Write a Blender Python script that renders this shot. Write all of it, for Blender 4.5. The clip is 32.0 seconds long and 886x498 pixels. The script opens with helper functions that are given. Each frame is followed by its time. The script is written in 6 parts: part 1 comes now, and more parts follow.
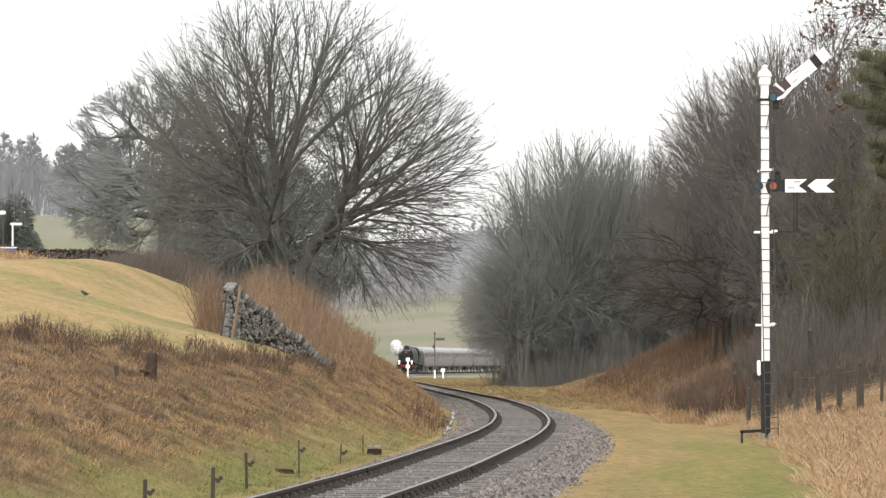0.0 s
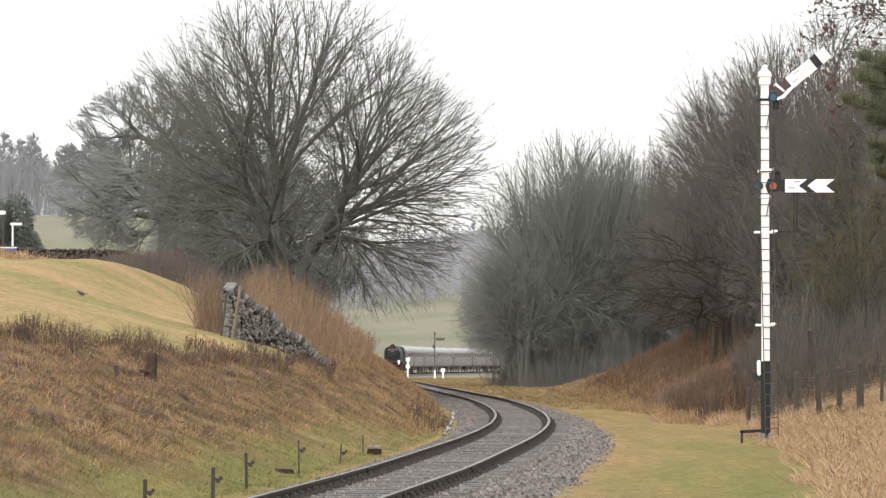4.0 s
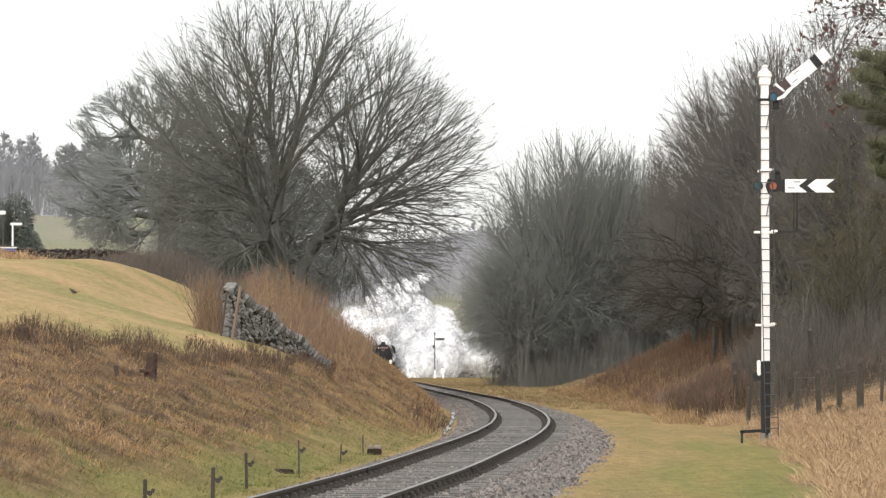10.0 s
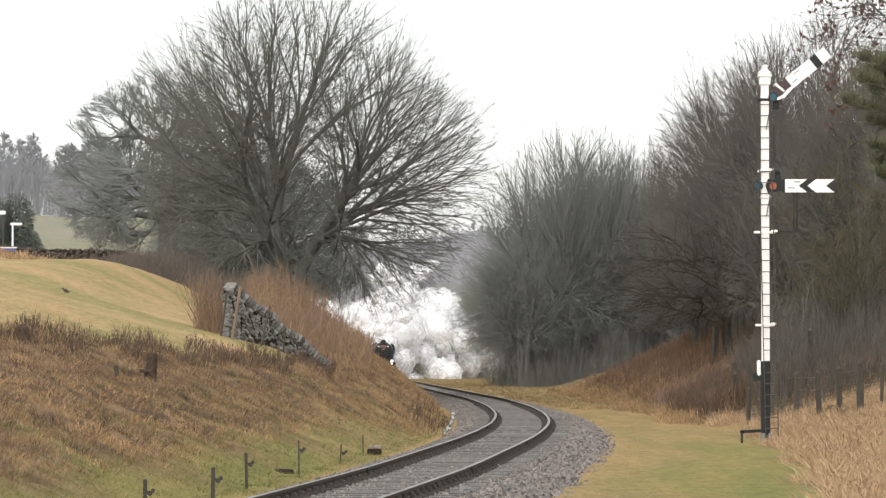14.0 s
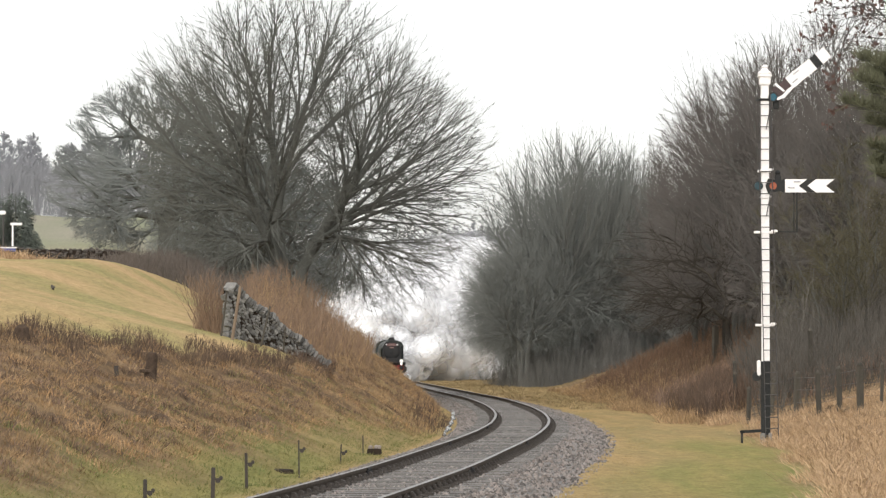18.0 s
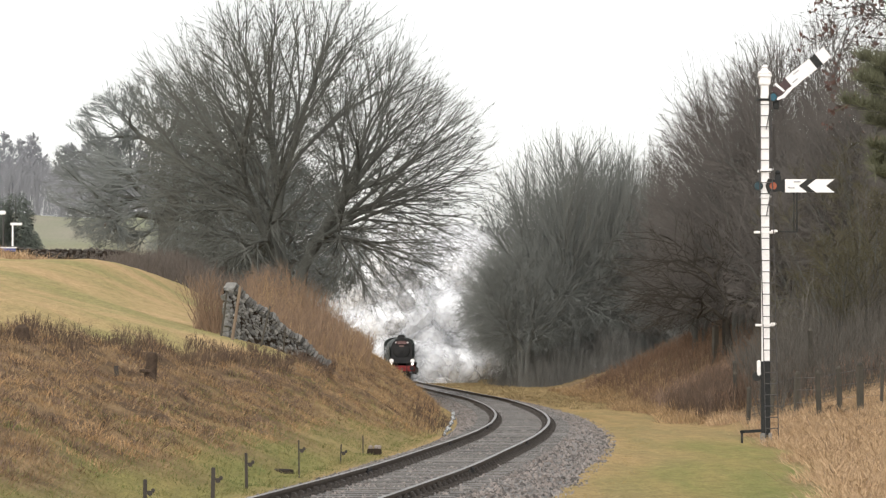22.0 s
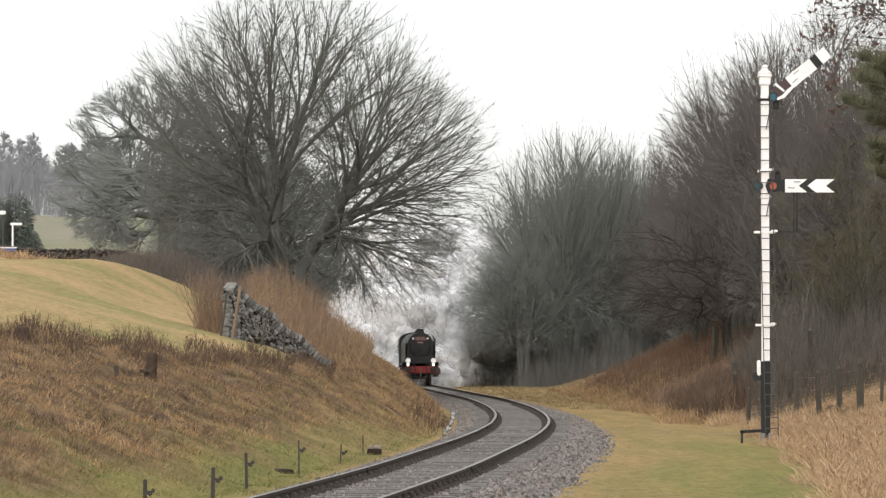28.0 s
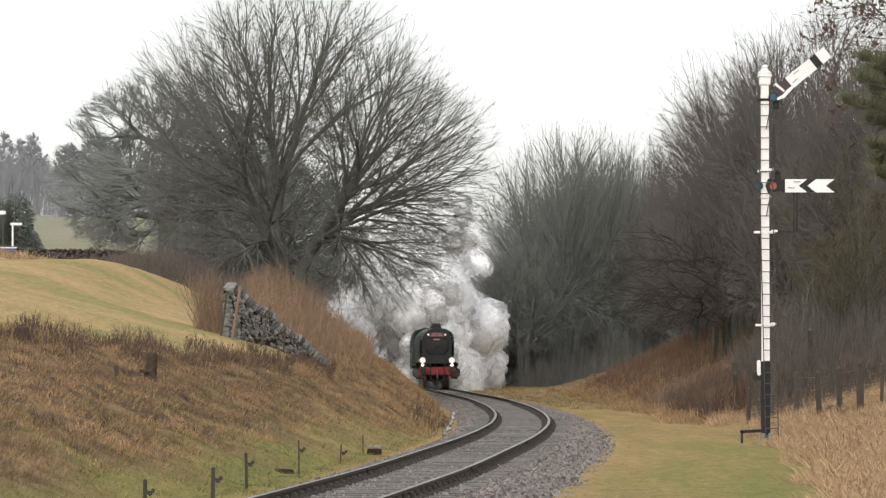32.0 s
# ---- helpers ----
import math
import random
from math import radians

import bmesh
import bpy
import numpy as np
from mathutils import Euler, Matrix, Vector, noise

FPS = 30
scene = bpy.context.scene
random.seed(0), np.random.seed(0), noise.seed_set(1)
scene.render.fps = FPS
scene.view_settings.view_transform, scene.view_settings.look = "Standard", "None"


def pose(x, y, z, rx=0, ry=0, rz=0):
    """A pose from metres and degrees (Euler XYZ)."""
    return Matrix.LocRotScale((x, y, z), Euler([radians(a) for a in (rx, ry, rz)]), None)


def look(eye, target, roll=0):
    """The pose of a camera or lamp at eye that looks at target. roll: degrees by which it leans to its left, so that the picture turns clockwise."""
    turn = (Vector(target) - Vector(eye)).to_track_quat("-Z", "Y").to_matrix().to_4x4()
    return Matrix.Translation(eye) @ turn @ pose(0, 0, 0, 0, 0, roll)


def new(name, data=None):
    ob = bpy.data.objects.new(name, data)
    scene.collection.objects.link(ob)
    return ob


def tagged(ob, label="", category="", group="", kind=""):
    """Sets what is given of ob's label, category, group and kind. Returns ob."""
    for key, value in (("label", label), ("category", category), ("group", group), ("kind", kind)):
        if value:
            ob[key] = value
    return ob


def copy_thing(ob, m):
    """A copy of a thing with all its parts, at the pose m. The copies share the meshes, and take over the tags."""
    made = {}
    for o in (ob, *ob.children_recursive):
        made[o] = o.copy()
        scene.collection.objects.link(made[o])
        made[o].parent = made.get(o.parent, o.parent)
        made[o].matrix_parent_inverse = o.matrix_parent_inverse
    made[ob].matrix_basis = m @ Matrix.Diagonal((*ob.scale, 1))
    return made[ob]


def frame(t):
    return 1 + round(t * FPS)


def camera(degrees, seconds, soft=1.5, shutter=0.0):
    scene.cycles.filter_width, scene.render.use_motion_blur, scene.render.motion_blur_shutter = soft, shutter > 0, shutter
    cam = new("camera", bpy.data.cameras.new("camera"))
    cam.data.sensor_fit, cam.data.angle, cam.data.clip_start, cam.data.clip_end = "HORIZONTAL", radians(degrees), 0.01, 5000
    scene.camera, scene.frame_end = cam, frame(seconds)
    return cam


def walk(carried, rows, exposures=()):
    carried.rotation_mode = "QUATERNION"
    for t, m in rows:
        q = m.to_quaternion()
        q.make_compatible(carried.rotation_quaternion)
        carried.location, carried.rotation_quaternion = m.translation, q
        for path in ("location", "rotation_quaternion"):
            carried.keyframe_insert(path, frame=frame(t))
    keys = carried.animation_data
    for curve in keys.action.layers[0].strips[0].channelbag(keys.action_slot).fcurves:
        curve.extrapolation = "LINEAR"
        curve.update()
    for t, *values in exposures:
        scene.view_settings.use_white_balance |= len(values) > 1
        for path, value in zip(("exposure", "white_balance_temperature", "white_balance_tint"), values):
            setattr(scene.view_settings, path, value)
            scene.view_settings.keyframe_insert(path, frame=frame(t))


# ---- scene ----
# camera: a long lens on a tripod beside the line, 1.57 m above the rail heads
cam = camera(13.55, 32.0, soft=1.3)
EYE = (0.0, 0.0, 1.57)
STAND = look(EYE, (0.0, 100.0, 1.57 + 100.0 * 200.5 / 6600.0))
walk(cam, [(0.0, STAND), (32.0, STAND)], [(0.0, -0.16), (6.0, -0.22), (13.0, -0.28), (25.0, -0.34), (32.0, -0.48)])

# world: a bright, evenly overcast winter sky
SUN_ELEVATION, SUN_ROTATION = radians(28), radians(200)
world = bpy.data.worlds.new("overcast_sky")
scene.world = world
world.use_nodes = True
wn = world.node_tree
wn.nodes.clear()
w_out = wn.nodes.new("ShaderNodeOutputWorld")
w_back = wn.nodes.new("ShaderNodeBackground")
w_sky = wn.nodes.new("ShaderNodeTexSky")
w_sky.sky_type, w_sky.sun_disc = "NISHITA", False
w_sky.sun_elevation, w_sky.sun_rotation = SUN_ELEVATION, SUN_ROTATION
w_cloud = wn.nodes.new("ShaderNodeBackground")
w_cloud.inputs[0].default_value, w_cloud.inputs[1].default_value = (1.0, 0.995, 0.98, 1), 1.45
w_back.inputs[1].default_value = 0.02
w_add = wn.nodes.new("ShaderNodeAddShader")
wn.links.new(w_sky.outputs[0], w_back.inputs[0])
wn.links.new(w_back.outputs[0], w_add.inputs[0])
wn.links.new(w_cloud.outputs[0], w_add.inputs[1])
wn.links.new(w_add.outputs[0], w_out.inputs[0])

sun_data = bpy.data.lights.new("sun", "SUN")
sun_data.energy, sun_data.angle, sun_data.color = 3.4, radians(40), (1.0, 0.97, 0.93)
sun = new("sun", sun_data)
sun.matrix_world = look((-30.0, -60.0, 60.0), (0.0, 60.0, 0.0))


# ---- materials ----
def mat(name, colour, rough=0.8, second=None, scale=3.0, fine=40.0, bump=0.3, metal=0.0, spread=0.25, per_piece=0.0, island=0.0, emission=0.0, relief=0.02, spec=0.5):
    """A surface in two colours mixed by noise at two sizes, with fine relief."""
    m = bpy.data.materials.new(name)
    m.use_nodes = True
    nt = m.node_tree
    b = nt.nodes["Principled BSDF"]
    b.inputs["Roughness"].default_value, b.inputs["Metallic"].default_value = rough, metal
    b.inputs["Specular IOR Level"].default_value = spec
    second = second or tuple(c * (1 - spread) for c in colour)
    co = nt.nodes.new("ShaderNodeNewGeometry")
    big, small = nt.nodes.new("ShaderNodeTexNoise"), nt.nodes.new("ShaderNodeTexNoise")
    for n, s in ((big, scale), (small, fine)):
        n.inputs["Scale"].default_value, n.inputs["Detail"].default_value = s, 5
        nt.links.new(co.outputs["Position"], n.inputs["Vector"])
    half = nt.nodes.new("ShaderNodeMath")
    half.operation = "ADD"
    nt.links.new(big.outputs[0], half.inputs[0])
    nt.links.new(small.outputs[0], half.inputs[1])
    ramp = nt.nodes.new("ShaderNodeMapRange")
    ramp.inputs[1].default_value, ramp.inputs[2].default_value = 0.72, 1.28
    nt.links.new(half.outputs[0], ramp.inputs[0])
    mix = nt.nodes.new("ShaderNodeMix")
    mix.data_type = "RGBA"
    mix.inputs[6].default_value, mix.inputs[7].default_value = (*colour, 1), (*second, 1)
    nt.links.new(ramp.outputs[0], mix.inputs[0])
    out = mix.outputs[2]
    if per_piece or island:
        hsv = nt.nodes.new("ShaderNodeHueSaturation")
        rnd = nt.nodes.new("ShaderNodeMapRange")
        if per_piece:
            info = nt.nodes.new("ShaderNodeObjectInfo")
            nt.links.new(info.outputs["Random"], rnd.inputs[0])
        else:
            nt.links.new(co.outputs["Random Per Island"], rnd.inputs[0])
        amount = per_piece or island
        rnd.inputs[3].default_value, rnd.inputs[4].default_value = 1 - amount, 1 + amount
        nt.links.new(rnd.outputs[0], hsv.inputs["Value"])
        nt.links.new(out, hsv.inputs["Color"])
        out = hsv.outputs[0]
    nt.links.new(out, b.inputs["Base Color"])
    if bump:
        bp = nt.nodes.new("ShaderNodeBump")
        bp.inputs["Strength"].default_value, bp.inputs["Distance"].default_value = bump, relief
        nt.links.new(small.outputs[0], bp.inputs["Height"])
        nt.links.new(bp.outputs[0], b.inputs["Normal"])
    if emission:
        b.inputs["Emission Color"].default_value, b.inputs["Emission Strength"].default_value = (*colour, 1), emission
    return m


BARK = mat("wet_bark", (0.074, 0.075, 0.066), 0.9, (0.105, 0.105, 0.093), 1.5, 25, 0.4, spec=0.2)
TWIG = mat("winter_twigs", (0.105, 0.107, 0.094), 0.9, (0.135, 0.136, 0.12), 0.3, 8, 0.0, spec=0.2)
# paler than the near twigs: haze over the valley is in the colour
TWIG_FAR_HAZED = mat("hazed_winter_twigs", (0.158, 0.17, 0.163), 0.9, (0.195, 0.206, 0.198), 0.3, 8, 0.0, spec=0.2)
TWIG_BROWN = mat("brown_winter_twigs", (0.096, 0.088, 0.08), 0.9, (0.128, 0.114, 0.103), 0.3, 8, 0.0, spec=0.2)
TWIG_DARK = mat("dark_undergrowth_stems", (0.07, 0.064, 0.055), 0.9, (0.095, 0.085, 0.072), 0.3, 8, 0.0, island=0.3, spec=0.2)
BRACKEN = mat("dead_bracken", (0.17, 0.105, 0.064), 0.9, (0.105, 0.07, 0.05), 0.35, 6, 0.0, island=0.4, spec=0.2)
STEM_RED = mat("russet_stems", (0.20, 0.124, 0.074), 0.85, (0.13, 0.09, 0.06), 0.6, 9, 0.0, island=0.35)
SCRUB = mat("dark_scrub_stems", (0.085, 0.073, 0.064), 0.9, (0.12, 0.10, 0.085), 0.6, 9, 0.0, island=0.3, spec=0.2)
STEM_DARK = mat("bramble_stems", (0.115, 0.075, 0.055), 0.85, (0.17, 0.112, 0.077), 0.6, 9, 0.0, island=0.35)
GRASS_TAN = mat("dead_tussock_grass", (0.40, 0.268, 0.14), 0.9, (0.125, 0.083, 0.05), 0.5, 1.3, 0.0, island=0.4, spec=0.2)
GRASS_ORANGE = mat("orange_dead_grass", (0.42, 0.265, 0.135), 0.9, (0.31, 0.192, 0.095), 0.5, 3.0, 0.0, island=0.35, spec=0.2)
GRASS_PALE = mat("bleached_long_grass", (0.42, 0.29, 0.17), 0.9, (0.32, 0.21, 0.115), 0.5, 3.0, 0.0, island=0.35)
GRASS_MIX = mat("mown_verge_blades", (0.30, 0.208, 0.088), 0.9, (0.25, 0.187, 0.078), 0.2, 2.0, 0.0, island=0.2, spec=0.2)
GRASS_FAR = mat("far_verge_blades", (0.235, 0.172, 0.09), 0.9, (0.19, 0.145, 0.075), 0.1, 1.0, 0.0, island=0.25, spec=0.2)
# dark brambles and bracken, and the painted shade of the bank's hollows
HOLLOW = mat("bramble_and_hollow_shade", (0.07, 0.05, 0.038), 0.9, (0.11, 0.075, 0.052), 0.9, 6.0, 0.0, island=0.3, spec=0.2)
BANK_GREEN = mat("damp_green_blades", (0.125, 0.14, 0.05), 0.9, (0.205, 0.175, 0.075), 0.5, 2.0, 0.0, island=0.25, spec=0.2)
LEAF_BROWN = mat("withered_leaves", (0.075, 0.043, 0.036), 0.8, (0.11, 0.055, 0.042), 4, 30, 0.0, island=0.4)
STONE_DARK = mat("dark_mossy_gritstone", (0.085, 0.072, 0.062), 0.9, (0.05, 0.044, 0.038), 3, 20, 0.5, island=0.4)
NEEDLE = mat("conifer_needles", (0.075, 0.088, 0.075), 0.8, (0.105, 0.118, 0.10), 1, 10, 0.0, island=0.4)
NEEDLE_NEAR = mat("pine_needles", (0.085, 0.09, 0.05), 0.8, (0.115, 0.115, 0.068), 1, 10, 0.0, island=0.4)
STONE = mat("gritstone", (0.185, 0.178, 0.165), 0.85, (0.09, 0.088, 0.082), 4, 30, 0.6, per_piece=0.5)
BALLAST = mat("grey_ballast", (0.154, 0.143, 0.133), 0.75, (0.084, 0.077, 0.070), 5, 35, 0.9)
BALLAST_STONE = mat("ballast_stones", (0.175, 0.158, 0.146), 0.6, (0.13, 0.103, 0.088), 0.5, 6, 0.3, island=0.7)
SLEEPER = mat("wet_timber_sleepers", (0.119, 0.108, 0.098), 0.55, (0.077, 0.070, 0.063), 2, 30, 0.4, per_piece=0.3)
RAIL_TOP = mat("rail_steel", (0.10, 0.085, 0.075), 0.36, (0.055, 0.045, 0.04), 1.2, 30, 0.1, metal=0.3, spec=0.5)
RAIL_RUST = mat("rusted_rail_web", (0.095, 0.078, 0.064), 0.9, (0.055, 0.045, 0.037), 3, 30, 0.3, spec=0.1)
CHAIR_IRON = mat("cast_chairs", (0.075, 0.065, 0.058), 0.8, (0.045, 0.039, 0.034), 6, 40, 0.3, spec=0.2)
WOOD_POST = mat("weathered_post_wood", (0.066, 0.057, 0.043), 0.9, (0.042, 0.037, 0.028), 3, 30, 0.4, per_piece=0.3)
WOOD_NEW = mat("tan_post_wood", (0.20, 0.145, 0.095), 0.8, (0.14, 0.10, 0.07), 3, 30, 0.3)
WHITE_PAINT = mat("white_paint", (0.83, 0.81, 0.80), 0.5, (0.70, 0.67, 0.65), 1.2, 14, 0.1)
BLACK_PAINT = mat("black_paint", (0.014, 0.015, 0.015), 0.6, (0.028, 0.028, 0.026), 2, 20, 0.15, spec=0.2)
DARK_IRON = mat("dark_iron", (0.045, 0.045, 0.05), 0.5, (0.08, 0.07, 0.06), 4, 30, 0.2, metal=0.4)
GLASS_BLUE = mat("blue_spectacle_glass", (0.01, 0.06, 0.09), 0.2, (0.01, 0.08, 0.12), 4, 30, 0.0)
GLASS_AMBER = mat("amber_spectacle_glass", (0.22, 0.05, 0.025), 0.25, (0.28, 0.07, 0.025), 4, 30, 0.0)
GLASS_GREEN = mat("green_spectacle_glass", (0.008, 0.03, 0.04), 0.2, (0.012, 0.045, 0.055), 4, 30, 0.0)
# engine green and black lifted a little, with distance haze in the colour
LOCO_GREEN = mat("dark_green_loco_paint", (0.026, 0.038, 0.033), 0.5, (0.017, 0.022, 0.02), 1, 12, 0.1, spec=0.3)
LOCO_BLACK = mat("sooty_black", (0.018, 0.018, 0.019), 0.8, (0.03, 0.029, 0.028), 2, 15, 0.2, spec=0.2)
BEAM_RED = mat("buffer_beam_red", (0.21, 0.028, 0.026), 0.7, (0.14, 0.02, 0.018), 3, 20, 0.1, spec=0.2)
BOARD_RED = mat("headboard_red", (0.05, 0.018, 0.02), 0.5, (0.075, 0.02, 0.022), 3, 20, 0.0)
BOARD_GOLD = mat("headboard_lettering", (0.22, 0.14, 0.12), 0.6, (0.18, 0.11, 0.1), 3, 20, 0.0)
LAMP_GLOW = mat("lamp_glow", (1.0, 0.97, 0.9), 0.3, bump=0, emission=2.5)
# body paint greyed towards mauve, haze over the train put into it
COACH_HAZED = mat("hazed_carriage_mauve", (0.265, 0.235, 0.24), 0.5, (0.215, 0.19, 0.195), 0.6, 10, 0.05)
COACH_ROOF = mat("grey_carriage_roof", (0.42, 0.42, 0.42), 0.5, (0.30, 0.30, 0.30), 0.5, 8, 0.1)
# black running gear greyed: distance haze is in this colour
HAZED_IRON = mat("hazed_underframe", (0.21, 0.20, 0.195), 0.9, (0.17, 0.16, 0.155), 1.0, 10, 0.1, spec=0.2)
COACH_GLASS = mat("carriage_glass", (0.03, 0.035, 0.04), 0.08, (0.02, 0.02, 0.025), 1, 10, 0.0)
SIGN_BLUE = mat("blue_enamel", (0.03, 0.06, 0.25), 0.4, (0.03, 0.05, 0.2), 3, 20, 0.0)
PIPE_WHITE = mat("pale_drain_stone", (0.24, 0.235, 0.22), 0.25, (0.13, 0.12, 0.105), 5, 30, 0.2)
ROTTEN = mat("rotten_wood", (0.05, 0.037, 0.028), 0.95, (0.10, 0.07, 0.05), 9, 40, 0.9, relief=0.05, spec=0.1)
# near-black for wall cores, a box, and the burrow's painted inner shade
HOLE = mat("near_black", (0.022, 0.017, 0.013), 0.95, (0.035, 0.026, 0.02), 5, 30, 0.5, spec=0.1)


# ---- mesh helpers ----
def quick_mesh(name, verts, faces, smooth=False):
    """A mesh from numpy arrays: verts (n, 3), faces (m, 3) or (m, 4)."""
    verts, faces = np.asarray(verts, dtype=np.float32), np.asarray(faces, dtype=np.int32)
    me = bpy.data.meshes.new(name)
    m, k = faces.shape
    me.vertices.add(len(verts))
    me.vertices.foreach_set("co", verts.ravel())
    me.loops.add(m * k)
    me.loops.foreach_set("vertex_index", faces.ravel())
    me.polygons.add(m)
    me.polygons.foreach_set("loop_start", np.arange(0, m * k, k, dtype=np.int32))
    me.polygons.foreach_set("loop_total", np.full(m, k, dtype=np.int32))
    me.polygons.foreach_set("use_smooth", np.full(m, smooth))
    me.update(calc_edges=True)
    return me


def mesh_part(name, me, material, parent=None, label="", place=None):
    ob = new(name, me)
    if not me.materials:
        me.materials.append(material)
    if parent:
        ob.parent = parent
    if place is not None:
        ob.matrix_basis = place
    if label:
        tagged(ob, label)
    return ob


def part(name, bm, material, parent=None, label="", smooth=False):
    """Links a bmesh as one mesh object, under a thing or a part."""
    me = bpy.data.meshes.new(name)
    if smooth:
        for f in bm.faces:
            f.smooth = True
    bm.to_mesh(me)
    bm.free()
    return mesh_part(name, me, material, parent, label)


def box(bm, x0, x1, y0, y1, z0, z1, bevel=0.0, turn=None):
    m = Matrix.Translation(((x0 + x1) / 2, (y0 + y1) / 2, (z0 + z1) / 2)) @ Matrix.Diagonal((x1 - x0, y1 - y0, z1 - z0, 1))
    made = bmesh.ops.create_cube(bm, size=1, matrix=(turn or Matrix()) @ m)
    if bevel:
        edges = list({e for v in made["verts"] for e in v.link_edges})
        bmesh.ops.bevel(bm, geom=edges, offset=bevel, segments=2, affect="EDGES")
    return bm


def rod(bm, a, b, ra, rb=None, sides=10):
    """A tapered round bar from a to b."""
    a, b = Vector(a), Vector(b)
    turn = (b - a).to_track_quat("Z", "Y").to_matrix().to_4x4()
    bmesh.ops.create_cone(bm, cap_ends=True, segments=sides, radius1=ra, radius2=ra if rb is None else rb, depth=(b - a).length,
                          matrix=Matrix.Translation((a + b) / 2) @ turn)
    return bm


def lathe(bm, profile, at=(0, 0, 0), sides=20, turn=None, caps=True):
    """A turned shape: profile of (radius, height) pairs round the z axis."""
    rings = []
    m = Matrix.Translation(at) @ (turn or Matrix())
    for r, z in profile:
        rings.append([bm.verts.new(m @ Vector((r * math.cos(2 * math.pi * i / sides), r * math.sin(2 * math.pi * i / sides), z))) for i in range(sides)])
    for lo, hi in zip(rings, rings[1:]):
        for i in range(sides):
            bm.faces.new((lo[i], lo[(i + 1) % sides], hi[(i + 1) % sides], hi[i]))
    if caps:
        bm.faces.new(rings[0][::-1])
        bm.faces.new(rings[-1])
    return bm


def prism(bm, outline, y0, y1, taper=None):
    """An outline in x and z, drawn out from y0 to y1."""
    front = [bm.verts.new((x, y0, z)) for x, z in outline]
    back = [bm.verts.new((x, y1, z)) for x, z in (taper or outline)]
    n = len(outline)
    bm.faces.new(front[::-1])
    bm.faces.new(back)
    for i in range(n):
        bm.faces.new((front[i], front[(i + 1) % n], back[(i + 1) % n], back[i]))
    bmesh.ops.recalc_face_normals(bm, faces=bm.faces[:])
    return bm


def thing(name, label, category, place=None, group="", kind=""):
    ob = new(name)
    ob.empty_display_size = 0.3
    if place is not None:
        ob.matrix_basis = place
    return tagged(ob, label, category, group, kind)


def tubes(a, b, ra, rb, sides=3):
    """Many tapered bars at once: arrays of starts, ends and radii. Returns verts and quads."""
    a, b = np.asarray(a, float), np.asarray(b, float)
    ra, rb = np.asarray(ra, float), np.asarray(rb, float)
    d = b - a
    d /= np.maximum(np.linalg.norm(d, axis=1, keepdims=True), 1e-9)
    ref = np.where(np.abs(d[:, 2:3]) < 0.9, (0.0, 0.0, 1.0), (1.0, 0.0, 0.0))
    u = np.cross(d, ref)
    u /= np.maximum(np.linalg.norm(u, axis=1, keepdims=True), 1e-9)
    v = np.cross(d, u)
    n = len(a)
    verts = np.empty((n, 2 * sides, 3))
    for i in range(sides):
        c, s = math.cos(2 * math.pi * i / sides), math.sin(2 * math.pi * i / sides)
        w = c * u + s * v
        verts[:, i], verts[:, sides + i] = a + w * ra[:, None], b + w * rb[:, None]
    base = (np.arange(n) * 2 * sides)[:, None]
    faces = np.stack([base + np.array([[i, (i + 1) % sides, sides + (i + 1) % sides, sides + i]]) for i in range(sides)], 1).reshape(-1, 4)
    return verts.reshape(-1, 3), faces


def merged(pieces):
    verts, faces, n = [], [], 0
    for v, f in pieces:
        verts.append(v)
        faces.append(f + n)
        n += len(v)
    return np.concatenate(verts), np.concatenate(faces)


def polytube(points, r, sides=5):
    """One bent wire through the points, as one skin."""
    p = np.asarray(points, float)
    d = np.gradient(p, axis=0)
    d /= np.linalg.norm(d, axis=1, keepdims=True)
    u = np.cross(d, (0.0, 0.0, 1.0)) + (1e-6, 0, 0)
    u /= np.linalg.norm(u, axis=1, keepdims=True)
    w = np.cross(d, u)
    a = 2 * math.pi * np.arange(sides) / sides
    v = p[:, None] + r * (np.cos(a)[None, :, None] * u[:, None] + np.sin(a)[None, :, None] * w[:, None])
    n = len(p)
    i = np.arange(n * sides).reshape(n, sides)
    j = np.roll(i, -1, 1)
    return v.reshape(-1, 3), np.stack([i[:-1], j[:-1], j[1:], i[1:]], -1).reshape(-1, 4)


# ---- the line of the railway: x of the track's centre along y ----
KNOT_Y = np.array([-60, -30, 0, 30, 49, 56, 67.5, 75, 87.4, 98, 110, 126, 147, 170, 190, 229, 256, 288, 312, 359, 407, 456, 500, 537, 580, 617, 700, 800, 900], float)
KNOT_X = np.array([-15, -10.4, -6.3, -2.75, -0.98, -0.38, 0.4, 0.91, 1.6, 2.03, 2.31, 2.41, 2.2, 1.7, 1.0, -0.35, -1.26, -2.36, -3.2, -4.9, -6.6, -7.1, -6.7, -5.4, -1.7, 4.0, 23, 55, 95], float)
LINE_Y = np.arange(-60.0, 900.5, 0.5)
slopes = np.gradient(KNOT_X, KNOT_Y)
cell = np.clip(np.searchsorted(KNOT_Y, LINE_Y) - 1, 0, len(KNOT_Y) - 2)
gap = KNOT_Y[cell + 1] - KNOT_Y[cell]
u = (LINE_Y - KNOT_Y[cell]) / gap
LINE_X = ((2 * u**3 - 3 * u**2 + 1) * KNOT_X[cell] + (u**3 - 2 * u**2 + u) * gap * slopes[cell]
          + (3 * u**2 - 2 * u**3) * KNOT_X[cell + 1] + (u**3 - u**2) * gap * slopes[cell + 1])
ease = np.exp(-np.linspace(-2, 2, 33)**2)
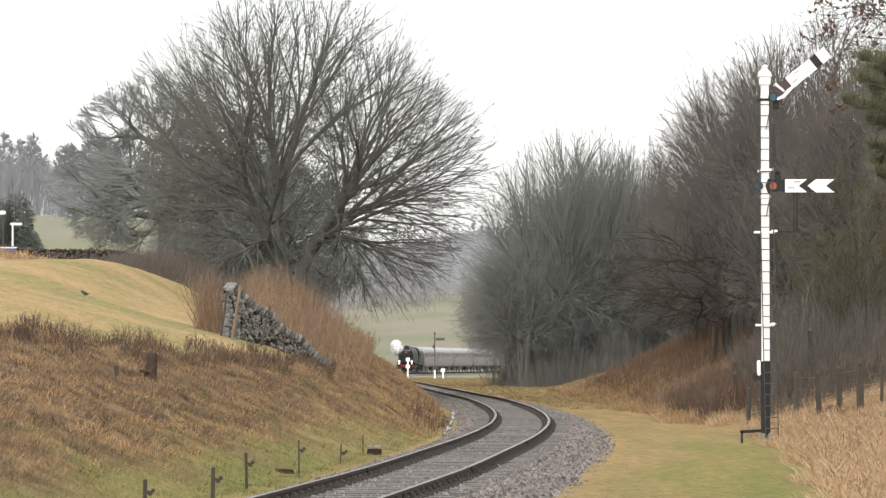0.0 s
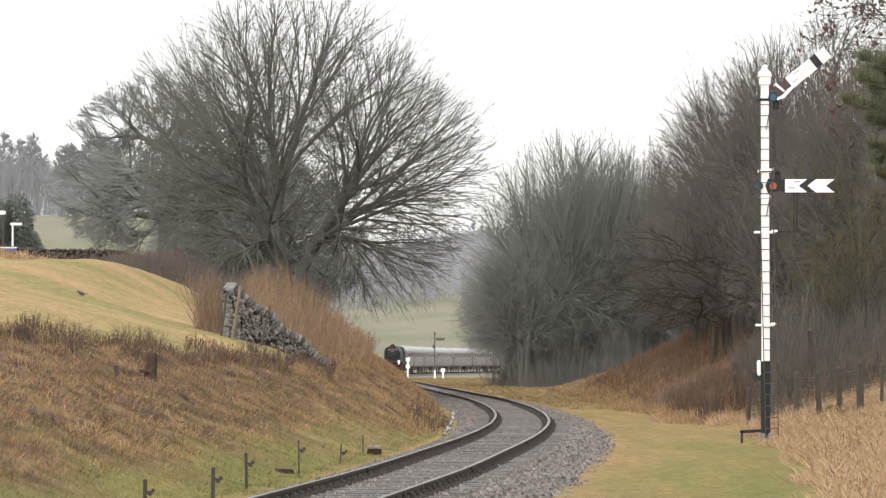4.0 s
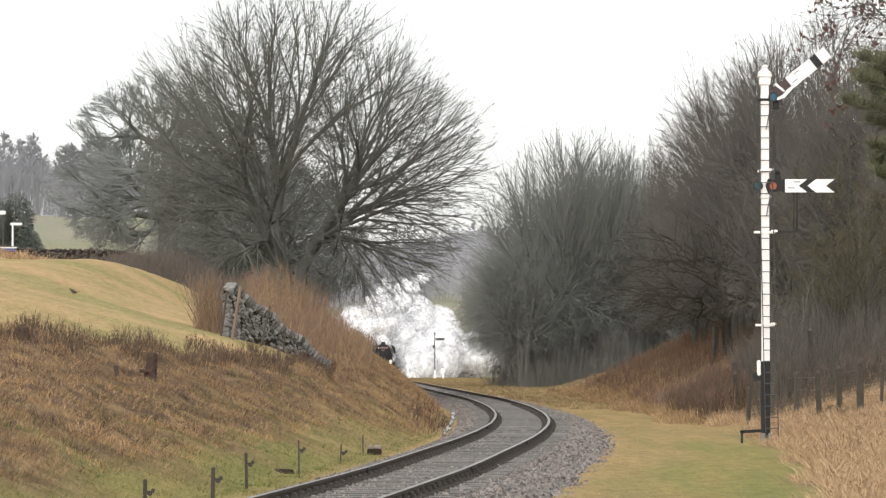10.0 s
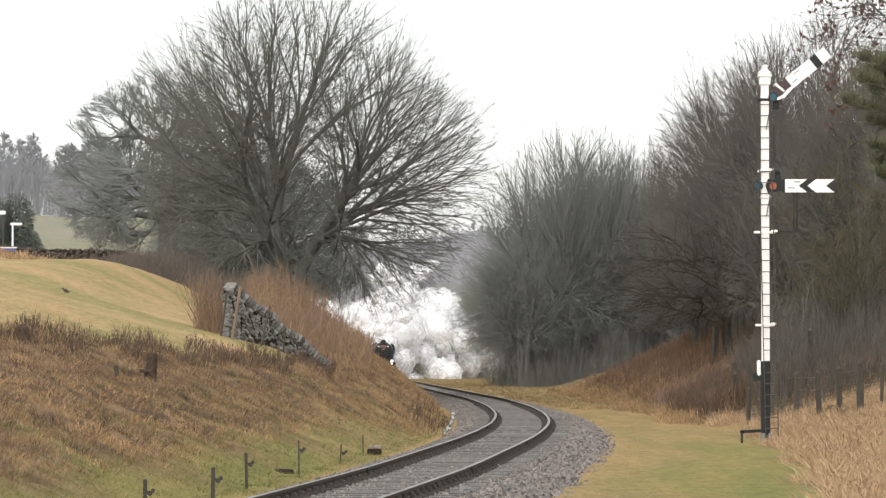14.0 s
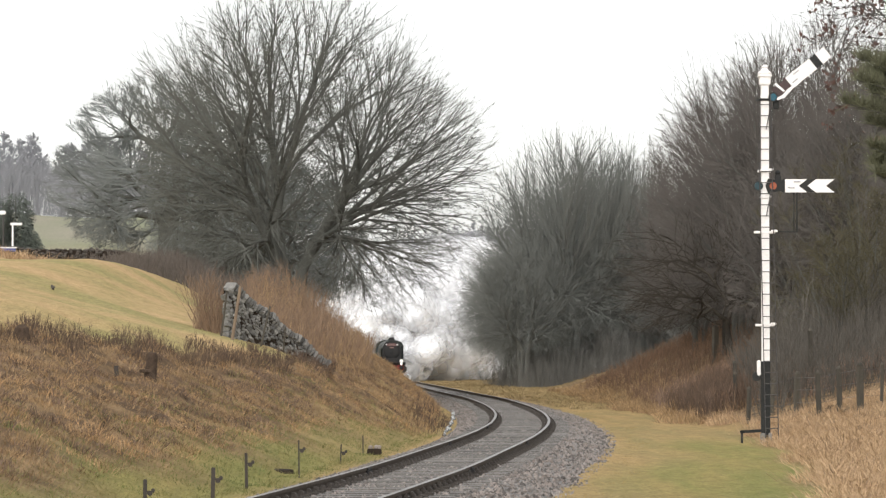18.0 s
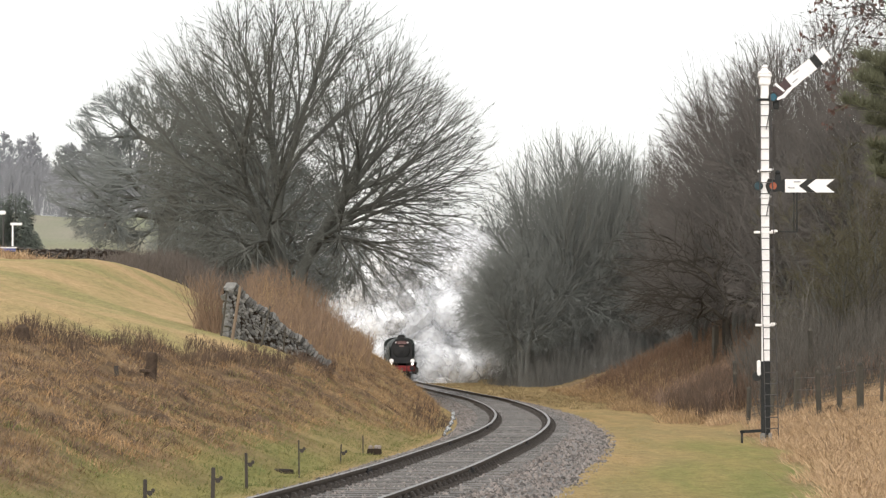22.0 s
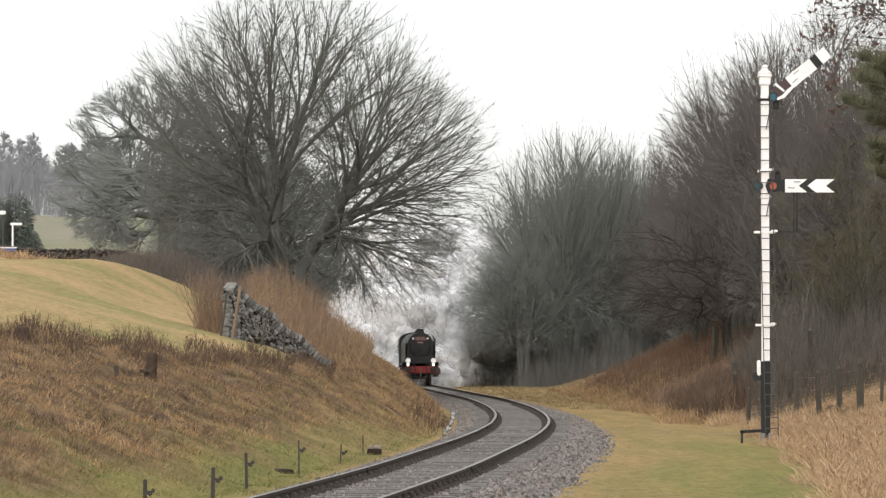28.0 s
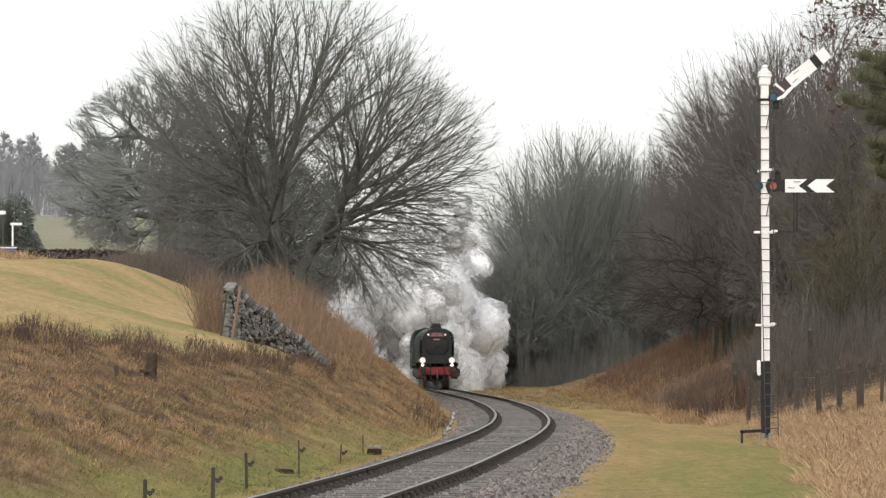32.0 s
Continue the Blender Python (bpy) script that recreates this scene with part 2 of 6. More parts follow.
LINE_X[16:-16] = np.convolve(LINE_X, ease / ease.sum(), "valid")
LINE_S = np.concatenate([[0], np.cumsum(np.hypot(np.diff(LINE_X), 0.5))])


def track_x(y):
    return np.interp(y, LINE_Y, LINE_X)


def on_line(s, side=0.0, z=0.0):
    """The place s metres along the line, and its direction away from the camera."""
    x, y = np.interp(s, LINE_S, LINE_X), np.interp(s, LINE_S, LINE_Y)
    dx, dy = np.interp(s + 0.5, LINE_S, LINE_X) - np.interp(s - 0.5, LINE_S, LINE_X), np.interp(s + 0.5, LINE_S, LINE_Y) - np.interp(s - 0.5, LINE_S, LINE_Y)
    n = np.hypot(dx, dy)
    return x + side * dy / n, y - side * dx / n, z, dx / n, dy / n


def s_of_y(y):
    return np.interp(y, LINE_Y, LINE_S)


# ---- ground ----
def smooth(a, b, v):
    t = np.clip((np.asarray(v, float) - a) / (b - a), 0, 1)
    return t * t * (3 - 2 * t)


def soft_min(a, b, k):
    h = np.clip(0.5 + 0.5 * (b - a) / k, 0, 1)
    return b * (1 - h) + a * h - k * h * (1 - h)


def bumps(x, y):
    return (0.10 * np.sin(0.9 * x + 0.5 * y) * np.sin(0.37 * y + 1.1 * x + 1) + 0.06 * np.sin(2.3 * x - 0.8 * y + 2) * np.sin(1.1 * y + 0.3 * x)
            + 0.03 * np.sin(5.1 * x + 1.9 * y) * np.sin(3.3 * y - 2.2 * x))


def field_height(x, y):
    """The pasture above the cutting: it climbs away from the line and to the west."""
    return (2.3 + 0.012 * (y - 65) + 0.25 * (-x - 7.7) - 0.006 * np.maximum(-x - 15, 0)**2 - 0.00017 * np.maximum(y - 110, 0)**2
            + 2.4 * smooth(122, 172, y) * np.exp(-((x + 6.6) / 2.0)**2)
            + 1.1 * smooth(95, 140, y) * (1 - smooth(170, 230, y)) * np.exp(-((x + 12) / 2.5)**2)
            + 0.8 * smooth(162, 190, y) * smooth(8.5, 12, -x))


def ground_z(x, y):
    x, y = np.asarray(x, float), np.asarray(y, float)
    e = track_x(y) - x
    rough = bumps(x, y)
    toe = np.interp(y, [0, 60, 90, 120, 150, 200, 260], [2.9, 2.9, 2.7, 2.2, 2.1, 2.3, 3.0])
    steep = np.interp(y, [0, 60, 85, 100, 130, 150, 200, 260], [0.40, 0.40, 0.44, 0.57, 0.74, 0.80, 0.78, 0.55])
    cut = -0.35 + np.maximum(e - toe, 0) * steep + rough * smooth(0.3, 2.5, e - toe) * 1.35
    top = field_height(x, y) + 0.25 * rough
    left = soft_min(cut, top, 0.4)
    left = left * (1 - smooth(260, 420, y)) + (-0.4) * smooth(260, 420, y)
    r = x - 7.9 - 0.3 * np.sin(y / 11)
    lift = np.interp(y, [0, 60, 95, 130, 200, 260, 320], [0.12, 0.14, 0.24, 0.40, 0.52, 0.30, 0.0])
    right = -0.33 + soft_min(np.maximum(r, 0) * lift, 4.2 + 0 * r, 1.0) + rough * (0.15 + 0.9 * smooth(0.2, 2.5, r))
    z = np.where(e > 0, left, right)
    z = np.where((e < 2.5) & (e > -2.1), np.minimum(z, -0.38), z)
    hill = smooth(650, 1350, y) * (38 + 5 * np.sin(x / 60) + 3 * np.sin(x / 23 + 1))
    hill = np.maximum(hill, (26.0 + 0.6 * np.sin(x / 7)) * smooth(300, 620, y) * smooth(24, 46, -x))
    return z * (1 - smooth(420, 560, y)) + (-0.4) * smooth(420, 560, y) + hill


def axis(stops):
    return np.concatenate([np.linspace(a, b, n, endpoint=False) for a, b, n in stops] + [[stops[-1][1]]])


ROWS_Y = axis([(-60, 30, 20), (30, 120, 190), (120, 260, 150), (260, 560, 60), (560, 1600, 90), (1600, 4500, 12)])
COLS = axis([(-1500, -200, 18), (-200, -40, 40), (-40, -14, 50), (-14, 14, 140), (14, 40, 50), (40, 200, 30), (200, 1500, 14)])
gx, gy = np.meshgrid(COLS, ROWS_Y)
gx = gx + np.interp(gy, [-60, 0, 300, 600], [-8, -5, 0, 0])
gz = ground_z(gx, gy)
nr, nc = gx.shape
idx = np.arange(nr * nc).reshape(nr, nc)
ground_mesh = quick_mesh("ground", np.stack([gx, gy, gz], -1).reshape(-1, 3),
                         np.stack([idx[:-1, :-1], idx[:-1, 1:], idx[1:, 1:], idx[1:, :-1]], -1).reshape(-1, 4), True)
# what grows where: red for green turf, green for bracken and tussock, blue for pasture, alpha for the far valley
def lip_offset(y):
    """How far left of the line the cutting's lip lies."""
    return np.interp(y, [40, 60, 73, 87, 103, 150], [10.4, 9.6, 8.8, 7.4, 5.5, 5.2])


def verge_edge(y):
    """Where the mown verge gives way to long grass."""
    return np.interp(y, [45, 52, 66, 79, 100, 125], [4.6, 5.2, 6.4, 7.3, 8.2, 7.9]) + 0.25 * np.sin(y * 0.5)


ge = track_x(gy) - gx
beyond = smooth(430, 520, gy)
slope_zone = smooth(3.0, 5.0, ge + 0.5 * np.sin(gy * 0.7)) * (1 - smooth(200, 300, gy))
pasture = smooth(-0.15, 0.35, ge - lip_offset(gy)) * (gy < 260) * (gx < -3) * (1 - smooth(104, 110, gy) * smooth(-7.6, -6.8, gx + 0.012 * (gy - 104)))
right_rough = smooth(-0.5, 0.7, gx - verge_edge(gy)) * (1 - beyond)
tussock = np.clip(np.maximum(slope_zone * (1 - pasture), right_rough), 0, 1)
green_left = 0.85 * smooth(2.0, 2.8, ge) * (1 - smooth(64, 90, gy))
green_right = smooth(2.5, 4.6, gx - track_x(gy) + 0.5 * np.sin(gy * 0.23)) * (1 - smooth(78, 100, gy + 2.0 * np.sin(gx * 1.7)))
turf = np.clip(np.where(ge > 0, green_left, green_right), 0, 1) * (1 - tussock)
zone = np.stack([turf, tussock, pasture, beyond], -1).reshape(-1, 4).astype(np.float32)
attr = ground_mesh.color_attributes.new("growth", "FLOAT_COLOR", "POINT")
attr.data.foreach_set("color", zone.ravel())


def ground_material():
    m = bpy.data.materials.new("winter_ground")
    m.use_nodes = True
    nt = m.node_tree
    b = nt.nodes["Principled BSDF"]
    b.inputs["Roughness"].default_value = 0.95
    b.inputs["Specular IOR Level"].default_value = 0.08
    geo, at = nt.nodes.new("ShaderNodeNewGeometry"), nt.nodes.new("ShaderNodeAttribute")
    at.attribute_name = "growth"
    sep = nt.nodes.new("ShaderNodeSeparateColor")
    nt.links.new(at.outputs["Color"], sep.inputs[0])

    def noisy(scale, c1, c2, lo=0.4, hi=0.6, stretch=(1, 1, 1)):
        mp = nt.nodes.new("ShaderNodeMapping")
        mp.inputs["Scale"].default_value = stretch
        nt.links.new(geo.outputs["Position"], mp.inputs[0])
        n = nt.nodes.new("ShaderNodeTexNoise")
        n.inputs["Scale"].default_value, n.inputs["Detail"].default_value = scale, 8
        nt.links.new(mp.outputs[0], n.inputs["Vector"])
        r = nt.nodes.new("ShaderNodeMapRange")
        r.inputs[1].default_value, r.inputs[2].default_value = lo, hi
        nt.links.new(n.outputs[0], r.inputs[0])
        x = nt.nodes.new("ShaderNodeMix")
        x.data_type = "RGBA"
        x.inputs[6].default_value, x.inputs[7].default_value = (*c1, 1), (*c2, 1)
        nt.links.new(r.outputs[0], x.inputs[0])
        return x.outputs[2], n.outputs[0]

    def blend(fac, a, c):
        x = nt.nodes.new("ShaderNodeMix")
        x.data_type = "RGBA"
        nt.links.new(fac, x.inputs[0])
        nt.links.new(a, x.inputs[6])
        nt.links.new(c, x.inputs[7])
        return x.outputs[2]

    # far valley greyer than the near grass, with mist put into the colour
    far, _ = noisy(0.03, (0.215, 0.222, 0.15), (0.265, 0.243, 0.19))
    green, _ = noisy(1.1, (0.155, 0.165, 0.05), (0.235, 0.192, 0.07), 0.36, 0.64, (1, 0.06, 1))
    brown, fine = noisy(1.6, (0.20, 0.135, 0.075), (0.095, 0.063, 0.038))
    past, _ = noisy(0.45, (0.41, 0.283, 0.145), (0.265, 0.228, 0.097), 0.36, 0.64, (0.4, 0.35, 1))
    tan, _ = noisy(1.3, (0.315, 0.218, 0.10), (0.24, 0.184, 0.082), 0.38, 0.62, (1, 0.07, 1))
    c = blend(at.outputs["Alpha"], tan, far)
    c = blend(sep.outputs[0], c, green)
    c = blend(sep.outputs[1], c, brown)
    c = blend(sep.outputs[2], c, past)
    # blade-sized and tuft-sized flecks all over
    last = c
    for scale, lo, hi in ((5.0, 0.86, 1.12), (26.0, 0.80, 1.18)):
        n = nt.nodes.new("ShaderNodeTexNoise")
        n.inputs["Scale"].default_value, n.inputs["Detail"].default_value = scale, 4
        mp = nt.nodes.new("ShaderNodeMapping")
        mp.inputs["Scale"].default_value = (1, 0.22, 1)
        nt.links.new(geo.outputs["Position"], mp.inputs[0])
        nt.links.new(mp.outputs[0], n.inputs["Vector"])
        r = nt.nodes.new("ShaderNodeMapRange")
        r.inputs[1].default_value, r.inputs[2].default_value, r.inputs[3].default_value, r.inputs[4].default_value = 0.32, 0.68, lo, hi
        nt.links.new(n.outputs[0], r.inputs[0])
        hsv = nt.nodes.new("ShaderNodeHueSaturation")
        nt.links.new(r.outputs[0], hsv.inputs["Value"])
        nt.links.new(last, hsv.inputs["Color"])
        last, fine = hsv.outputs[0], n.outputs[0]
    nt.links.new(last, b.inputs["Base Color"])
    b.inputs["Roughness"].default_value = 0.95
    bp = nt.nodes.new("ShaderNodeBump")
    bp.inputs["Strength"].default_value, bp.inputs["Distance"].default_value = 0.8, 0.05
    nt.links.new(fine, bp.inputs["Height"])
    nt.links.new(bp.outputs[0], b.inputs["Normal"])
    return m


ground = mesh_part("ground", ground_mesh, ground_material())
tagged(ground, "winter grass and bracken ground with a railway cutting", "ground", kind="structure")

# ---- trackbed, rails, sleepers ----
def sweep(profile, s0, s1, step, side=0.0):
    """A closed outline of (offset, height) pairs along the line."""
    n = max(2, int(round((s1 - s0) / step)) + 1)
    s = np.linspace(s0, s1, n)
    rings = []
    for o, z in profile:
        x, y, _, _, _ = on_line(s, side + o)
        rings.append(np.stack([x, y, np.full(n, z)], -1))
    v = np.stack(rings, 1)
    k = len(profile)
    i = np.arange(n * k).reshape(n, k)
    j = np.roll(i, -1, 1)
    f = np.stack([i[:-1], j[:-1], j[1:], i[1:]], -1).reshape(-1, 4)
    return v.reshape(-1, 3), f


bed_v, bed_f = sweep([(-2.15, -0.55), (-1.9, -0.36), (-1.5, -0.20), (-0.8, -0.16), (0, -0.165), (0.8, -0.16), (1.55, -0.17), (2.3, -0.35), (2.7, -0.55)], s_of_y(-40), s_of_y(850), 1.0)
trackbed = mesh_part("trackbed", quick_mesh("trackbed", bed_v, bed_f, True), BALLAST)
tagged(trackbed, "grey stone ballast bed under the single track", "trackbed", kind="structure")

track = thing("track", "wet steel rails in cast chairs on timber sleepers", "track", kind="structure")
RAIL = [(-0.035, 0.0), (0.035, 0.0), (0.035, -0.04), (0.012, -0.05), (0.012, -0.10), (0.032, -0.11), (0.032, -0.145), (-0.032, -0.145), (-0.032, -0.11), (-0.012, -0.10), (-0.012, -0.05), (-0.035, -0.04)]
def rail_piece(v, f):
    """A length of rail: rusted all over but for the worn running face."""
    me = quick_mesh("rail", v, f)
    me.materials.append(RAIL_RUST)
    me.materials.append(RAIL_TOP)
    which = np.zeros(len(f), dtype=np.int32)
    which[::len(RAIL)] = 1
    me.polygons.foreach_set("material_index", which)
    return mesh_part("rail", me, RAIL_RUST, track)


JOINT0, RAIL_LENGTH = s_of_y(56.5), 18.29
for side in (-0.7525, 0.7525):
    shift = 0.0 if side > 0 else -0.6
    for k in range(-3, 11):
        s0 = JOINT0 + shift + k * RAIL_LENGTH
        v, f = sweep(RAIL, s0 + 0.006, s0 + RAIL_LENGTH - 0.006, 1.0, side)
        rail = rail_piece(v, f)
        bm = bmesh.new()
        x, y, _, dx, dy = on_line(s0, side)
        turn = Matrix.Translation((x, y, 0)) @ Matrix.Rotation(math.atan2(-dx, dy), 4, "Z")
        for w in (-0.05, 0.025):
            box(bm, w * 1.25, w * 1.25 + 0.028, -0.26, 0.26, -0.12, -0.012, 0.005, turn)
        for q in (-0.17, -0.06, 0.06, 0.17):
            box(bm, -0.075, 0.075, q - 0.018, q + 0.018, -0.085, -0.05, 0.0, turn)
        part("fishplate", bm, LOCO_BLACK, rail)
    v, f = sweep(RAIL, JOINT0 + shift + 11 * RAIL_LENGTH, s_of_y(820), 3.0, side)
    rail_piece(v, f)

bm = bmesh.new()
box(bm, -1.295, 1.295, -0.125, 0.125, -0.29, -0.135, 0.012)
sleeper_mesh = bpy.data.meshes.new("sleeper")
bm.to_mesh(sleeper_mesh)
bm.free()
bm = bmesh.new()
box(bm, -0.19, 0.19, -0.095, 0.095, -0.137, -0.105, 0.006)
for x0, x1, h in ((-0.11, -0.045, -0.06), (0.04, 0.10, -0.07)):
    prism(bm, [(x0, -0.11), (x1, -0.11), (x1, h), ((x0 + x1) / 2, h), (x0, -0.08)] if x0 < 0 else [(x0, -0.11), (x1, -0.11), (x1, -0.08), ((x0 + x1) / 2, h), (x0, h)], -0.06, 0.06)
box(bm, 0.036, 0.075, -0.085, 0.085, -0.10, -0.045, 0.005)
for q in (-0.15, 0.15):
    rod(bm, (q, 0, -0.11), (q, 0, -0.085), 0.02, sides=6)
chair_mesh = bpy.data.meshes.new("rail_chair")
bm.to_mesh(chair_mesh)
bm.free()
PITCH = 0.762
s_list = np.arange(s_of_y(33), s_of_y(230), PITCH)
dice = random.Random(4)
for s in s_list:
    x, y, _, dx, dy = on_line(s)
    sl = mesh_part("sleeper", sleeper_mesh, SLEEPER, track, place=Matrix.Translation((x, y, dice.uniform(-0.006, 0.004))) @ Matrix.Rotation(math.atan2(-dx, dy) + dice.uniform(-0.012, 0.012), 4, "Z"))
    if y < 150:
        for side in (-0.7525, 0.7525):
            mesh_part("rail_chair", chair_mesh, CHAIR_IRON, sl, place=pose(side, 0, 0, 0, 0, 0 if side > 0 else 180))


# ---- trees ----
def crown(right, left, flat=1.0):
    """How far a crown reaches from its fork by the angle from upright, on its two sides: (degrees, metres) pairs."""
    ra, rr = zip(*right)
    la, lr = zip(*left)

    def reach(theta, phi):
        deg = np.degrees(theta)
        w = 0.5 + 0.5 * np.cos(phi)
        return (np.interp(deg, ra, rr) * w + np.interp(deg, la, lr) * (1 - w)) * (1 - (1 - flat) * np.sin(phi)**2)
    return reach, max(ra[-1], la[-1])


def fan(seed, tips, shape, fork_z, stems=1, stem_spread=0.4, inner=0.45, least=0.01, power=0.42, inertia=0.4, stride=(0.14, 0.30), tufts=0, tuft=0.6, wobble=0.03, twiglets=3, twig=0.5, limb_share=0.012, uneven=(0.22, 0.5), depth=1.0, rise=0.35, early=1.0, thin_low=((0, 1.0), (180, 1.0))):
    """A bare tree grown towards the tips of its twigs: every bough heads for the middle of its own tips and splits on the way.
    Returns rows of segments and where the chains start, for stems, limbs and the rest."""
    reach, widest = shape
    r = np.random.RandomState(seed)
    n = tips
    theta, phi = np.arccos(r.uniform(math.cos(radians(widest)), 1.0, 12 * n)), r.uniform(0, 2 * math.pi, 12 * n)
    share = reach(theta, phi)**2.2 * np.interp(np.degrees(theta), *zip(*thin_low))
    pick = r.choice(12 * n, n, False, share / share.sum())
    theta, phi = theta[pick], phi[pick]
    u = 1 - (1 - inner) * r.rand(n)**1.5
    rag = 1 + 0.06 * np.sin(5 * phi + seed) * np.sin(7 * theta) + 0.05 * np.sin(11 * phi + 9 * theta + seed)
    rho = reach(theta, phi) * u * rag
    p = np.stack([rho * np.sin(theta) * np.cos(phi), rho * np.sin(theta) * np.sin(phi) * depth, rho * np.cos(theta)], -1)
    if tufts:
        own = r.randint(0, tufts, n)
        seeds = p[r.choice(n, tufts, False)]
        near = ((p[:, None, :] - seeds[None]) ** 2).sum(-1).argmin(1) if n * tufts < 4e6 else own
        p = p * (1 - tuft) + seeds[near] * tuft
    p[:, 2] += fork_z
    low, chains = random.Random(seed), []
    stack = []
    order = np.argsort(theta + r.normal(0, 0.12, n))
    middle, rest = order[:n // stems], order[n // stems:]
    groups = [middle]
    if stems > 1:
        groups += np.array_split(rest[np.argsort(np.arctan2(p[rest, 1], p[rest, 0]) + r.normal(0, 0.15, len(rest)))], stems - 1)
    for k, ids in enumerate(groups):
        c = p[ids].mean(0)
        a = math.atan2(c[1], c[0]) + low.uniform(-0.4, 0.4)
        o = stem_spread * low.uniform(0.5, 1.0) if stems > 1 else 0.0
        foot = np.array([o * math.cos(a), o * math.sin(a), -0.3])
        head = np.array([1.5 * o * math.cos(a) + low.gauss(0, 0.1), 1.5 * o * math.sin(a) + low.gauss(0, 0.1), fork_z * low.uniform(0.85, 1.0)])
        rad = least * len(ids)**power
        mid = (foot + head) / 2 + r.normal(0, 0.05, 3)
        chain = [(*foot, *mid, rad * 1.3, rad * 1.08), (*mid, *head, rad * 1.08, rad)]
        chains.append((0, len(ids), chain))
        d = head - foot
        stack.append((head, d / np.linalg.norm(d), ids, chain, 0))
    twig_rows = []
    while stack:
        at, d, ids, chain, level = stack.pop()
        m = len(ids)
        q = p[ids]
        c = q.mean(0) if m > 1 else q[0]
        to = c - at
        gone = math.sqrt(to @ to) + 1e-9
        if m == 1:
            end = q[0]
            bow = at + d * gone * 0.45 * 0.6 + to * 0.45 * 0.4
            chain.append((*at, *bow, least * 1.0, least * 0.85))
            chain.append((*bow, *end, least * 0.85, least * 0.5))
            f = end - bow
            f = f / (math.sqrt(f @ f) + 1e-9)
            for s in range(twiglets):
                k = low.uniform(0.0, 0.95)
                b = bow * (1 - k) + end * k
                e = f + np.array([low.gauss(0, 0.45), low.gauss(0, 0.45), low.gauss(rise * 0.5, 0.4)])
                e = b + e / math.sqrt(e @ e) * twig * low.uniform(0.4, 1.1)
                twig_rows.append((*b, *e, least * 0.6, least * 0.4))
            continue
        step = gone * low.uniform(*stride) * (early + (1 - early) * min(1.0, math.log(n / m) / 4.0))
        go = d * inertia + to / gone * (1 - inertia) + np.array([low.gauss(0, wobble), low.gauss(0, wobble), low.gauss(0.02, wobble)])
        go = go / math.sqrt(go @ go)
        end = at + go * step
        rad = least * m**power
        chain.append((*at, *end, chain[-1][7] if chain and chain[-1][7] < rad * 1.5 else rad, rad))
        v = q - end
        v = v / (np.sqrt((v * v).sum(1, keepdims=True)) + 1e-9)
        v = v - v.mean(0)
        axis_to = v[(v * v).sum(1).argmax()]
        proj = v @ axis_to + 0.02 * r.rand(m)
        cut = min(m - 1, max(1, int(round(m * low.uniform(*uneven)))))
        o = np.argpartition(-proj, cut - 1)
        small, rest = ids[o[:cut]], ids[o[cut:]]
        if len(small) > len(rest):
            small, rest = rest, small
        branch = []
        chains.append((level + 1, len(small), branch))
        stack.append((end, go, rest, chain, level))
        stack.append((end, go, small, branch, level + 1))
    rows, starts = [[], [], []], [[], [], []]
    for level, size, chain in chains:
        k = 0 if level == 0 else 1 if size > limb_share * tips else 2
        if not chain:
            continue
        if k < 2:
            thick = [s for s in chain if s[6] > 2.2 * least or k == 0]
            fine = chain[len(thick):]
            starts[k].append(len(rows[k]))
            rows[k] += thick
            rows[2] += fine
        else:
            rows[2] += chain
    rows[2] += twig_rows
    return [np.array(x) for x in rows], starts


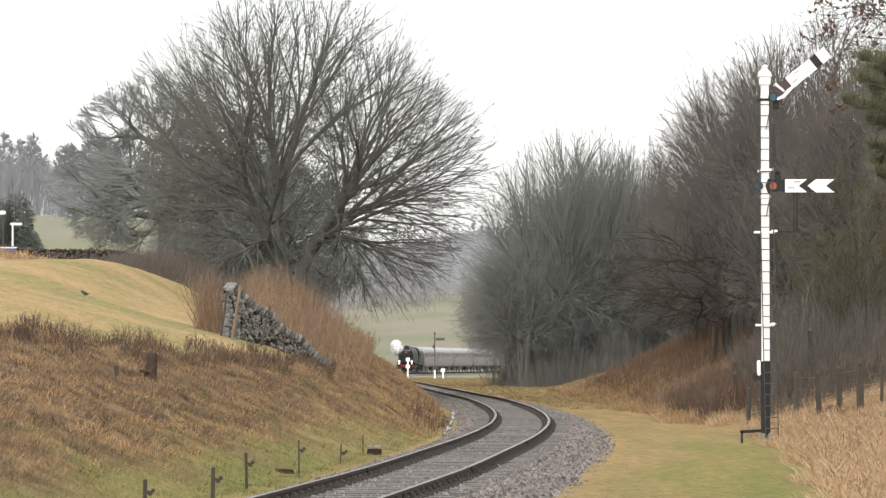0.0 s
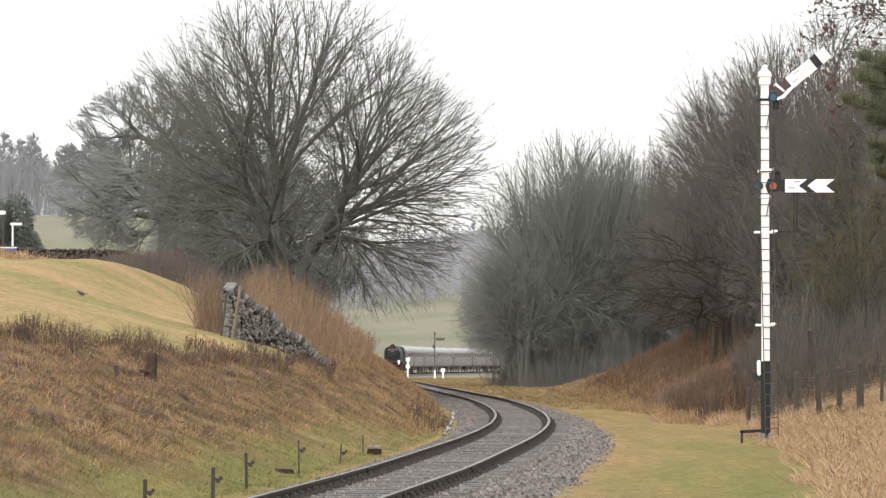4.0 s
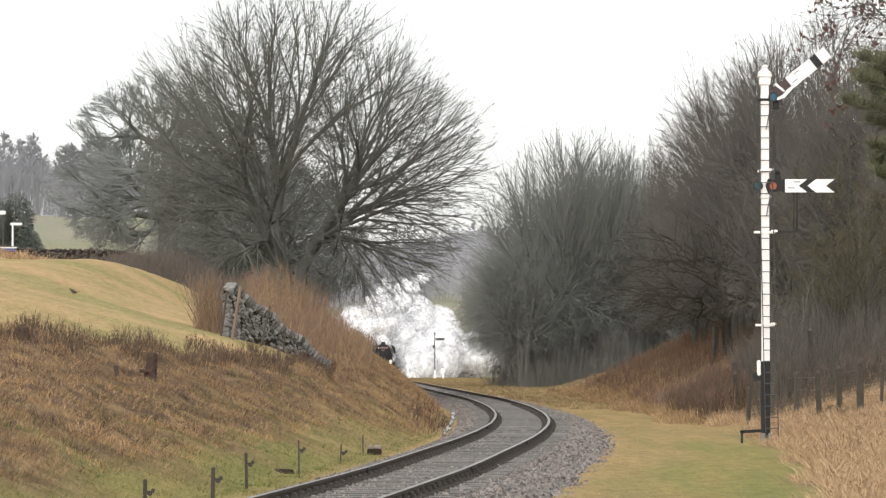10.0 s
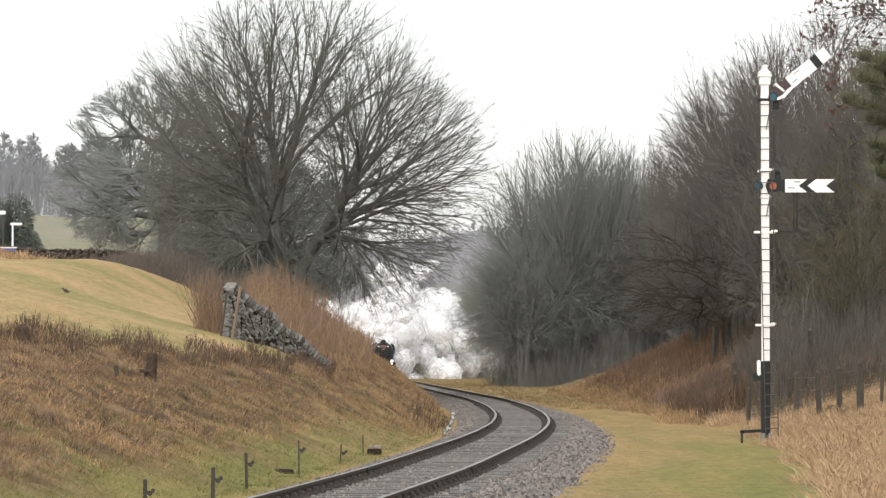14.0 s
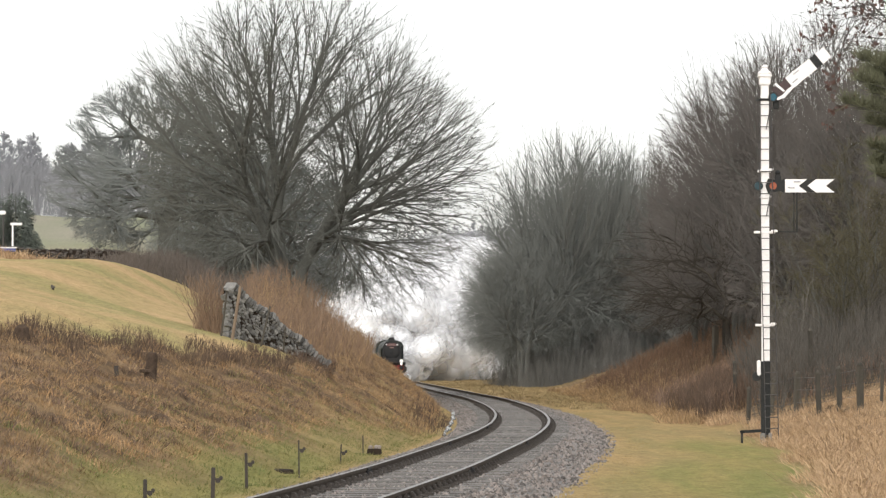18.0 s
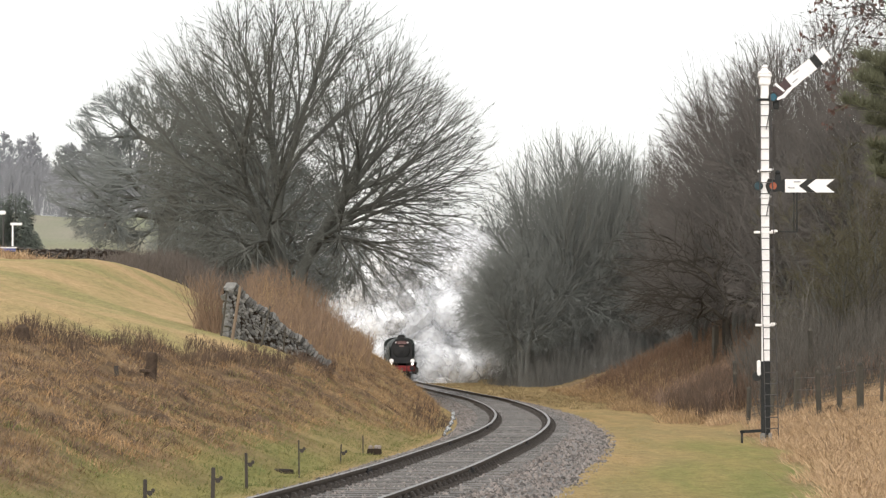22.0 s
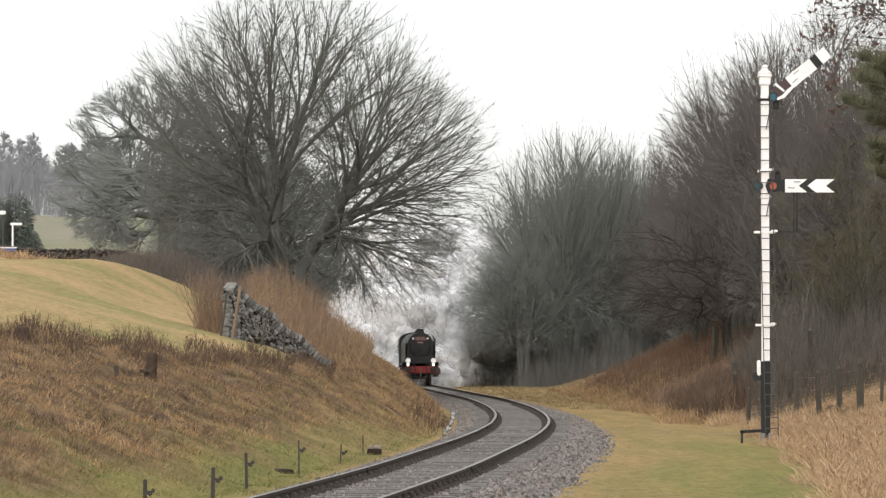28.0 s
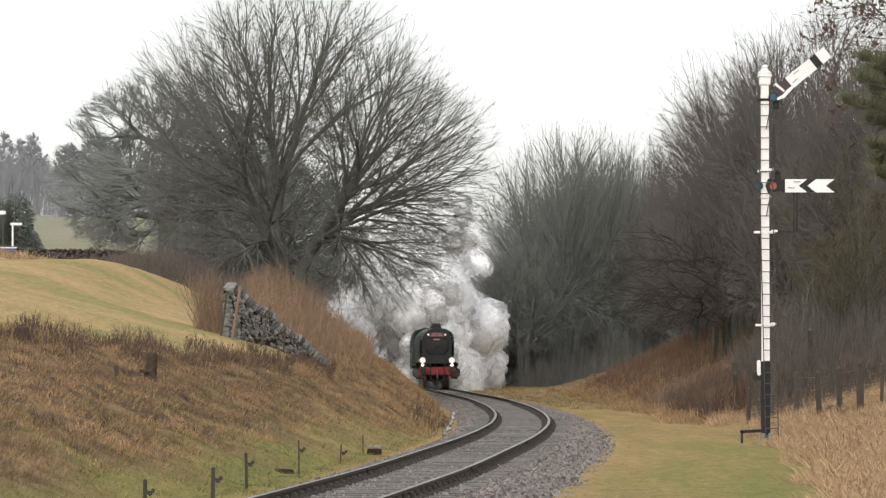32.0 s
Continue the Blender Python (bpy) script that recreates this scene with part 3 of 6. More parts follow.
def grow(seed, height, stems, levels, splay=(0.1, 0.9), twist=0.16, lift=0.10, counts=(9, 7, 6, 5), radius=0.22, envelope=None, steps=(9, 7, 5, 3, 1), shorten=0.62, stem_spread=0.4, start=0.2, least=0.006, fork=(0.45, 0.95), fork0=None, lift1=1.0, thin=1.0, slant=None):
    """Segments of a bare tree: stems that split again and again. Returns arrays by level."""
    rnd = random.Random(seed)
    rows = [[] for _ in range(levels + 1)]
    starts = [[] for _ in range(levels + 1)]

    def branch(px, py, pz, dx, dy, dz, length, r, level):
        n = steps[level]
        starts[level].append(len(rows[level]))
        step = length / n
        todo = []
        first = start if level == 0 else 0.15
        kids = counts[level] if level < levels else 0
        marks = sorted(rnd.uniform(first, 1.0) for _ in range(kids))
        k = 0
        rad = r
        for i in range(n):
            wobble = twist * (0.5 if level == 0 else 1.0)
            dx += rnd.gauss(0, wobble)
            dy += rnd.gauss(0, wobble)
            dz += rnd.gauss(0, wobble) + lift * (0.4 if level == 0 else lift1 if level == 1 else 1.0)
            q = 1.0 / math.sqrt(dx * dx + dy * dy + dz * dz)
            dx, dy, dz = dx * q, dy * q, dz * q
            nx, ny, nz = px + dx * step, py + dy * step, pz + dz * step
            nrad = max(least, r * (1 - 0.82 * (i + 1) / n))
            rows[level].append((px, py, pz, nx, ny, nz, rad, nrad))
            while k < len(marks) and marks[k] <= (i + 1) / n:
                f = marks[k] * n - i
                todo.append((px + (nx - px) * f, py + (ny - py) * f, pz + (nz - pz) * f, dx, dy, dz, marks[k], nrad))
                k += 1
            px, py, pz, rad = nx, ny, nz, nrad
            if envelope and (level or pz > 3.0) and envelope(px, py, pz) > (rnd.uniform(0.82, 1.1) if level > 1 else 0.97):
                rows[level][-1] = rows[level][-1][:7] + (least,)
                break
        for x, y, z, ex, ey, ez, m, br in todo:
            ang = rnd.uniform(*((fork0 or fork) if level == 0 else fork))
            if slant and level == 0:
                ang = slant[0] + (slant[1] - slant[0]) * m + rnd.uniform(-0.12, 0.12)
            rx, ry, rz = rnd.gauss(0, 1), rnd.gauss(0, 1), rnd.gauss(0, 1)
            dot = rx * ex + ry * ey + rz * ez
            rx, ry, rz = rx - dot * ex, ry - dot * ey, rz - dot * ez
            q = math.sin(ang) / max(1e-6, math.sqrt(rx * rx + ry * ry + rz * rz))
            c = math.cos(ang)
            branch(x, y, z, ex * c + rx * q, ey * c + ry * q, ez * c + rz * q, length * (shorten if isinstance(shorten, float) else shorten[level]) * ((1.2 - 0.9 * m) if level == 0 else (1.15 - 0.6 * m)) * rnd.uniform(0.75, 1.2), br * rnd.uniform(0.55, 0.8) * (thin if level == 0 else 1.0), level + 1)

    for i in range(stems):
        a = 2 * math.pi * (i + rnd.uniform(-0.3, 0.3)) / stems
        t = rnd.uniform(*splay) if stems > 1 else rnd.uniform(0, 0.06)
        o = stem_spread * (0.4 + 0.6 * rnd.random()) if stems > 1 else 0.0
        branch(o * math.cos(a), o * math.sin(a), -0.3, math.sin(t) * math.cos(a), math.sin(t) * math.sin(a), math.cos(t), height * rnd.uniform(0.75, 1.0), radius * rnd.uniform(0.7, 1.0), 0)
    return [np.array(r) for r in rows if r], starts


def wood(rows, lo, hi, sides):
    seg = np.concatenate(rows[lo:hi])
    return tubes(seg[:, 0:3], seg[:, 3:6], seg[:, 6], seg[:, 7], sides)


def tree(name, label, grown, place, twig_material, bark_material=None, limbs=False, category="tree", group="", twig_name="crown"):
    """A thing of its stems, its limbs where they show singly, and the crown of finer wood."""
    rows, starts = grown
    ob = thing(name, label, category, place, group)
    for level, part_name, sides in ((0, "trunk" if len(starts[0]) == 1 else "stem", 8), (1, "limb", 5))[:2 if limbs else 1]:
        for lo, hi in zip(starts[level], starts[level][1:] + [len(rows[level])]):
            if hi > lo:
                seg = rows[level][lo:hi]
                mesh_part(part_name, quick_mesh(part_name, *tubes(seg[:, 0:3], seg[:, 3:6], seg[:, 6], seg[:, 7], sides), True), bark_material or BARK, ob)
    if not limbs:
        tagged(mesh_part("boughwork", quick_mesh("boughwork", *wood(rows, 1, 2, 4)), bark_material or BARK, ob), kind="stuff")
    tagged(mesh_part(twig_name, quick_mesh(twig_name, *wood(rows, 2, len(rows), 3)), twig_material, ob), kind="stuff")
    return ob


def rooted(x, y, sink=0.1, turn=0.0):
    return pose(x, y, float(ground_z(x, y)) - sink, 0, 0, turn)


# the big many-stemmed tree above the cutting: long straight boughs fanned from a low fork
TREE_Y = 178.0
grown = fan(14, 10600, crown([(0, 13.8), (20, 13.3), (37, 12.1), (50, 12.2), (63, 11.0), (80, 9.6), (100, 7.8), (118, 6.2)], [(0, 13.8), (20, 13.2), (37, 12.3), (48, 10.8), (62, 8.6), (80, 7.2), (104, 6.0)]), 1.4, stems=5, stem_spread=0.5, inner=0.46, least=0.0098, power=0.43, inertia=0.44, stride=(0.13, 0.27), early=0.62, wobble=0.028, twiglets=3, twig=0.55, limb_share=0.004, uneven=(0.2, 0.5), thin_low=((0, 1.0), (45, 1.0), (60, 0.85), (70, 0.7), (85, 0.5), (100, 0.36), (118, 0.22)))
tree("tree", "bare many-stemmed ash tree with a fanned crown on the bank", grown, rooted(-7.2, TREE_Y), TWIG, limbs=True)

# the older spreading trees behind it, their twigs in rounded tufts
grown = fan(29, 7200, crown([(0, 9.6), (30, 9.2), (60, 8.0), (90, 7.0), (115, 5.4)], [(0, 9.8), (25, 9.5), (50, 8.8), (75, 7.0), (95, 5.4), (115, 3.6)]), 4.6, stems=1, inner=0.5, least=0.0135, power=0.42, inertia=0.25, stride=(0.16, 0.32), tufts=110, tuft=0.40, thin_low=((0, 1.0), (60, 0.9), (115, 0.5)), wobble=0.11, twiglets=5, twig=0.5, limb_share=0.012)
old_tree = tree("tree", "old spreading bare tree beyond the pasture wall", grown, rooted(-17.0, 232, 0.4) @ Matrix.Scale(1.08, 4), TWIG_FAR_HAZED, limbs=True)
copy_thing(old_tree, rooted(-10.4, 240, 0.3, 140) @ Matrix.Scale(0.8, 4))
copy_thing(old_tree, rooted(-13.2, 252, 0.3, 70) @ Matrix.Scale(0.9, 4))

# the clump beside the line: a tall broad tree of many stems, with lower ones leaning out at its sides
# clump twigs and bark lightened in colour for the haze in front of them
TWIG_CLUMP = mat("hazed_grey_green_twigs", (0.138, 0.144, 0.132), 0.9, (0.168, 0.173, 0.16), 0.3, 8, 0.0, spec=0.2)
BARK_FAR = mat("hazed_grey_bark", (0.10, 0.102, 0.094), 0.9, (0.13, 0.13, 0.12), 1.0, 12, 0.3, spec=0.2)
broad = crown([(0, 15.2), (15, 15.4), (27, 14.6), (40, 12.8), (60, 10.0), (90, 7.4), (112, 5.0)], [(0, 15.2), (12, 14.9), (20, 13.8), (35, 11.6), (50, 9.6), (70, 8.8), (90, 9.0), (112, 7.6)])
round_top = crown([(0, 12.5), (30, 10.4), (55, 7.0), (80, 5.4), (108, 4.4)], [(0, 12.5), (30, 10.4), (55, 7.0), (80, 5.4), (108, 4.4)])
lifted = crown([(0, 11.3), (30, 9.8), (55, 7.6), (80, 6.4), (96, 4.6)], [(0, 11.3), (30, 9.8), (55, 7.6), (80, 6.4), (96, 4.6)])
grown_clump = [fan(31, 9000, broad, 5.0, stems=7, stem_spread=1.2, inner=0.36, least=0.0125, power=0.40, inertia=0.36, stride=(0.13, 0.26), early=0.7, thin_low=((0, 1.0), (45, 1.0), (75, 0.6), (112, 0.3)), wobble=0.03, twiglets=2, twig=0.8),
               fan(32, 5200, lifted, 3.5, stems=4, stem_spread=0.45, inner=0.34, least=0.0125, power=0.40, inertia=0.36, stride=(0.13, 0.26), early=0.7, thin_low=((0, 1.0), (45, 1.0), (75, 0.6), (112, 0.3)), wobble=0.03, twiglets=2, twig=0.8),
               fan(33, 4800, round_top, 3.0, stems=4, stem_spread=0.7, inner=0.34, least=0.0125, power=0.40, inertia=0.36, stride=(0.13, 0.26), early=0.7, thin_low=((0, 1.0), (45, 1.0), (75, 0.6), (112, 0.3)), wobble=0.04, twiglets=2, twig=0.8)]
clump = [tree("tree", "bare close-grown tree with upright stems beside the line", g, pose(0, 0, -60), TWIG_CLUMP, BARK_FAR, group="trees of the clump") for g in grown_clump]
for k, (which, x, y, size) in enumerate(((0, 9.4, 292, 1.0), (1, 6.3, 288, 0.82), (2, 14.2, 296, 1.28), (1, 11.6, 306, 1.28), (2, 7.9, 302, 0.9), (1, 6.0, 318, 0.80), (2, 10.2, 300, 0.8), (0, 14.4, 312, 0.92), (2, 17.6, 300, 1.12), (1, 20.5, 306, 1.0))):
    m = rooted(x, y, 0.1, 77 * k)
    if k < 3:
        clump[k].matrix_basis = m
        clump[k].scale = (size, size, size)
    else:
        copy_thing(clump[which], m @ Matrix.Scale(size / clump[which].scale[0], 4))

# the hanging wood behind the signal
bushy = crown([(0, 11.8), (25, 10.4), (50, 7.2), (75, 5.2), (100, 3.8)], [(0, 11.8), (25, 10.4), (50, 7.2), (75, 5.2), (100, 3.8)])
tall_thin = crown([(0, 12.4), (25, 10.4), (50, 6.4), (75, 4.8), (100, 3.4)], [(0, 12.4), (25, 10.4), (50, 6.4), (75, 4.8), (100, 3.4)])
right = [tree("tree", "bare brown-twigged tree on the wooded bank", fan(seed, 5200, shape, 1.6, stems=3, stem_spread=0.5, inner=0.42, least=0.0084, power=0.40, inertia=0.34, stride=(0.14, 0.28), early=0.7, thin_low=((0, 1.0), (50, 1.0), (80, 0.6), (100, 0.4)), wobble=0.06, twig=0.6, twiglets=3), pose(0, 0, -60), TWIG_BROWN, group="trees of the wood")
         for seed, shape in ((41, bushy), (42, tall_thin), (43, bushy))]
for k, (which, x, y, size) in enumerate(((0, 14.5, 166, 1.03), (1, 18.0, 172, 1.08), (2, 20.8, 164, 1.04), (1, 14.0, 176, 0.92), (2, 15.6, 182, 0.98), (0, 12.9, 188, 0.72), (1, 17.4, 152, 0.78), (2, 20.0, 155, 0.84), (1, 14.4, 156, 0.6), (0, 23.0, 170, 0.92), (1, 22.0, 150, 0.8), (2, 14.0, 200, 0.6), (1, 18.2, 140, 0.55), (0, 16.6, 190, 0.9))):
    m = rooted(x, y, 0.1, 131 * k)
    if k < 3:
        right[k].matrix_basis = m
        right[k].scale = (size, size, size)
    else:
        copy_thing(right[which], m @ Matrix.Scale(size / right[which].scale[0], 4))


BARK_THORN = mat("dark_thorn_bark", (0.03, 0.026, 0.021), 0.9, (0.05, 0.042, 0.032), 2.0, 14, 0.4, spec=0.15)
# a dark crooked thorn leaning out over the bracken bank
grown = fan(61, 420, crown([(0, 4.2), (40, 4.0), (80, 3.2), (105, 2.4)], [(0, 4.4), (40, 5.2), (65, 6.2), (90, 5.8), (105, 4.6)]), 2.0, stems=2, stem_spread=0.35, inner=0.5, least=0.013, power=0.37, inertia=0.2, stride=(0.14, 0.3), wobble=0.3, twiglets=4, twig=0.6, limb_share=0.03)
tree("thorn_tree", "dark crooked thorn tree leaning over the bracken bank", grown, rooted(12.6, 160), BARK_THORN, BARK_THORN, limbs=True)


# ---- the train: local y runs back from the front buffers, z from the rail heads ----
def arch(half, low, shoulder, top, n=10, square=2.4):
    """A closed outline with straight sides and a rounded top."""
    pts = [(-half, low), (half, low)]
    for i in range(n + 1):
        a = math.pi * i / n
        c, s = math.cos(a), math.sin(a)
        pts.append((half * math.copysign(abs(c)**(2 / square), c), shoulder + (top - shoulder) * abs(s)**(2 / square)))
    return pts


def wheel_pair(parent, y, r, spokes, gauge=0.72, iron=None):
    """One axle with its two wheels: tyre, spokes and hub on each."""
    ax = mesh_part("axle", axle_mesh, DARK_IRON, parent, place=pose(0, y, r))
    for side in (-gauge, gauge):
        bm = bmesh.new()
        turn = Matrix.Rotation(math.pi / 2, 4, "Y")
        lathe(bm, [(r - 0.09, -0.06), (r + 0.025, -0.06), (r + 0.02, -0.035), (r, -0.03), (r, 0.06), (r - 0.09, 0.06)], (side, 0, 0), 28, turn)
        part("tyre", bm, iron or RAIL_TOP, ax)
        bm = bmesh.new()
        for k in range(spokes):
            a = 2 * math.pi * k / spokes
            rod(bm, (side, 0.1 * math.cos(a), 0.1 * math.sin(a)), (side, (r - 0.06) * math.cos(a), (r - 0.06) * math.sin(a)), 0.045, 0.03, 6)
        rod(bm, (side - 0.08, 0, 0), (side + 0.08, 0, 0), 0.17, sides=14)
        part("wheel_centre", bm, iron or LOCO_BLACK, ax)
    return ax


bm = bmesh.new()
rod(bm, (-0.72, 0, 0), (0.72, 0, 0), 0.075, sides=10)
axle_mesh = bpy.data.meshes.new("axle")
bm.to_mesh(axle_mesh)
bm.free()


def buffer_pair(parent, y, direction, z=1.06):
    for x in (-0.865, 0.865):
        bm = bmesh.new()
        turn = Matrix.Rotation(math.pi / 2 * direction, 4, "X")
        lathe(bm, [(0.13, -0.1), (0.13, 0.05), (0.09, 0.12), (0.09, 0.32), (0.06, 0.34), (0.06, 0.44), (0.17, 0.47), (0.21, 0.50), (0.20, 0.53), (0.05, 0.55)], (x, y, z), 18, turn)
        part("buffer", bm, LOCO_BLACK, parent)


def build_locomotive():
    loco = thing("steam_locomotive", "dark green steam locomotive with red buffer beam and lit lamps", "locomotive")
    bm = bmesh.new()
    prism(bm, arch(0.96, 1.55, 2.62, 3.72, 12, 2.1), 1.55, 9.0, arch(1.22, 1.55, 2.62, 3.74, 12, 2.3))
    part("boiler_casing", bm, LOCO_GREEN, loco)
    for y in (2.9, 4.4, 5.9, 7.4):
        bm = bmesh.new()
        prism(bm, arch(0.975 + 0.26 * (y - 1.55) / 7.45, 1.6, 2.63, 3.735, 12, 2.15), y, y + 0.06)
        part("boiler_band", bm, LOCO_BLACK, loco)
    bm = bmesh.new()
    prism(bm, arch(0.93, 1.55, 2.6, 3.68, 12, 2.1), 1.25, 1.56, arch(0.95, 1.55, 2.62, 3.70, 12, 2.1))
    part("smokebox", bm, LOCO_BLACK, loco, "sooty black smokebox front")
    bm = bmesh.new()
    lathe(bm, [(0.74, 0.0), (0.74, 0.05), (0.66, 0.10), (0.4, 0.17), (0.12, 0.2), (0.04, 0.2)], (0, 1.26, 2.62), 28, Matrix.Rotation(math.pi / 2, 4, "X"))
    door = part("smokebox_door", bm, LOCO_BLACK, loco, smooth=True)
    bm = bmesh.new()
    rod(bm, (0, 1.05, 2.62), (0, 0.95, 2.62), 0.03, sides=8)
    rod(bm, (0, 0.97, 2.62), (0.22, 0.95, 2.50), 0.018, sides=6)
    rod(bm, (0, 0.99, 2.62), (-0.1, 0.97, 2.40), 0.018, sides=6)
    part("door_handle", bm, LOCO_BLACK, door)
    for z in (2.35, 2.9):
        bm = bmesh.new()
        box(bm, -0.78, -0.1, 1.14, 1.19, z - 0.03, z + 0.03, 0.008)
        part("hinge_strap", bm, LOCO_BLACK, door)
    # chimney in its cowl
    bm = bmesh.new()
    box(bm, -0.30, 0.30, 1.55, 2.5, 3.62, 3.90, 0.06)
    box(bm, -0.26, 0.26, 1.62, 2.4, 3.86, 3.97, 0.03)
    part("chimney", bm, LOCO_BLACK, loco, "wide sooty chimney in a cowl")
    for y, r in ((4.6, 0.32), (6.4, 0.25)):
        bm = bmesh.new()
        lathe(bm, [(r, 3.6), (r, 3.78), (r * 0.8, 3.86), (r * 0.3, 3.9)], (0, y, 0), 16)
        part("dome", bm, LOCO_GREEN, loco)
    # headboard
    bm = bmesh.new()
    prism(bm, [(-0.46, 3.12), (0.46, 3.12), (0.5, 3.2), (0.44, 3.36), (0.2, 3.42), (-0.2, 3.42), (-0.44, 3.36), (-0.5, 3.2)], 0.98, 1.02)
    board = part("headboard", bm, BOARD_RED, loco, "curved crimson headboard with pale lettering bars")
    for x0, x1, z0 in ((-0.3, 0.3, 3.29), (-0.36, -0.02, 3.19), (0.04, 0.36, 3.19)):
        bm = bmesh.new()
        box(bm, x0, x1, 0.965, 0.978, z0, z0 + 0.055)
        part("lettering_bar", bm, BOARD_GOLD, board)
    bm = bmesh.new()
    box(bm, -0.2, 0.2, 1.06, 1.09, 2.93, 3.03, 0.008)
    part("plate", bm, BOARD_GOLD, loco, "small pale plate under the headboard")
    for x in (-0.52, 0.52):
        bm = bmesh.new()
        rod(bm, (x, 1.0, 3.27), (x, 0.92, 3.27), 0.06, sides=12)
        part("marker_lamp", bm, WHITE_PAINT, loco)
    bm = bmesh.new()
    box(bm, -0.03, 0.03, 1.0, 1.28, 3.2, 3.3)
    part("headboard_bracket", bm, LOCO_BLACK, loco)
    # smoke deflectors and running plate
    for side in (-1, 1):
        bm = bmesh.new()
        outline = [(0.95, 1.62), (3.6, 1.62), (3.6, 2.8), (3.2, 3.02), (1.3, 3.02), (0.95, 2.8)]
        inner = [bm.verts.new((side * 1.05, y, z)) for y, z in outline]
        outer = [bm.verts.new((side * 1.075, y, z)) for y, z in outline]
        bm.faces.new(inner)
        bm.faces.new(outer[::-1])
        for i in range(6):
            bm.faces.new((inner[i], outer[i], outer[(i + 1) % 6], inner[(i + 1) % 6]))
        bmesh.ops.recalc_face_normals(bm, faces=bm.faces[:])
        part("smoke_deflector", bm, LOCO_GREEN, loco)
        bm = bmesh.new()
        rod(bm, (side * 1.11, 1.0, 2.4), (side * 1.11, 3.4, 2.4), 0.018, sides=6)
        rod(bm, (side * 1.08, 3.8, 3.2), (side * 1.08, 8.8, 3.2), 0.018, sides=6)
        part("handrail", bm, RAIL_TOP, loco)
        bm = bmesh.new()
        box(bm, side * 1.30 - 0.02, side * 1.30 + 0.02, 0.55, 8.9, 1.36, 1.5)
        part("valance", bm, LOCO_GREEN, loco)
        bm = bmesh.new()
        rod(bm, (side * 1.13, 1.6, 0.93), (side * 1.13, 2.75, 0.93), 0.34, sides=20)
        rod(bm, (side * 1.13, 1.65, 1.42), (side * 1.13, 2.7, 1.42), 0.2, sides=16)
        part("cylinder", bm, LOCO_GREEN, loco)
        bm = bmesh.new()
        rod(bm, (side * 1.13, 1.5, 0.93), (side * 1.13, 1.62, 0.93), 0.28, sides=20)
        part("cylinder_cover", bm, RAIL_TOP, loco)
        bm = bmesh.new()
        box(bm, side * 1.02 - 0.03, side * 1.02 + 0.03, 2.9, 7.1, 0.72, 0.84, 0.01)
        part("coupling_rod", bm, RAIL_TOP, loco)
        bm = bmesh.new()
        box(bm, side * 1.05 - 0.22, side * 1.05 + 0.22, 0.35, 0.85, 0.55, 0.62, 0.01)
        part("footstep", bm, LOCO_BLACK, loco)
    bm = bmesh.new()
    box(bm, -1.32, 1.32, 0.1, 9.0, 1.49, 1.56, 0.02)
    part("running_plate", bm, LOCO_BLACK, loco)
    bm = bmesh.new()
    prism(bm, [(-1.02, 1.5), (1.02, 1.5), (1.0, 2.0), (-1.0, 2.0)], 0.75, 1.3)
    part("front_apron", bm, LOCO_BLACK, loco)
    bm = bmesh.new()
    box(bm, -1.12, 1.12, -0.02, 0.12, 0.80, 1.28, 0.02)
    part("buffer_beam", bm, BEAM_RED, loco, "bright red buffer beam")
    buffer_pair(loco, 0.0, 1)
    bm = bmesh.new()
    box(bm, -0.06, 0.06, -0.3, 0.0, 0.98, 1.1, 0.02)
    box(bm, -0.045, 0.045, -0.27, -0.21, 0.55, 1.0, 0.02)
    part("coupling", bm, RAIL_TOP, loco)
    for x in (-0.42, 0.42):
        bm = bmesh.new()
        rod(bm, (x, -0.06, 0.62), (x, -0.06, 1.5), 0.035, sides=8)
        rod(bm, (x, -0.06, 0.62), (x * 0.8, -0.12, 0.45), 0.04, sides=8)
        part("brake_pipe", bm, LOCO_BLACK, loco)
    # two white discs with lit lamps under them
    for x in (-0.9, 0.9):
        bm = bmesh.new()
        rod(bm, (x, 0.06, 1.69), (x, 0.04, 1.69), 0.185, sides=24)
        disc = part("disc", bm, WHITE_PAINT, loco, "round white headcode disc")
        bm = bmesh.new()
        rod(bm, (x, 0.07, 1.3), (x, 0.07, 1.85), 0.02, sides=6)
        part("lamp_iron", bm, LOCO_BLACK, disc)
        bm = bmesh.new()
        lathe(bm, [(0.08, -0.02), (0.09, 0.1), (0.06, 0.13)], (x, -0.02, 1.40), 14, Matrix.Rotation(math.pi / 2, 4, "X"))
        part("head_lamp", bm, LAMP_GLOW, loco, "lit electric headlamp")
    # chassis and cab
    bm = bmesh.new()
    for x in (-0.6, 0.57):
        box(bm, x, x + 0.03, 0.1, 10.3, 0.62, 1.5)
    box(bm, -0.6, 0.6, 1.5, 2.8, 0.6, 1.5)
    box(bm, -0.5, 0.5, 7.0, 9.2, 0.55, 1.5)
    part("frames", bm, LOCO_BLACK, loco)
    bm = bmesh.new()
    prism(bm, arch(1.34, 1.3, 2.8, 3.76, 12, 2.5), 9.0, 9.06)
    prism(bm, arch(1.35, 3.0, 3.1, 3.78, 12, 2.5), 9.0, 11.0)
    for side in (-1, 1):
        x0, x1 = sorted((side * 1.34, side * 1.31))
        box(bm, x0, x1, 9.06, 10.5, 1.25, 2.35)
        box(bm, x0, x1, 9.06, 9.3, 2.35, 3.25)
        box(bm, x0, x1, 10.2, 10.5, 2.35, 3.25)
    box(bm, -1.3, 1.3, 9.0, 10.6, 1.2, 1.3)
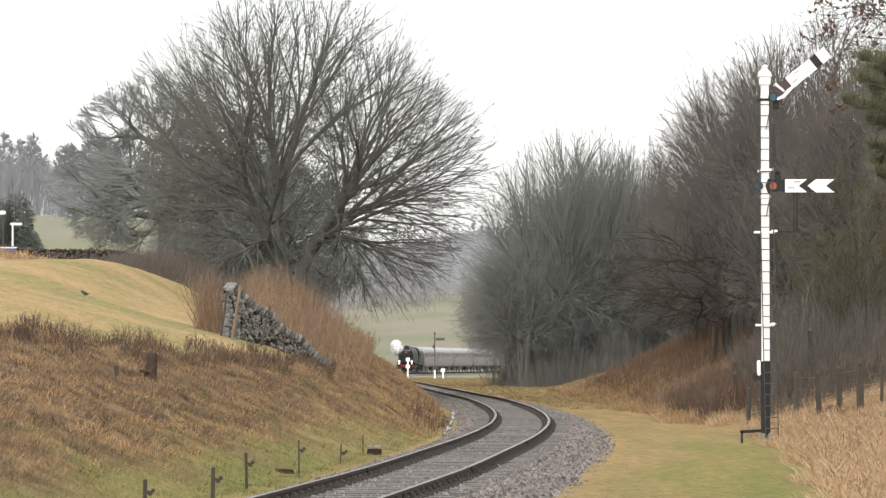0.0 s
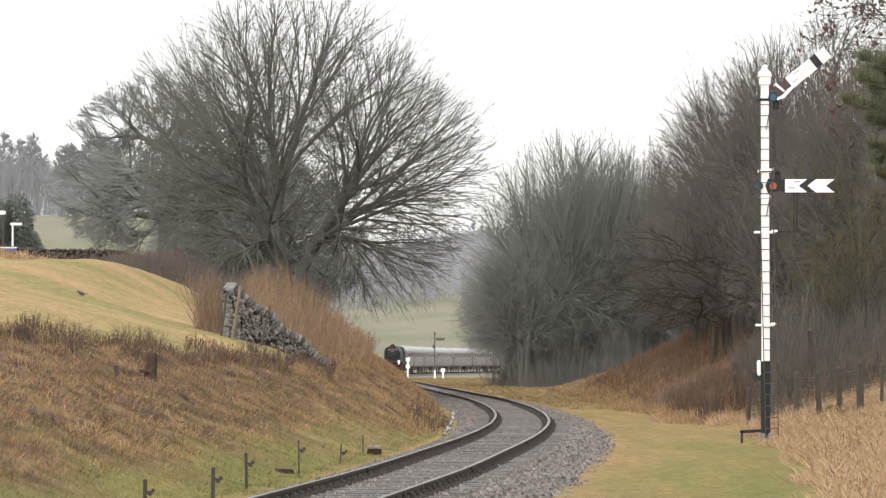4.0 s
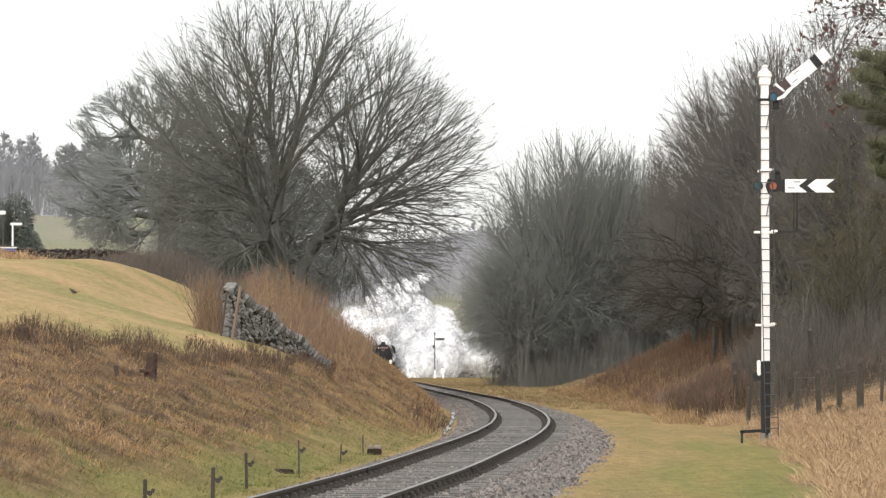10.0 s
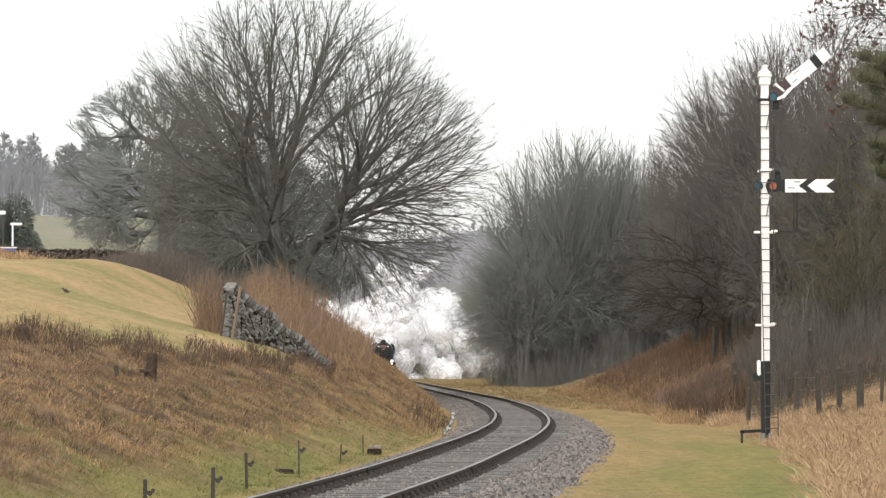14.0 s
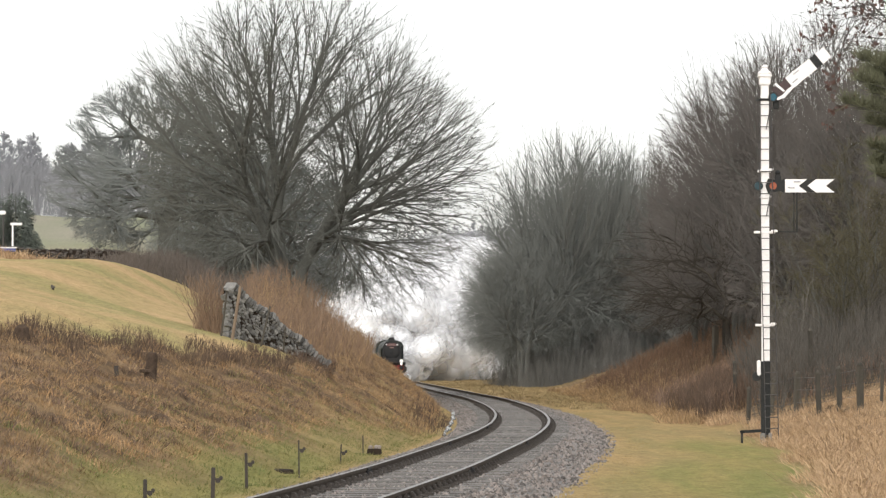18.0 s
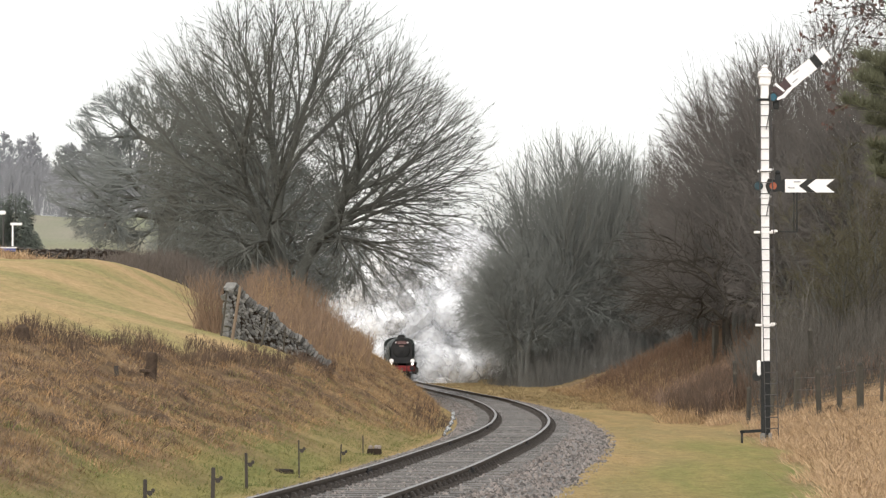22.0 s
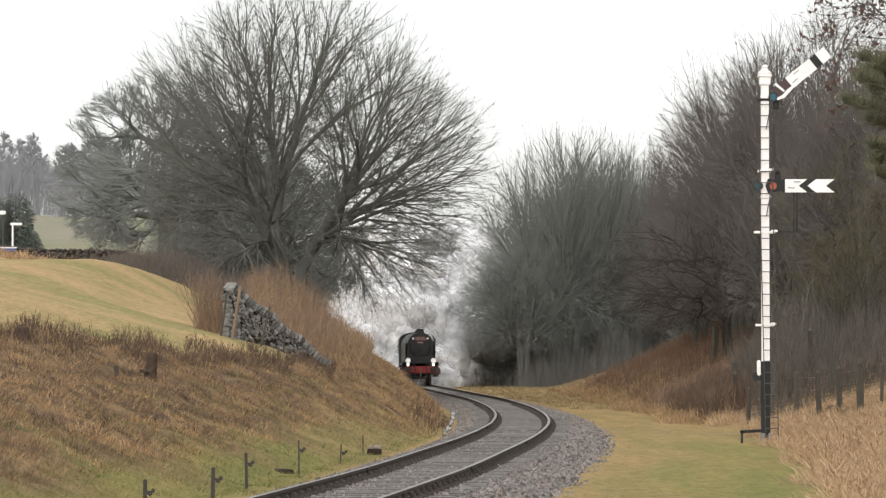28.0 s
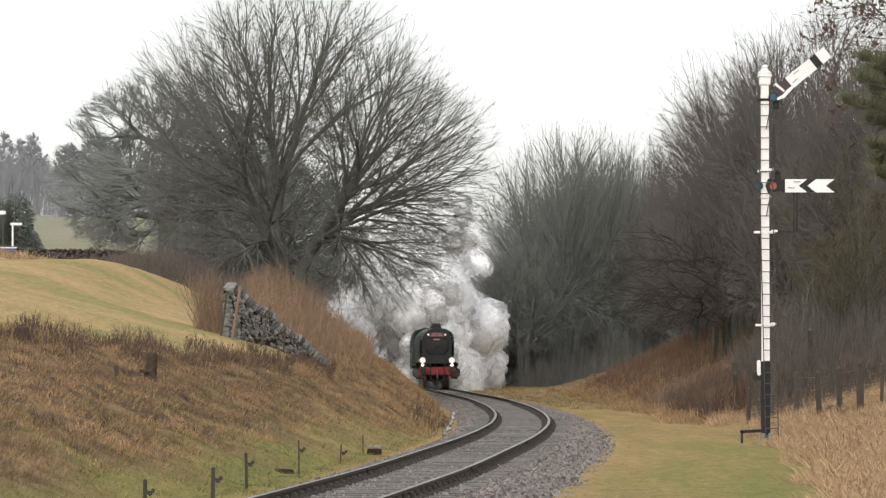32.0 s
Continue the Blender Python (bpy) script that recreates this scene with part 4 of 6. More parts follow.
    part("cab", bm, LOCO_GREEN, loco)
    for x in (-1.26, 1.26):
        bm = bmesh.new()
        box(bm, x - 0.05, x + 0.05, 8.985, 8.998, 2.6, 3.0, 0.01)
        part("spectacle_window", bm, COACH_GLASS, loco)
    wheels = [(wheel_pair(loco, y, 0.46, 10), 0.46) for y in (1.35, 3.1)]
    wheels += [(wheel_pair(loco, y, 0.94, 15), 0.94) for y in (4.2, 6.15, 8.1)]
    wheels += [(wheel_pair(loco, 9.9, 0.47, 10), 0.47)]
    return loco, wheels


def build_tender():
    t = thing("tender", "dark green coal tender behind the locomotive", "tender")
    bm = bmesh.new()
    prism(bm, [(-1.3, 1.2), (1.3, 1.2), (1.34, 1.7), (1.34, 2.9), (1.2, 3.25), (1.12, 3.25), (1.2, 2.8), (-1.2, 2.8), (-1.12, 3.25), (-1.2, 3.25), (-1.34, 2.9), (-1.34, 1.7)], 0.2, 7.0)
    part("tank", bm, LOCO_GREEN, t)
    bm = bmesh.new()
    lumps = random.Random(9)
    for _ in range(120):
        x, y = lumps.uniform(-0.95, 0.95), lumps.uniform(0.6, 5.0)
        r = lumps.uniform(0.1, 0.22)
        bmesh.ops.create_icosphere(bm, subdivisions=1, radius=r, matrix=Matrix.Translation((x, y, 2.82 + 0.35 * (1 - abs(x)) + lumps.uniform(-0.05, 0.1))))
    tagged(part("coal", bm, LOCO_BLACK, t, "heap of black coal"), kind="stuff")
    bm = bmesh.new()
    for x in (-0.95, 0.92):
        box(bm, x, x + 0.03, 0.2, 7.0, 0.55, 1.2)
    part("frames", bm, LOCO_BLACK, t)
    for y in (1.1, 3.5, 5.9):
        wheel_pair(t, y, 0.54, 12)
    buffer_pair(t, 7.0, -1)
    return t


def build_coach():
    """A main-line carriage, 19.6 m long: body, roof, windows, doors, bogies."""
    c = thing("railway_carriage", "hazed mauve main-line carriage with a grey roof", "carriage", group="carriages of the train")
    side = [(-1.36, 1.05), (1.36, 1.05), (1.40, 1.5), (1.40, 2.3), (1.34, 3.1), (-1.34, 3.1), (-1.40, 2.3), (-1.40, 1.5)]
    bm = bmesh.new()
    prism(bm, side, 0.3, 19.5)
    part("body", bm, COACH_HAZED, c)
    bm = bmesh.new()
    prism(bm, [(-1.38, 3.08)] + [(1.38, 3.08)] + [(1.38 * math.cos(math.pi * i / 12), 3.14 + 0.72 * math.sin(math.pi * i / 12)**0.9) for i in range(13)], 0.25, 19.55)
    roof = part("roof", bm, COACH_ROOF, c, "grey curved carriage roof")
    for k in range(9):
        bm = bmesh.new()
        lathe(bm, [(0.16, 3.8), (0.16, 3.9), (0.05, 3.93)], (0.35 if k % 2 else -0.35, 1.6 + 2.0 * k, 0), 10)
        part("ventilator", bm, COACH_ROOF, roof)
    for sgn in (-1, 1):
        for k in range(8):
            bm = bmesh.new()
            y = 1.9 + 2.05 * k
            x0, x1 = sorted((sgn * 1.335, sgn * 1.395))
            box(bm, x0, x1, y, y + 1.3, 2.12, 2.9, 0.02)
            part("window", bm, COACH_GLASS, c)
        for y in (0.75, 18.4):
            bm = bmesh.new()
            x0, x1 = sorted((sgn * 1.34, sgn * 1.412))
            box(bm, x0, x1, y, y + 0.7, 1.15, 2.95, 0.02)
            door = part("door", bm, COACH_HAZED, c)
            bm = bmesh.new()
            x0, x1 = sorted((sgn * 1.35, sgn * 1.418))
            box(bm, x0, x1, y + 0.12, y + 0.58, 2.15, 2.85, 0.01)
            part("pane", bm, COACH_GLASS, door)
    for y in (0.0, 19.5):
        bm = bmesh.new()
        box(bm, -0.5, 0.5, y, y + 0.32, 1.2, 3.3, 0.04)
        part("gangway", bm, LOCO_BLACK, c)
    bm = bmesh.new()
    box(bm, -1.2, 1.2, 0.4, 19.4, 0.85, 1.06)
    box(bm, -0.9, 0.9, 7.0, 12.0, 0.4, 0.9, 0.03)
    part("underframe", bm, HAZED_IRON, c)
    for y in (2.9, 16.9):
        bm = bmesh.new()
        for x in (-1.0, 0.94):
            box(bm, x, x + 0.06, y - 1.7, y + 1.7, 0.45, 0.8, 0.03)
        box(bm, -0.9, 0.9, y - 0.2, y + 0.2, 0.45, 0.85)
        part("bogie_frame", bm, HAZED_IRON, c)
        for q in (-1.3, 1.3):
            wheel_pair(c, y + q, 0.457, 8, iron=HAZED_IRON)
    return c


loco, loco_wheels = build_locomotive()
tender = build_tender()
coach = build_coach()
coaches = [coach] + [copy_thing(coach, pose(0, 0, 0)) for _ in range(9)]


def front_y(t):
    """Where the front buffers are at t seconds."""
    return 537.0 - 10.2 * t + 0.018 * t * t


def on_rails(t, back, first, second):
    """The pose of a vehicle whose front is that far behind the buffers, carried at two points of its own length."""
    s = s_of_y(front_y(t)) + back
    x0, y0 = on_line(s + first)[:2]
    x1, y1 = on_line(s + second)[:2]
    d = Vector((x1 - x0, y1 - y0, 0)).normalized()
    return Matrix.Translation((x0 - d.x * first, y0 - d.y * first, 0)) @ Matrix.Rotation(math.atan2(-d.x, d.y), 4, "Z")


# ---- the signal beside the line ----
CASTING_RED = mat("rusty_casting", (0.06, 0.025, 0.025), 0.6, (0.03, 0.02, 0.02), 4, 30, 0.2)
STAKE_WOOD = mat("dark_stake_wood", (0.045, 0.036, 0.028), 0.8, (0.025, 0.02, 0.017), 4, 30, 0.3)


def build_signal():
    """Two-armed post, 8.9 m; local z from its foot, arms to the right."""
    sig = thing("railway_signal", "white two-armed semaphore signal post with black foot", "signal", pose(7.57, 87.6, -0.36))
    bm = bmesh.new()
    prism_z = [(0.095, 1.95), (0.095, 2.0), (0.088, 8.45)]
    for (w0, z0), (w1, z1) in zip(prism_z, prism_z[1:]):
        vs = [bm.verts.new((a * w, b * w, z)) for w, z in ((w0, z0), (w1, z1)) for a, b in ((-1, -1), (1, -1), (1, 1), (-1, 1))]
        for i in range(4):
            bm.faces.new((vs[i], vs[(i + 1) % 4], vs[4 + (i + 1) % 4], vs[4 + i]))
    part("post", bm, WHITE_PAINT, sig)
    bm = bmesh.new()
    box(bm, -0.105, 0.105, -0.105, 0.105, 0.0, 1.95, 0.01)
    part("post_foot", bm, BLACK_PAINT, sig, "black-painted foot of the post")
    bm = bmesh.new()
    box(bm, -0.12, 0.14, -0.16, 0.14, 0.0, 0.27, 0.015)
    part("base_block", bm, STONE, sig, "grey-green base block")
    bm = bmesh.new()
    box(bm, -0.13, 0.13, -0.13, 0.13, 8.45, 8.66, 0.02)
    box(bm, -0.17, 0.17, -0.17, 0.17, 8.64, 8.68, 0.01)
    lathe(bm, [(0.15, 8.68), (0.17, 8.74), (0.09, 8.80), (0.06, 8.84), (0.075, 8.88), (0.03, 8.93)], sides=14)
    part("finial", bm, WHITE_PAINT, sig)
    # ladder
    bm = bmesh.new()
    for x in (0.0, 0.30):
        rod(bm, (x - 0.02, -0.30, 0.0), (x - 0.18, -0.16, 8.2), 0.012, sides=6)
    part("ladder_stile", bm, DARK_IRON, sig)
    rung_mesh = bpy.data.meshes.new("rung")
    bm = bmesh.new()
    rod(bm, (-0.15, 0, 0), (0.15, 0, 0), 0.011, sides=6)
    bm.to_mesh(rung_mesh)
    bm.free()
    for k in range(31):
        f = (0.12 + 0.262 * k) / 8.2
        mesh_part("rung", rung_mesh, DARK_IRON, sig, place=pose(0.13 - 0.16 * f, -0.30 + 0.14 * f, 8.2 * f))

    def arm(z, angle, fishtail):
        a = part("arm", bmesh.new(), WHITE_PAINT, sig, "white fishtailed arm with black chevron" if fishtail else "raised white arm with a black band")
        a.matrix_basis = pose(0.16 + (0 if fishtail else 0.17), -0.17, z, 0, -angle, 0)
        x0, x1, h = 0.30, 1.46, 0.155

        def plate(name, outline, front, back, material, parent):
            bm = bmesh.new()
            prism(bm, outline, front, back)
            return part(name, bm, material, parent)
        if fishtail:
            outline = [(x0, -h), (x1, -h), (x1 - 0.20, 0.0), (x1, h), (x0, h)]
            band = [(0.82, -h), (1.02, -h), (0.82, 0), (1.02, h), (0.82, h), (0.62, 0)]
        else:
            outline = [(x0, -h), (x1, -h), (x1, h), (x0, h)]
            band = [(1.02, -h), (1.20, -h), (1.20, h), (1.02, h)]
        plate("blade", outline, 0.0, 0.02, WHITE_PAINT, a)
        plate("band", band, -0.006, -0.001, BLACK_PAINT, a)
        bm = bmesh.new()
        prism(bm, [(0.28, -0.17), (0.34, -0.17), (0.34, 0.17), (0.28, 0.17), (0.2, 0.12), (-0.1, 0.17), (-0.16, 0.0), (-0.1, -0.17), (0.2, -0.12)], 0.03, 0.06)
        part("casting", bm, BLACK_PAINT if fishtail else CASTING_RED, a, "" if fishtail else "rusty red-brown arm casting")
        if not fishtail:
            bm = bmesh.new()
            prism(bm, [(0.30, -0.15), (0.34, -0.09), (0.16, -0.09), (0.0, -0.12), (-0.14, -0.09), (-0.18, -0.14), (0.0, -0.20), (0.18, -0.17)], -0.005, 0.025)
            part("strut", bm, WHITE_PAINT, a, "white curved strut of the arm")
            bm = bmesh.new()
            prism(bm, [(0.06, -0.08), (0.11, -0.08), (0.06, 0.20), (0.0, 0.20)], -0.005, 0.025)
            part("strut", bm, WHITE_PAINT, a)
        for gxx, gm in ((0.02, GLASS_AMBER), (-0.33, GLASS_GREEN)) if fishtail else ((-0.2, GLASS_BLUE),):
            bm = bmesh.new()
            zz = 0.0 if fishtail else -0.02
            rod(bm, (gxx, 0.03, zz), (gxx, 0.015, zz), 0.085, sides=16)
            part("spectacle_glass", bm, gm, a)
            bm = bmesh.new()
            lathe(bm, [(0.088, 0.0), (0.115, 0.0), (0.115, 0.03), (0.088, 0.03)], (gxx, 0.045, zz), 16, Matrix.Rotation(math.pi / 2, 4, "X"), False)
            part("spectacle_ring", bm, BLACK_PAINT, a)
        for q in (0.36, 0.5):
            bm = bmesh.new()
            box(bm, q, q + 0.16, -0.012, -0.002, -0.06 + (q - 0.36), -0.03 + (q - 0.36))
            part("strap", bm, COACH_ROOF, a)
        return a

    arm(8.30, 39, False)
    arm(6.07, 0, True)
    for z, w in ((8.1, 0.2), (6.42, 0.17), (5.8, 0.12), (4.98, 0.26), (2.8, 0.23)):
        bm = bmesh.new()
        box(bm, -w, w * 0.9, -0.12, 0.12, z - 0.025, z + 0.03, 0.01)
        box(bm, w * 0.5, w * 1.1, -0.14, -0.08, z, z + 0.06, 0.01)
        part("bracket", bm, WHITE_PAINT if z < 8 else BLACK_PAINT, sig)
    for x, z in ((0.3, 6.22), (0.26, 8.02)):
        bm = bmesh.new()
        box(bm, x - 0.07, x + 0.07, -0.08, 0.06, z - 0.14, z + 0.12, 0.02)
        lathe(bm, [(0.05, 0.0), (0.07, 0.05), (0.03, 0.1)], (x, -0.01, z + 0.12), 10)
        part("signal_lamp", bm, BLACK_PAINT, sig)
    bm = bmesh.new()
    rod(bm, (0.74, -0.1, 5.0), (0.74, -0.1, 5.95), 0.02, sides=6)
    rod(bm, (0.67, -0.1, 5.0), (0.67, -0.1, 5.95), 0.016, sides=6)
    rod(bm, (0.2, -0.1, 5.0), (0.76, -0.1, 4.99), 0.014, sides=6)
    part("arm_stop", bm, BLACK_PAINT, sig)
    bm = bmesh.new()
    for z0, z1 in ((7.4, 8.0), (5.35, 6.0)):
        rod(bm, (0.02, -0.13, z0), (0.14, -0.15, z1), 0.012, sides=6)
    rod(bm, (-0.11, -0.1, 1.7), (-0.11, -0.1, 7.9), 0.007, sides=5)
    part("down_rod", bm, DARK_IRON, sig)
    bm = bmesh.new()
    box(bm, -0.20, -0.11, -0.1, 0.05, 1.62, 1.98, 0.02)
    part("weight_lever", bm, WHITE_PAINT, sig)
    bm = bmesh.new()
    rod(bm, (-0.2, -0.05, 1.60), (-0.2, 0.08, 1.60), 0.11, sides=14)
    part("balance_weight", bm, BLACK_PAINT, sig)
    bm = bmesh.new()
    box(bm, -0.58, 0.1, -0.05, 0.03, 0.30, 0.37, 0.01, Matrix.Rotation(radians(-4), 4, "Y"))
    box(bm, -0.58, -0.53, -0.05, 0.02, -0.05, 0.34, 0.008)
    part("crank_stand", bm, BLACK_PAINT, sig)
    bm = bmesh.new()
    box(bm, -0.02, 0.05, -0.2, -0.13, 0.0, 0.33, 0.008)
    part("wire_guide", bm, BLACK_PAINT, sig)
    return sig


build_signal()


def small_signal():
    """The far signal by the line, 5.4 m, seen past the bank."""
    s = thing("railway_signal", "small far semaphore signal with white-painted foot", "signal", pose(-0.95, 430, -0.42))
    bm = bmesh.new()
    box(bm, -0.07, 0.07, -0.07, 0.07, 1.1, 5.2, 0.01)
    part("post", bm, DARK_IRON, s)
    bm = bmesh.new()
    box(bm, -0.10, 0.10, -0.10, 0.10, 0.0, 1.12, 0.01)
    part("post_foot", bm, WHITE_PAINT, s)
    bm = bmesh.new()
    box(bm, 0.1, 1.15, -0.1, -0.07, 4.5, 4.8, 0.005)
    part("arm", bm, DARK_IRON, s)
    bm = bmesh.new()
    lathe(bm, [(0.1, 5.2), (0.13, 5.28), (0.04, 5.5)], sides=10)
    part("finial", bm, DARK_IRON, s)
    bm = bmesh.new()
    box(bm, -0.25, 0.0, -0.15, 0.0, 3.6, 4.0, 0.02)
    part("lamp", bm, DARK_IRON, s)


def marker_post(x, y, h, head):
    p = thing("marker_post", "white lineside marker post" + (" with a square board" if head else ""), "marker", pose(x, y, -0.42), group="lineside markers")
    bm = bmesh.new()
    box(bm, -0.09, 0.09, -0.06, 0.06, 0, h, 0.01)
    part("post", bm, WHITE_PAINT, p)
    for z in head:
        bm = bmesh.new()
        box(bm, -0.24, 0.24, -0.09, -0.06, z, z + 0.42, 0.02)
        part("board", bm, WHITE_PAINT, p)


small_signal()
marker_post(0.0, 430, 1.25, (0.85,))
marker_post(-4.05, 430, 2.5, (2.1, 1.3))


# ---- dry-stone wall down the bank ----
def stone_meshes(seed, count, size):
    r = random.Random(seed)
    out = []
    for _ in range(count):
        bm = bmesh.new()
        bmesh.ops.create_cube(bm, size=1)
        bmesh.ops.bevel(bm, geom=bm.edges[:], offset=0.13, segments=1, affect="EDGES")
        for v in bm.verts:
            v.co = Vector((v.co.x * size[0], v.co.y * size[1], v.co.z * size[2])) * r.uniform(0.86, 1.12)
        me = bpy.data.meshes.new("stone")
        bm.to_mesh(me)
        bm.free()
        out.append(me)
    return out


def build_wall():
    w = thing("drystone_wall", "leaning grey dry-stone wall tumbling down the bank", "wall", kind="structure")
    r = random.Random(5)
    a, b = Vector((-5.85, 100.0)), Vector((-3.3, 102.8))
    length = (b - a).length
    d = (b - a) / length
    turn = math.degrees(math.atan2(d.y, d.x))
    stones, copes = stone_meshes(1, 8, (0.15, 0.22, 0.09)), stone_meshes(2, 5, (0.085, 0.36, 0.23))

    def foot(u):
        p = a + d * u
        return float(ground_z(p.x, p.y)) - 0.08

    def top(u):
        return 3.62 - 2.12 * (u / length)**1.02 + 0.05 * math.sin(5 * u)
    z = 1.2
    while z < 3.8:
        u = r.uniform(0, 0.1)
        while u < length:
            step = r.uniform(0.10, 0.165)
            if foot(u) < z < top(u) - 0.05:
                p = a + d * u
                mesh_part("stone", r.choice(stones), STONE, w, place=pose(p.x + r.uniform(-0.03, 0.03), p.y + r.uniform(-0.05, 0.05), z + r.uniform(-0.02, 0.02), r.uniform(-12, 12), r.uniform(0, 70), turn + r.uniform(-12, 12)))
            u += step
        z += 0.085
    u = 0.22
    while u < length + 0.1:
        p = a + d * u
        mesh_part("cope_stone", r.choice(copes), STONE, w, place=pose(p.x, p.y, top(u) + 0.06, r.uniform(-8, 8), 38 + r.uniform(-14, 14), turn + r.uniform(-8, 8)))
        u += r.uniform(0.085, 0.12)
    n = 24
    us = np.linspace(0.05, length, n)
    v, f = [], []
    for u in us:
        p = a + d * float(u)
        for off in (-0.08, 0.10):
            v += [(p.x - d.y * off, p.y + d.x * off, foot(float(u)) - 0.3), (p.x - d.y * off, p.y + d.x * off, max(foot(float(u)), top(float(u)) - 0.05))]
    for i in range(n - 1):
        q, s = 4 * i, 4 * i + 4
        f += [(q, s, s + 1, q + 1), (q + 2, q + 3, s + 3, s + 2), (q + 1, s + 1, s + 3, q + 3)]
    # near-black core sheet set just inside the wall faces
    mesh_part("hearting", quick_mesh("hearting", v, f), HOLE, w, "near-black core sheet between the stones")


build_wall()


def leaning_post(name, foot, head, r, material, label, group=""):
    t = thing(name, label, "post", Matrix.Translation(foot), group)
    h = Vector(head) - Vector(foot)
    bm = bmesh.new()
    rod(bm, (0, 0, -0.25), h, r, r * 0.9, 9)
    part("shaft", bm, material, t)
    bm = bmesh.new()
    rod(bm, h * 0.97, h * 1.0 + Vector((0, 0, 0.02)), r * 1.02, r * 0.7, 9)
    part("post_top", bm, material, t)
    return t


# posts against the wall, with slack wire between them
leaning_post("fence_post", (-5.63, 98.6, 2.05), (-5.36, 98.6, 3.56), 0.045, WOOD_NEW, "tan leaning round fence post by the wall")
leaning_post("fence_post", (-5.95, 99.4, 2.2), (-5.76, 99.4, 3.45), 0.03, WOOD_POST, "thin dark leaning stake by the wall")
leaning_post("fence_post", (-4.98, 99.6, 1.75), (-4.62, 99.6, 3.05), 0.028, WOOD_POST, "thin grey leaning stake by the wall")
leaning_post("fence_post", (-4.35, 100.6, 1.6), (-4.25, 100.6, 2.5), 0.028, WOOD_POST, "short grey stake by the wall")
wire = thing("fence_wire", "slack rusty wire along the stone wall", "wire")
for a, b, s in (((-5.4, 98.6, 3.4), (-4.66, 99.6, 2.9), 0.05), ((-4.66, 99.6, 2.9), (-3.7, 101.0, 1.9), 0.08), ((-5.45, 98.6, 2.9), (-4.3, 100.6, 2.2), 0.1)):
    pts = [Vector(a).lerp(Vector(b), k / 8) - Vector((0, 0, 4 * s * (k / 8) * (1 - k / 8))) for k in range(9)]
    mesh_part("strand", quick_mesh("strand", *polytube(pts, 0.009)), DARK_IRON, wire)


# ---- lineside stakes, with insulators for a signal wire ----
def stake(x, y, h, r, pulley):
    z = float(ground_z(x, y))
    t = thing("wire_stake", "short dark lineside stake" + (" with a wire pulley" if pulley else ""), "stake", pose(x, y, z - 0.05, dice.uniform(-2, 2), dice.uniform(-2, 2), 0), group="lineside stakes")
    bm = bmesh.new()
    box(bm, -r, r, -r, r, -0.2, h, r * 0.2)
    part("shaft", bm, STAKE_WOOD, t)
    if pulley:
        bm = bmesh.new()
        rod(bm, (r, 0, h - 0.16), (r + 0.1, 0, h - 0.16), 0.012, sides=6)
        rod(bm, (r + 0.04, -0.02, h - 0.18), (r + 0.04, 0.03, h - 0.18), 0.035, sides=12)
        rod(bm, (r + 0.08, -0.02, h - 0.14), (r + 0.08, 0.03, h - 0.14), 0.025, sides=12)
        part("pulley", bm, STAKE_WOOD, t)


stake(-3.93, 49.2, 0.40, 0.025, True)
stake(-3.16, 51.2, 0.56, 0.027, True)
stake(-2.97, 56.5, 0.60, 0.022, True)
stake(-2.42, 62.8, 0.66, 0.012, True)
stake(-1.95, 71.0, 0.42, 0.012, True)
stake(-1.65, 77.1, 0.46, 0.012, False)
stake(-6.3, 72.0, 0.33, 0.04, False)

# the old gatepost stump on the bank
stump = thing("tree_stump", "rotten dark wooden stump with exposed roots on the bank", "stump", pose(-5.75, 73.2, float(ground_z(-5.75, 73.2)), 0, 6, 0))
bm = bmesh.new()
lathe(bm, [(0.13, -0.3), (0.11, 0.1), (0.12, 0.42), (0.10, 0.52), (0.05, 0.54)], sides=11)
for v in bm.verts:
    v.co.x *= 1 + 0.2 * math.sin(9 * v.co.z + 2 * v.co.y)
part("bole", bm, ROTTEN, stump)
for dx, dz in ((0.18, -0.2), (0.28, -0.28), (-0.2, 0.15)):
    bm = bmesh.new()
    rod(bm, (0, -0.08, 0.15), (dx, -0.2, dz), 0.06, 0.03, 7)
    part("root", bm, ROTTEN, stump)
stump2 = thing("tree_stump", "small broken stump in the dead grass", "stump", pose(-7.85, 69.5, float(ground_z(-7.85, 69.5))))
bm = bmesh.new()
lathe(bm, [(0.2, -0.2), (0.17, 0.1), (0.13, 0.3), (0.04, 0.36)], sides=10)
part("bole", bm, ROTTEN, stump2)

# burrow in the bank, its inner shade a near-black cap, and a concrete cable marker by the ballast
burrow = thing("burrow", "dark animal burrow in the foot of the bank", "burrow", pose(-2.79, 64.2, float(ground_z(-2.79, 64.2))))
bm = bmesh.new()
lathe(bm, [(0.22, -0.05), (0.19, 0.03), (0.12, 0.045), (0.03, 0.05)], sides=16)
for v in bm.verts:
    v.co.y *= 1.6
    v.co.x *= 1 + 0.25 * math.sin(4 * math.atan2(v.co.y, v.co.x))
part("mouth", bm, HOLE, burrow)
trough = thing("cable_box", "low dark lineside box with loose stones on top", "box", pose(-1.43, 77.8, -0.36))
bm = bmesh.new()
box(bm, -0.15, 0.15, -0.12, 0.12, 0, 0.13, 0.015)
part("body", bm, HOLE, trough)
for x, y in ((-0.08, -0.05), (0.04, 0.02), (0.1, -0.06)):
    bm = bmesh.new()
    bmesh.ops.create_icosphere(bm, subdivisions=1, radius=0.055, matrix=Matrix.Translation((x, y, 0.16)))
    part("stone", bm, BALLAST_STONE, trough)
drain = thing("drain_water", "pale water spilling along the lineside ditch", "water", kind="structure")
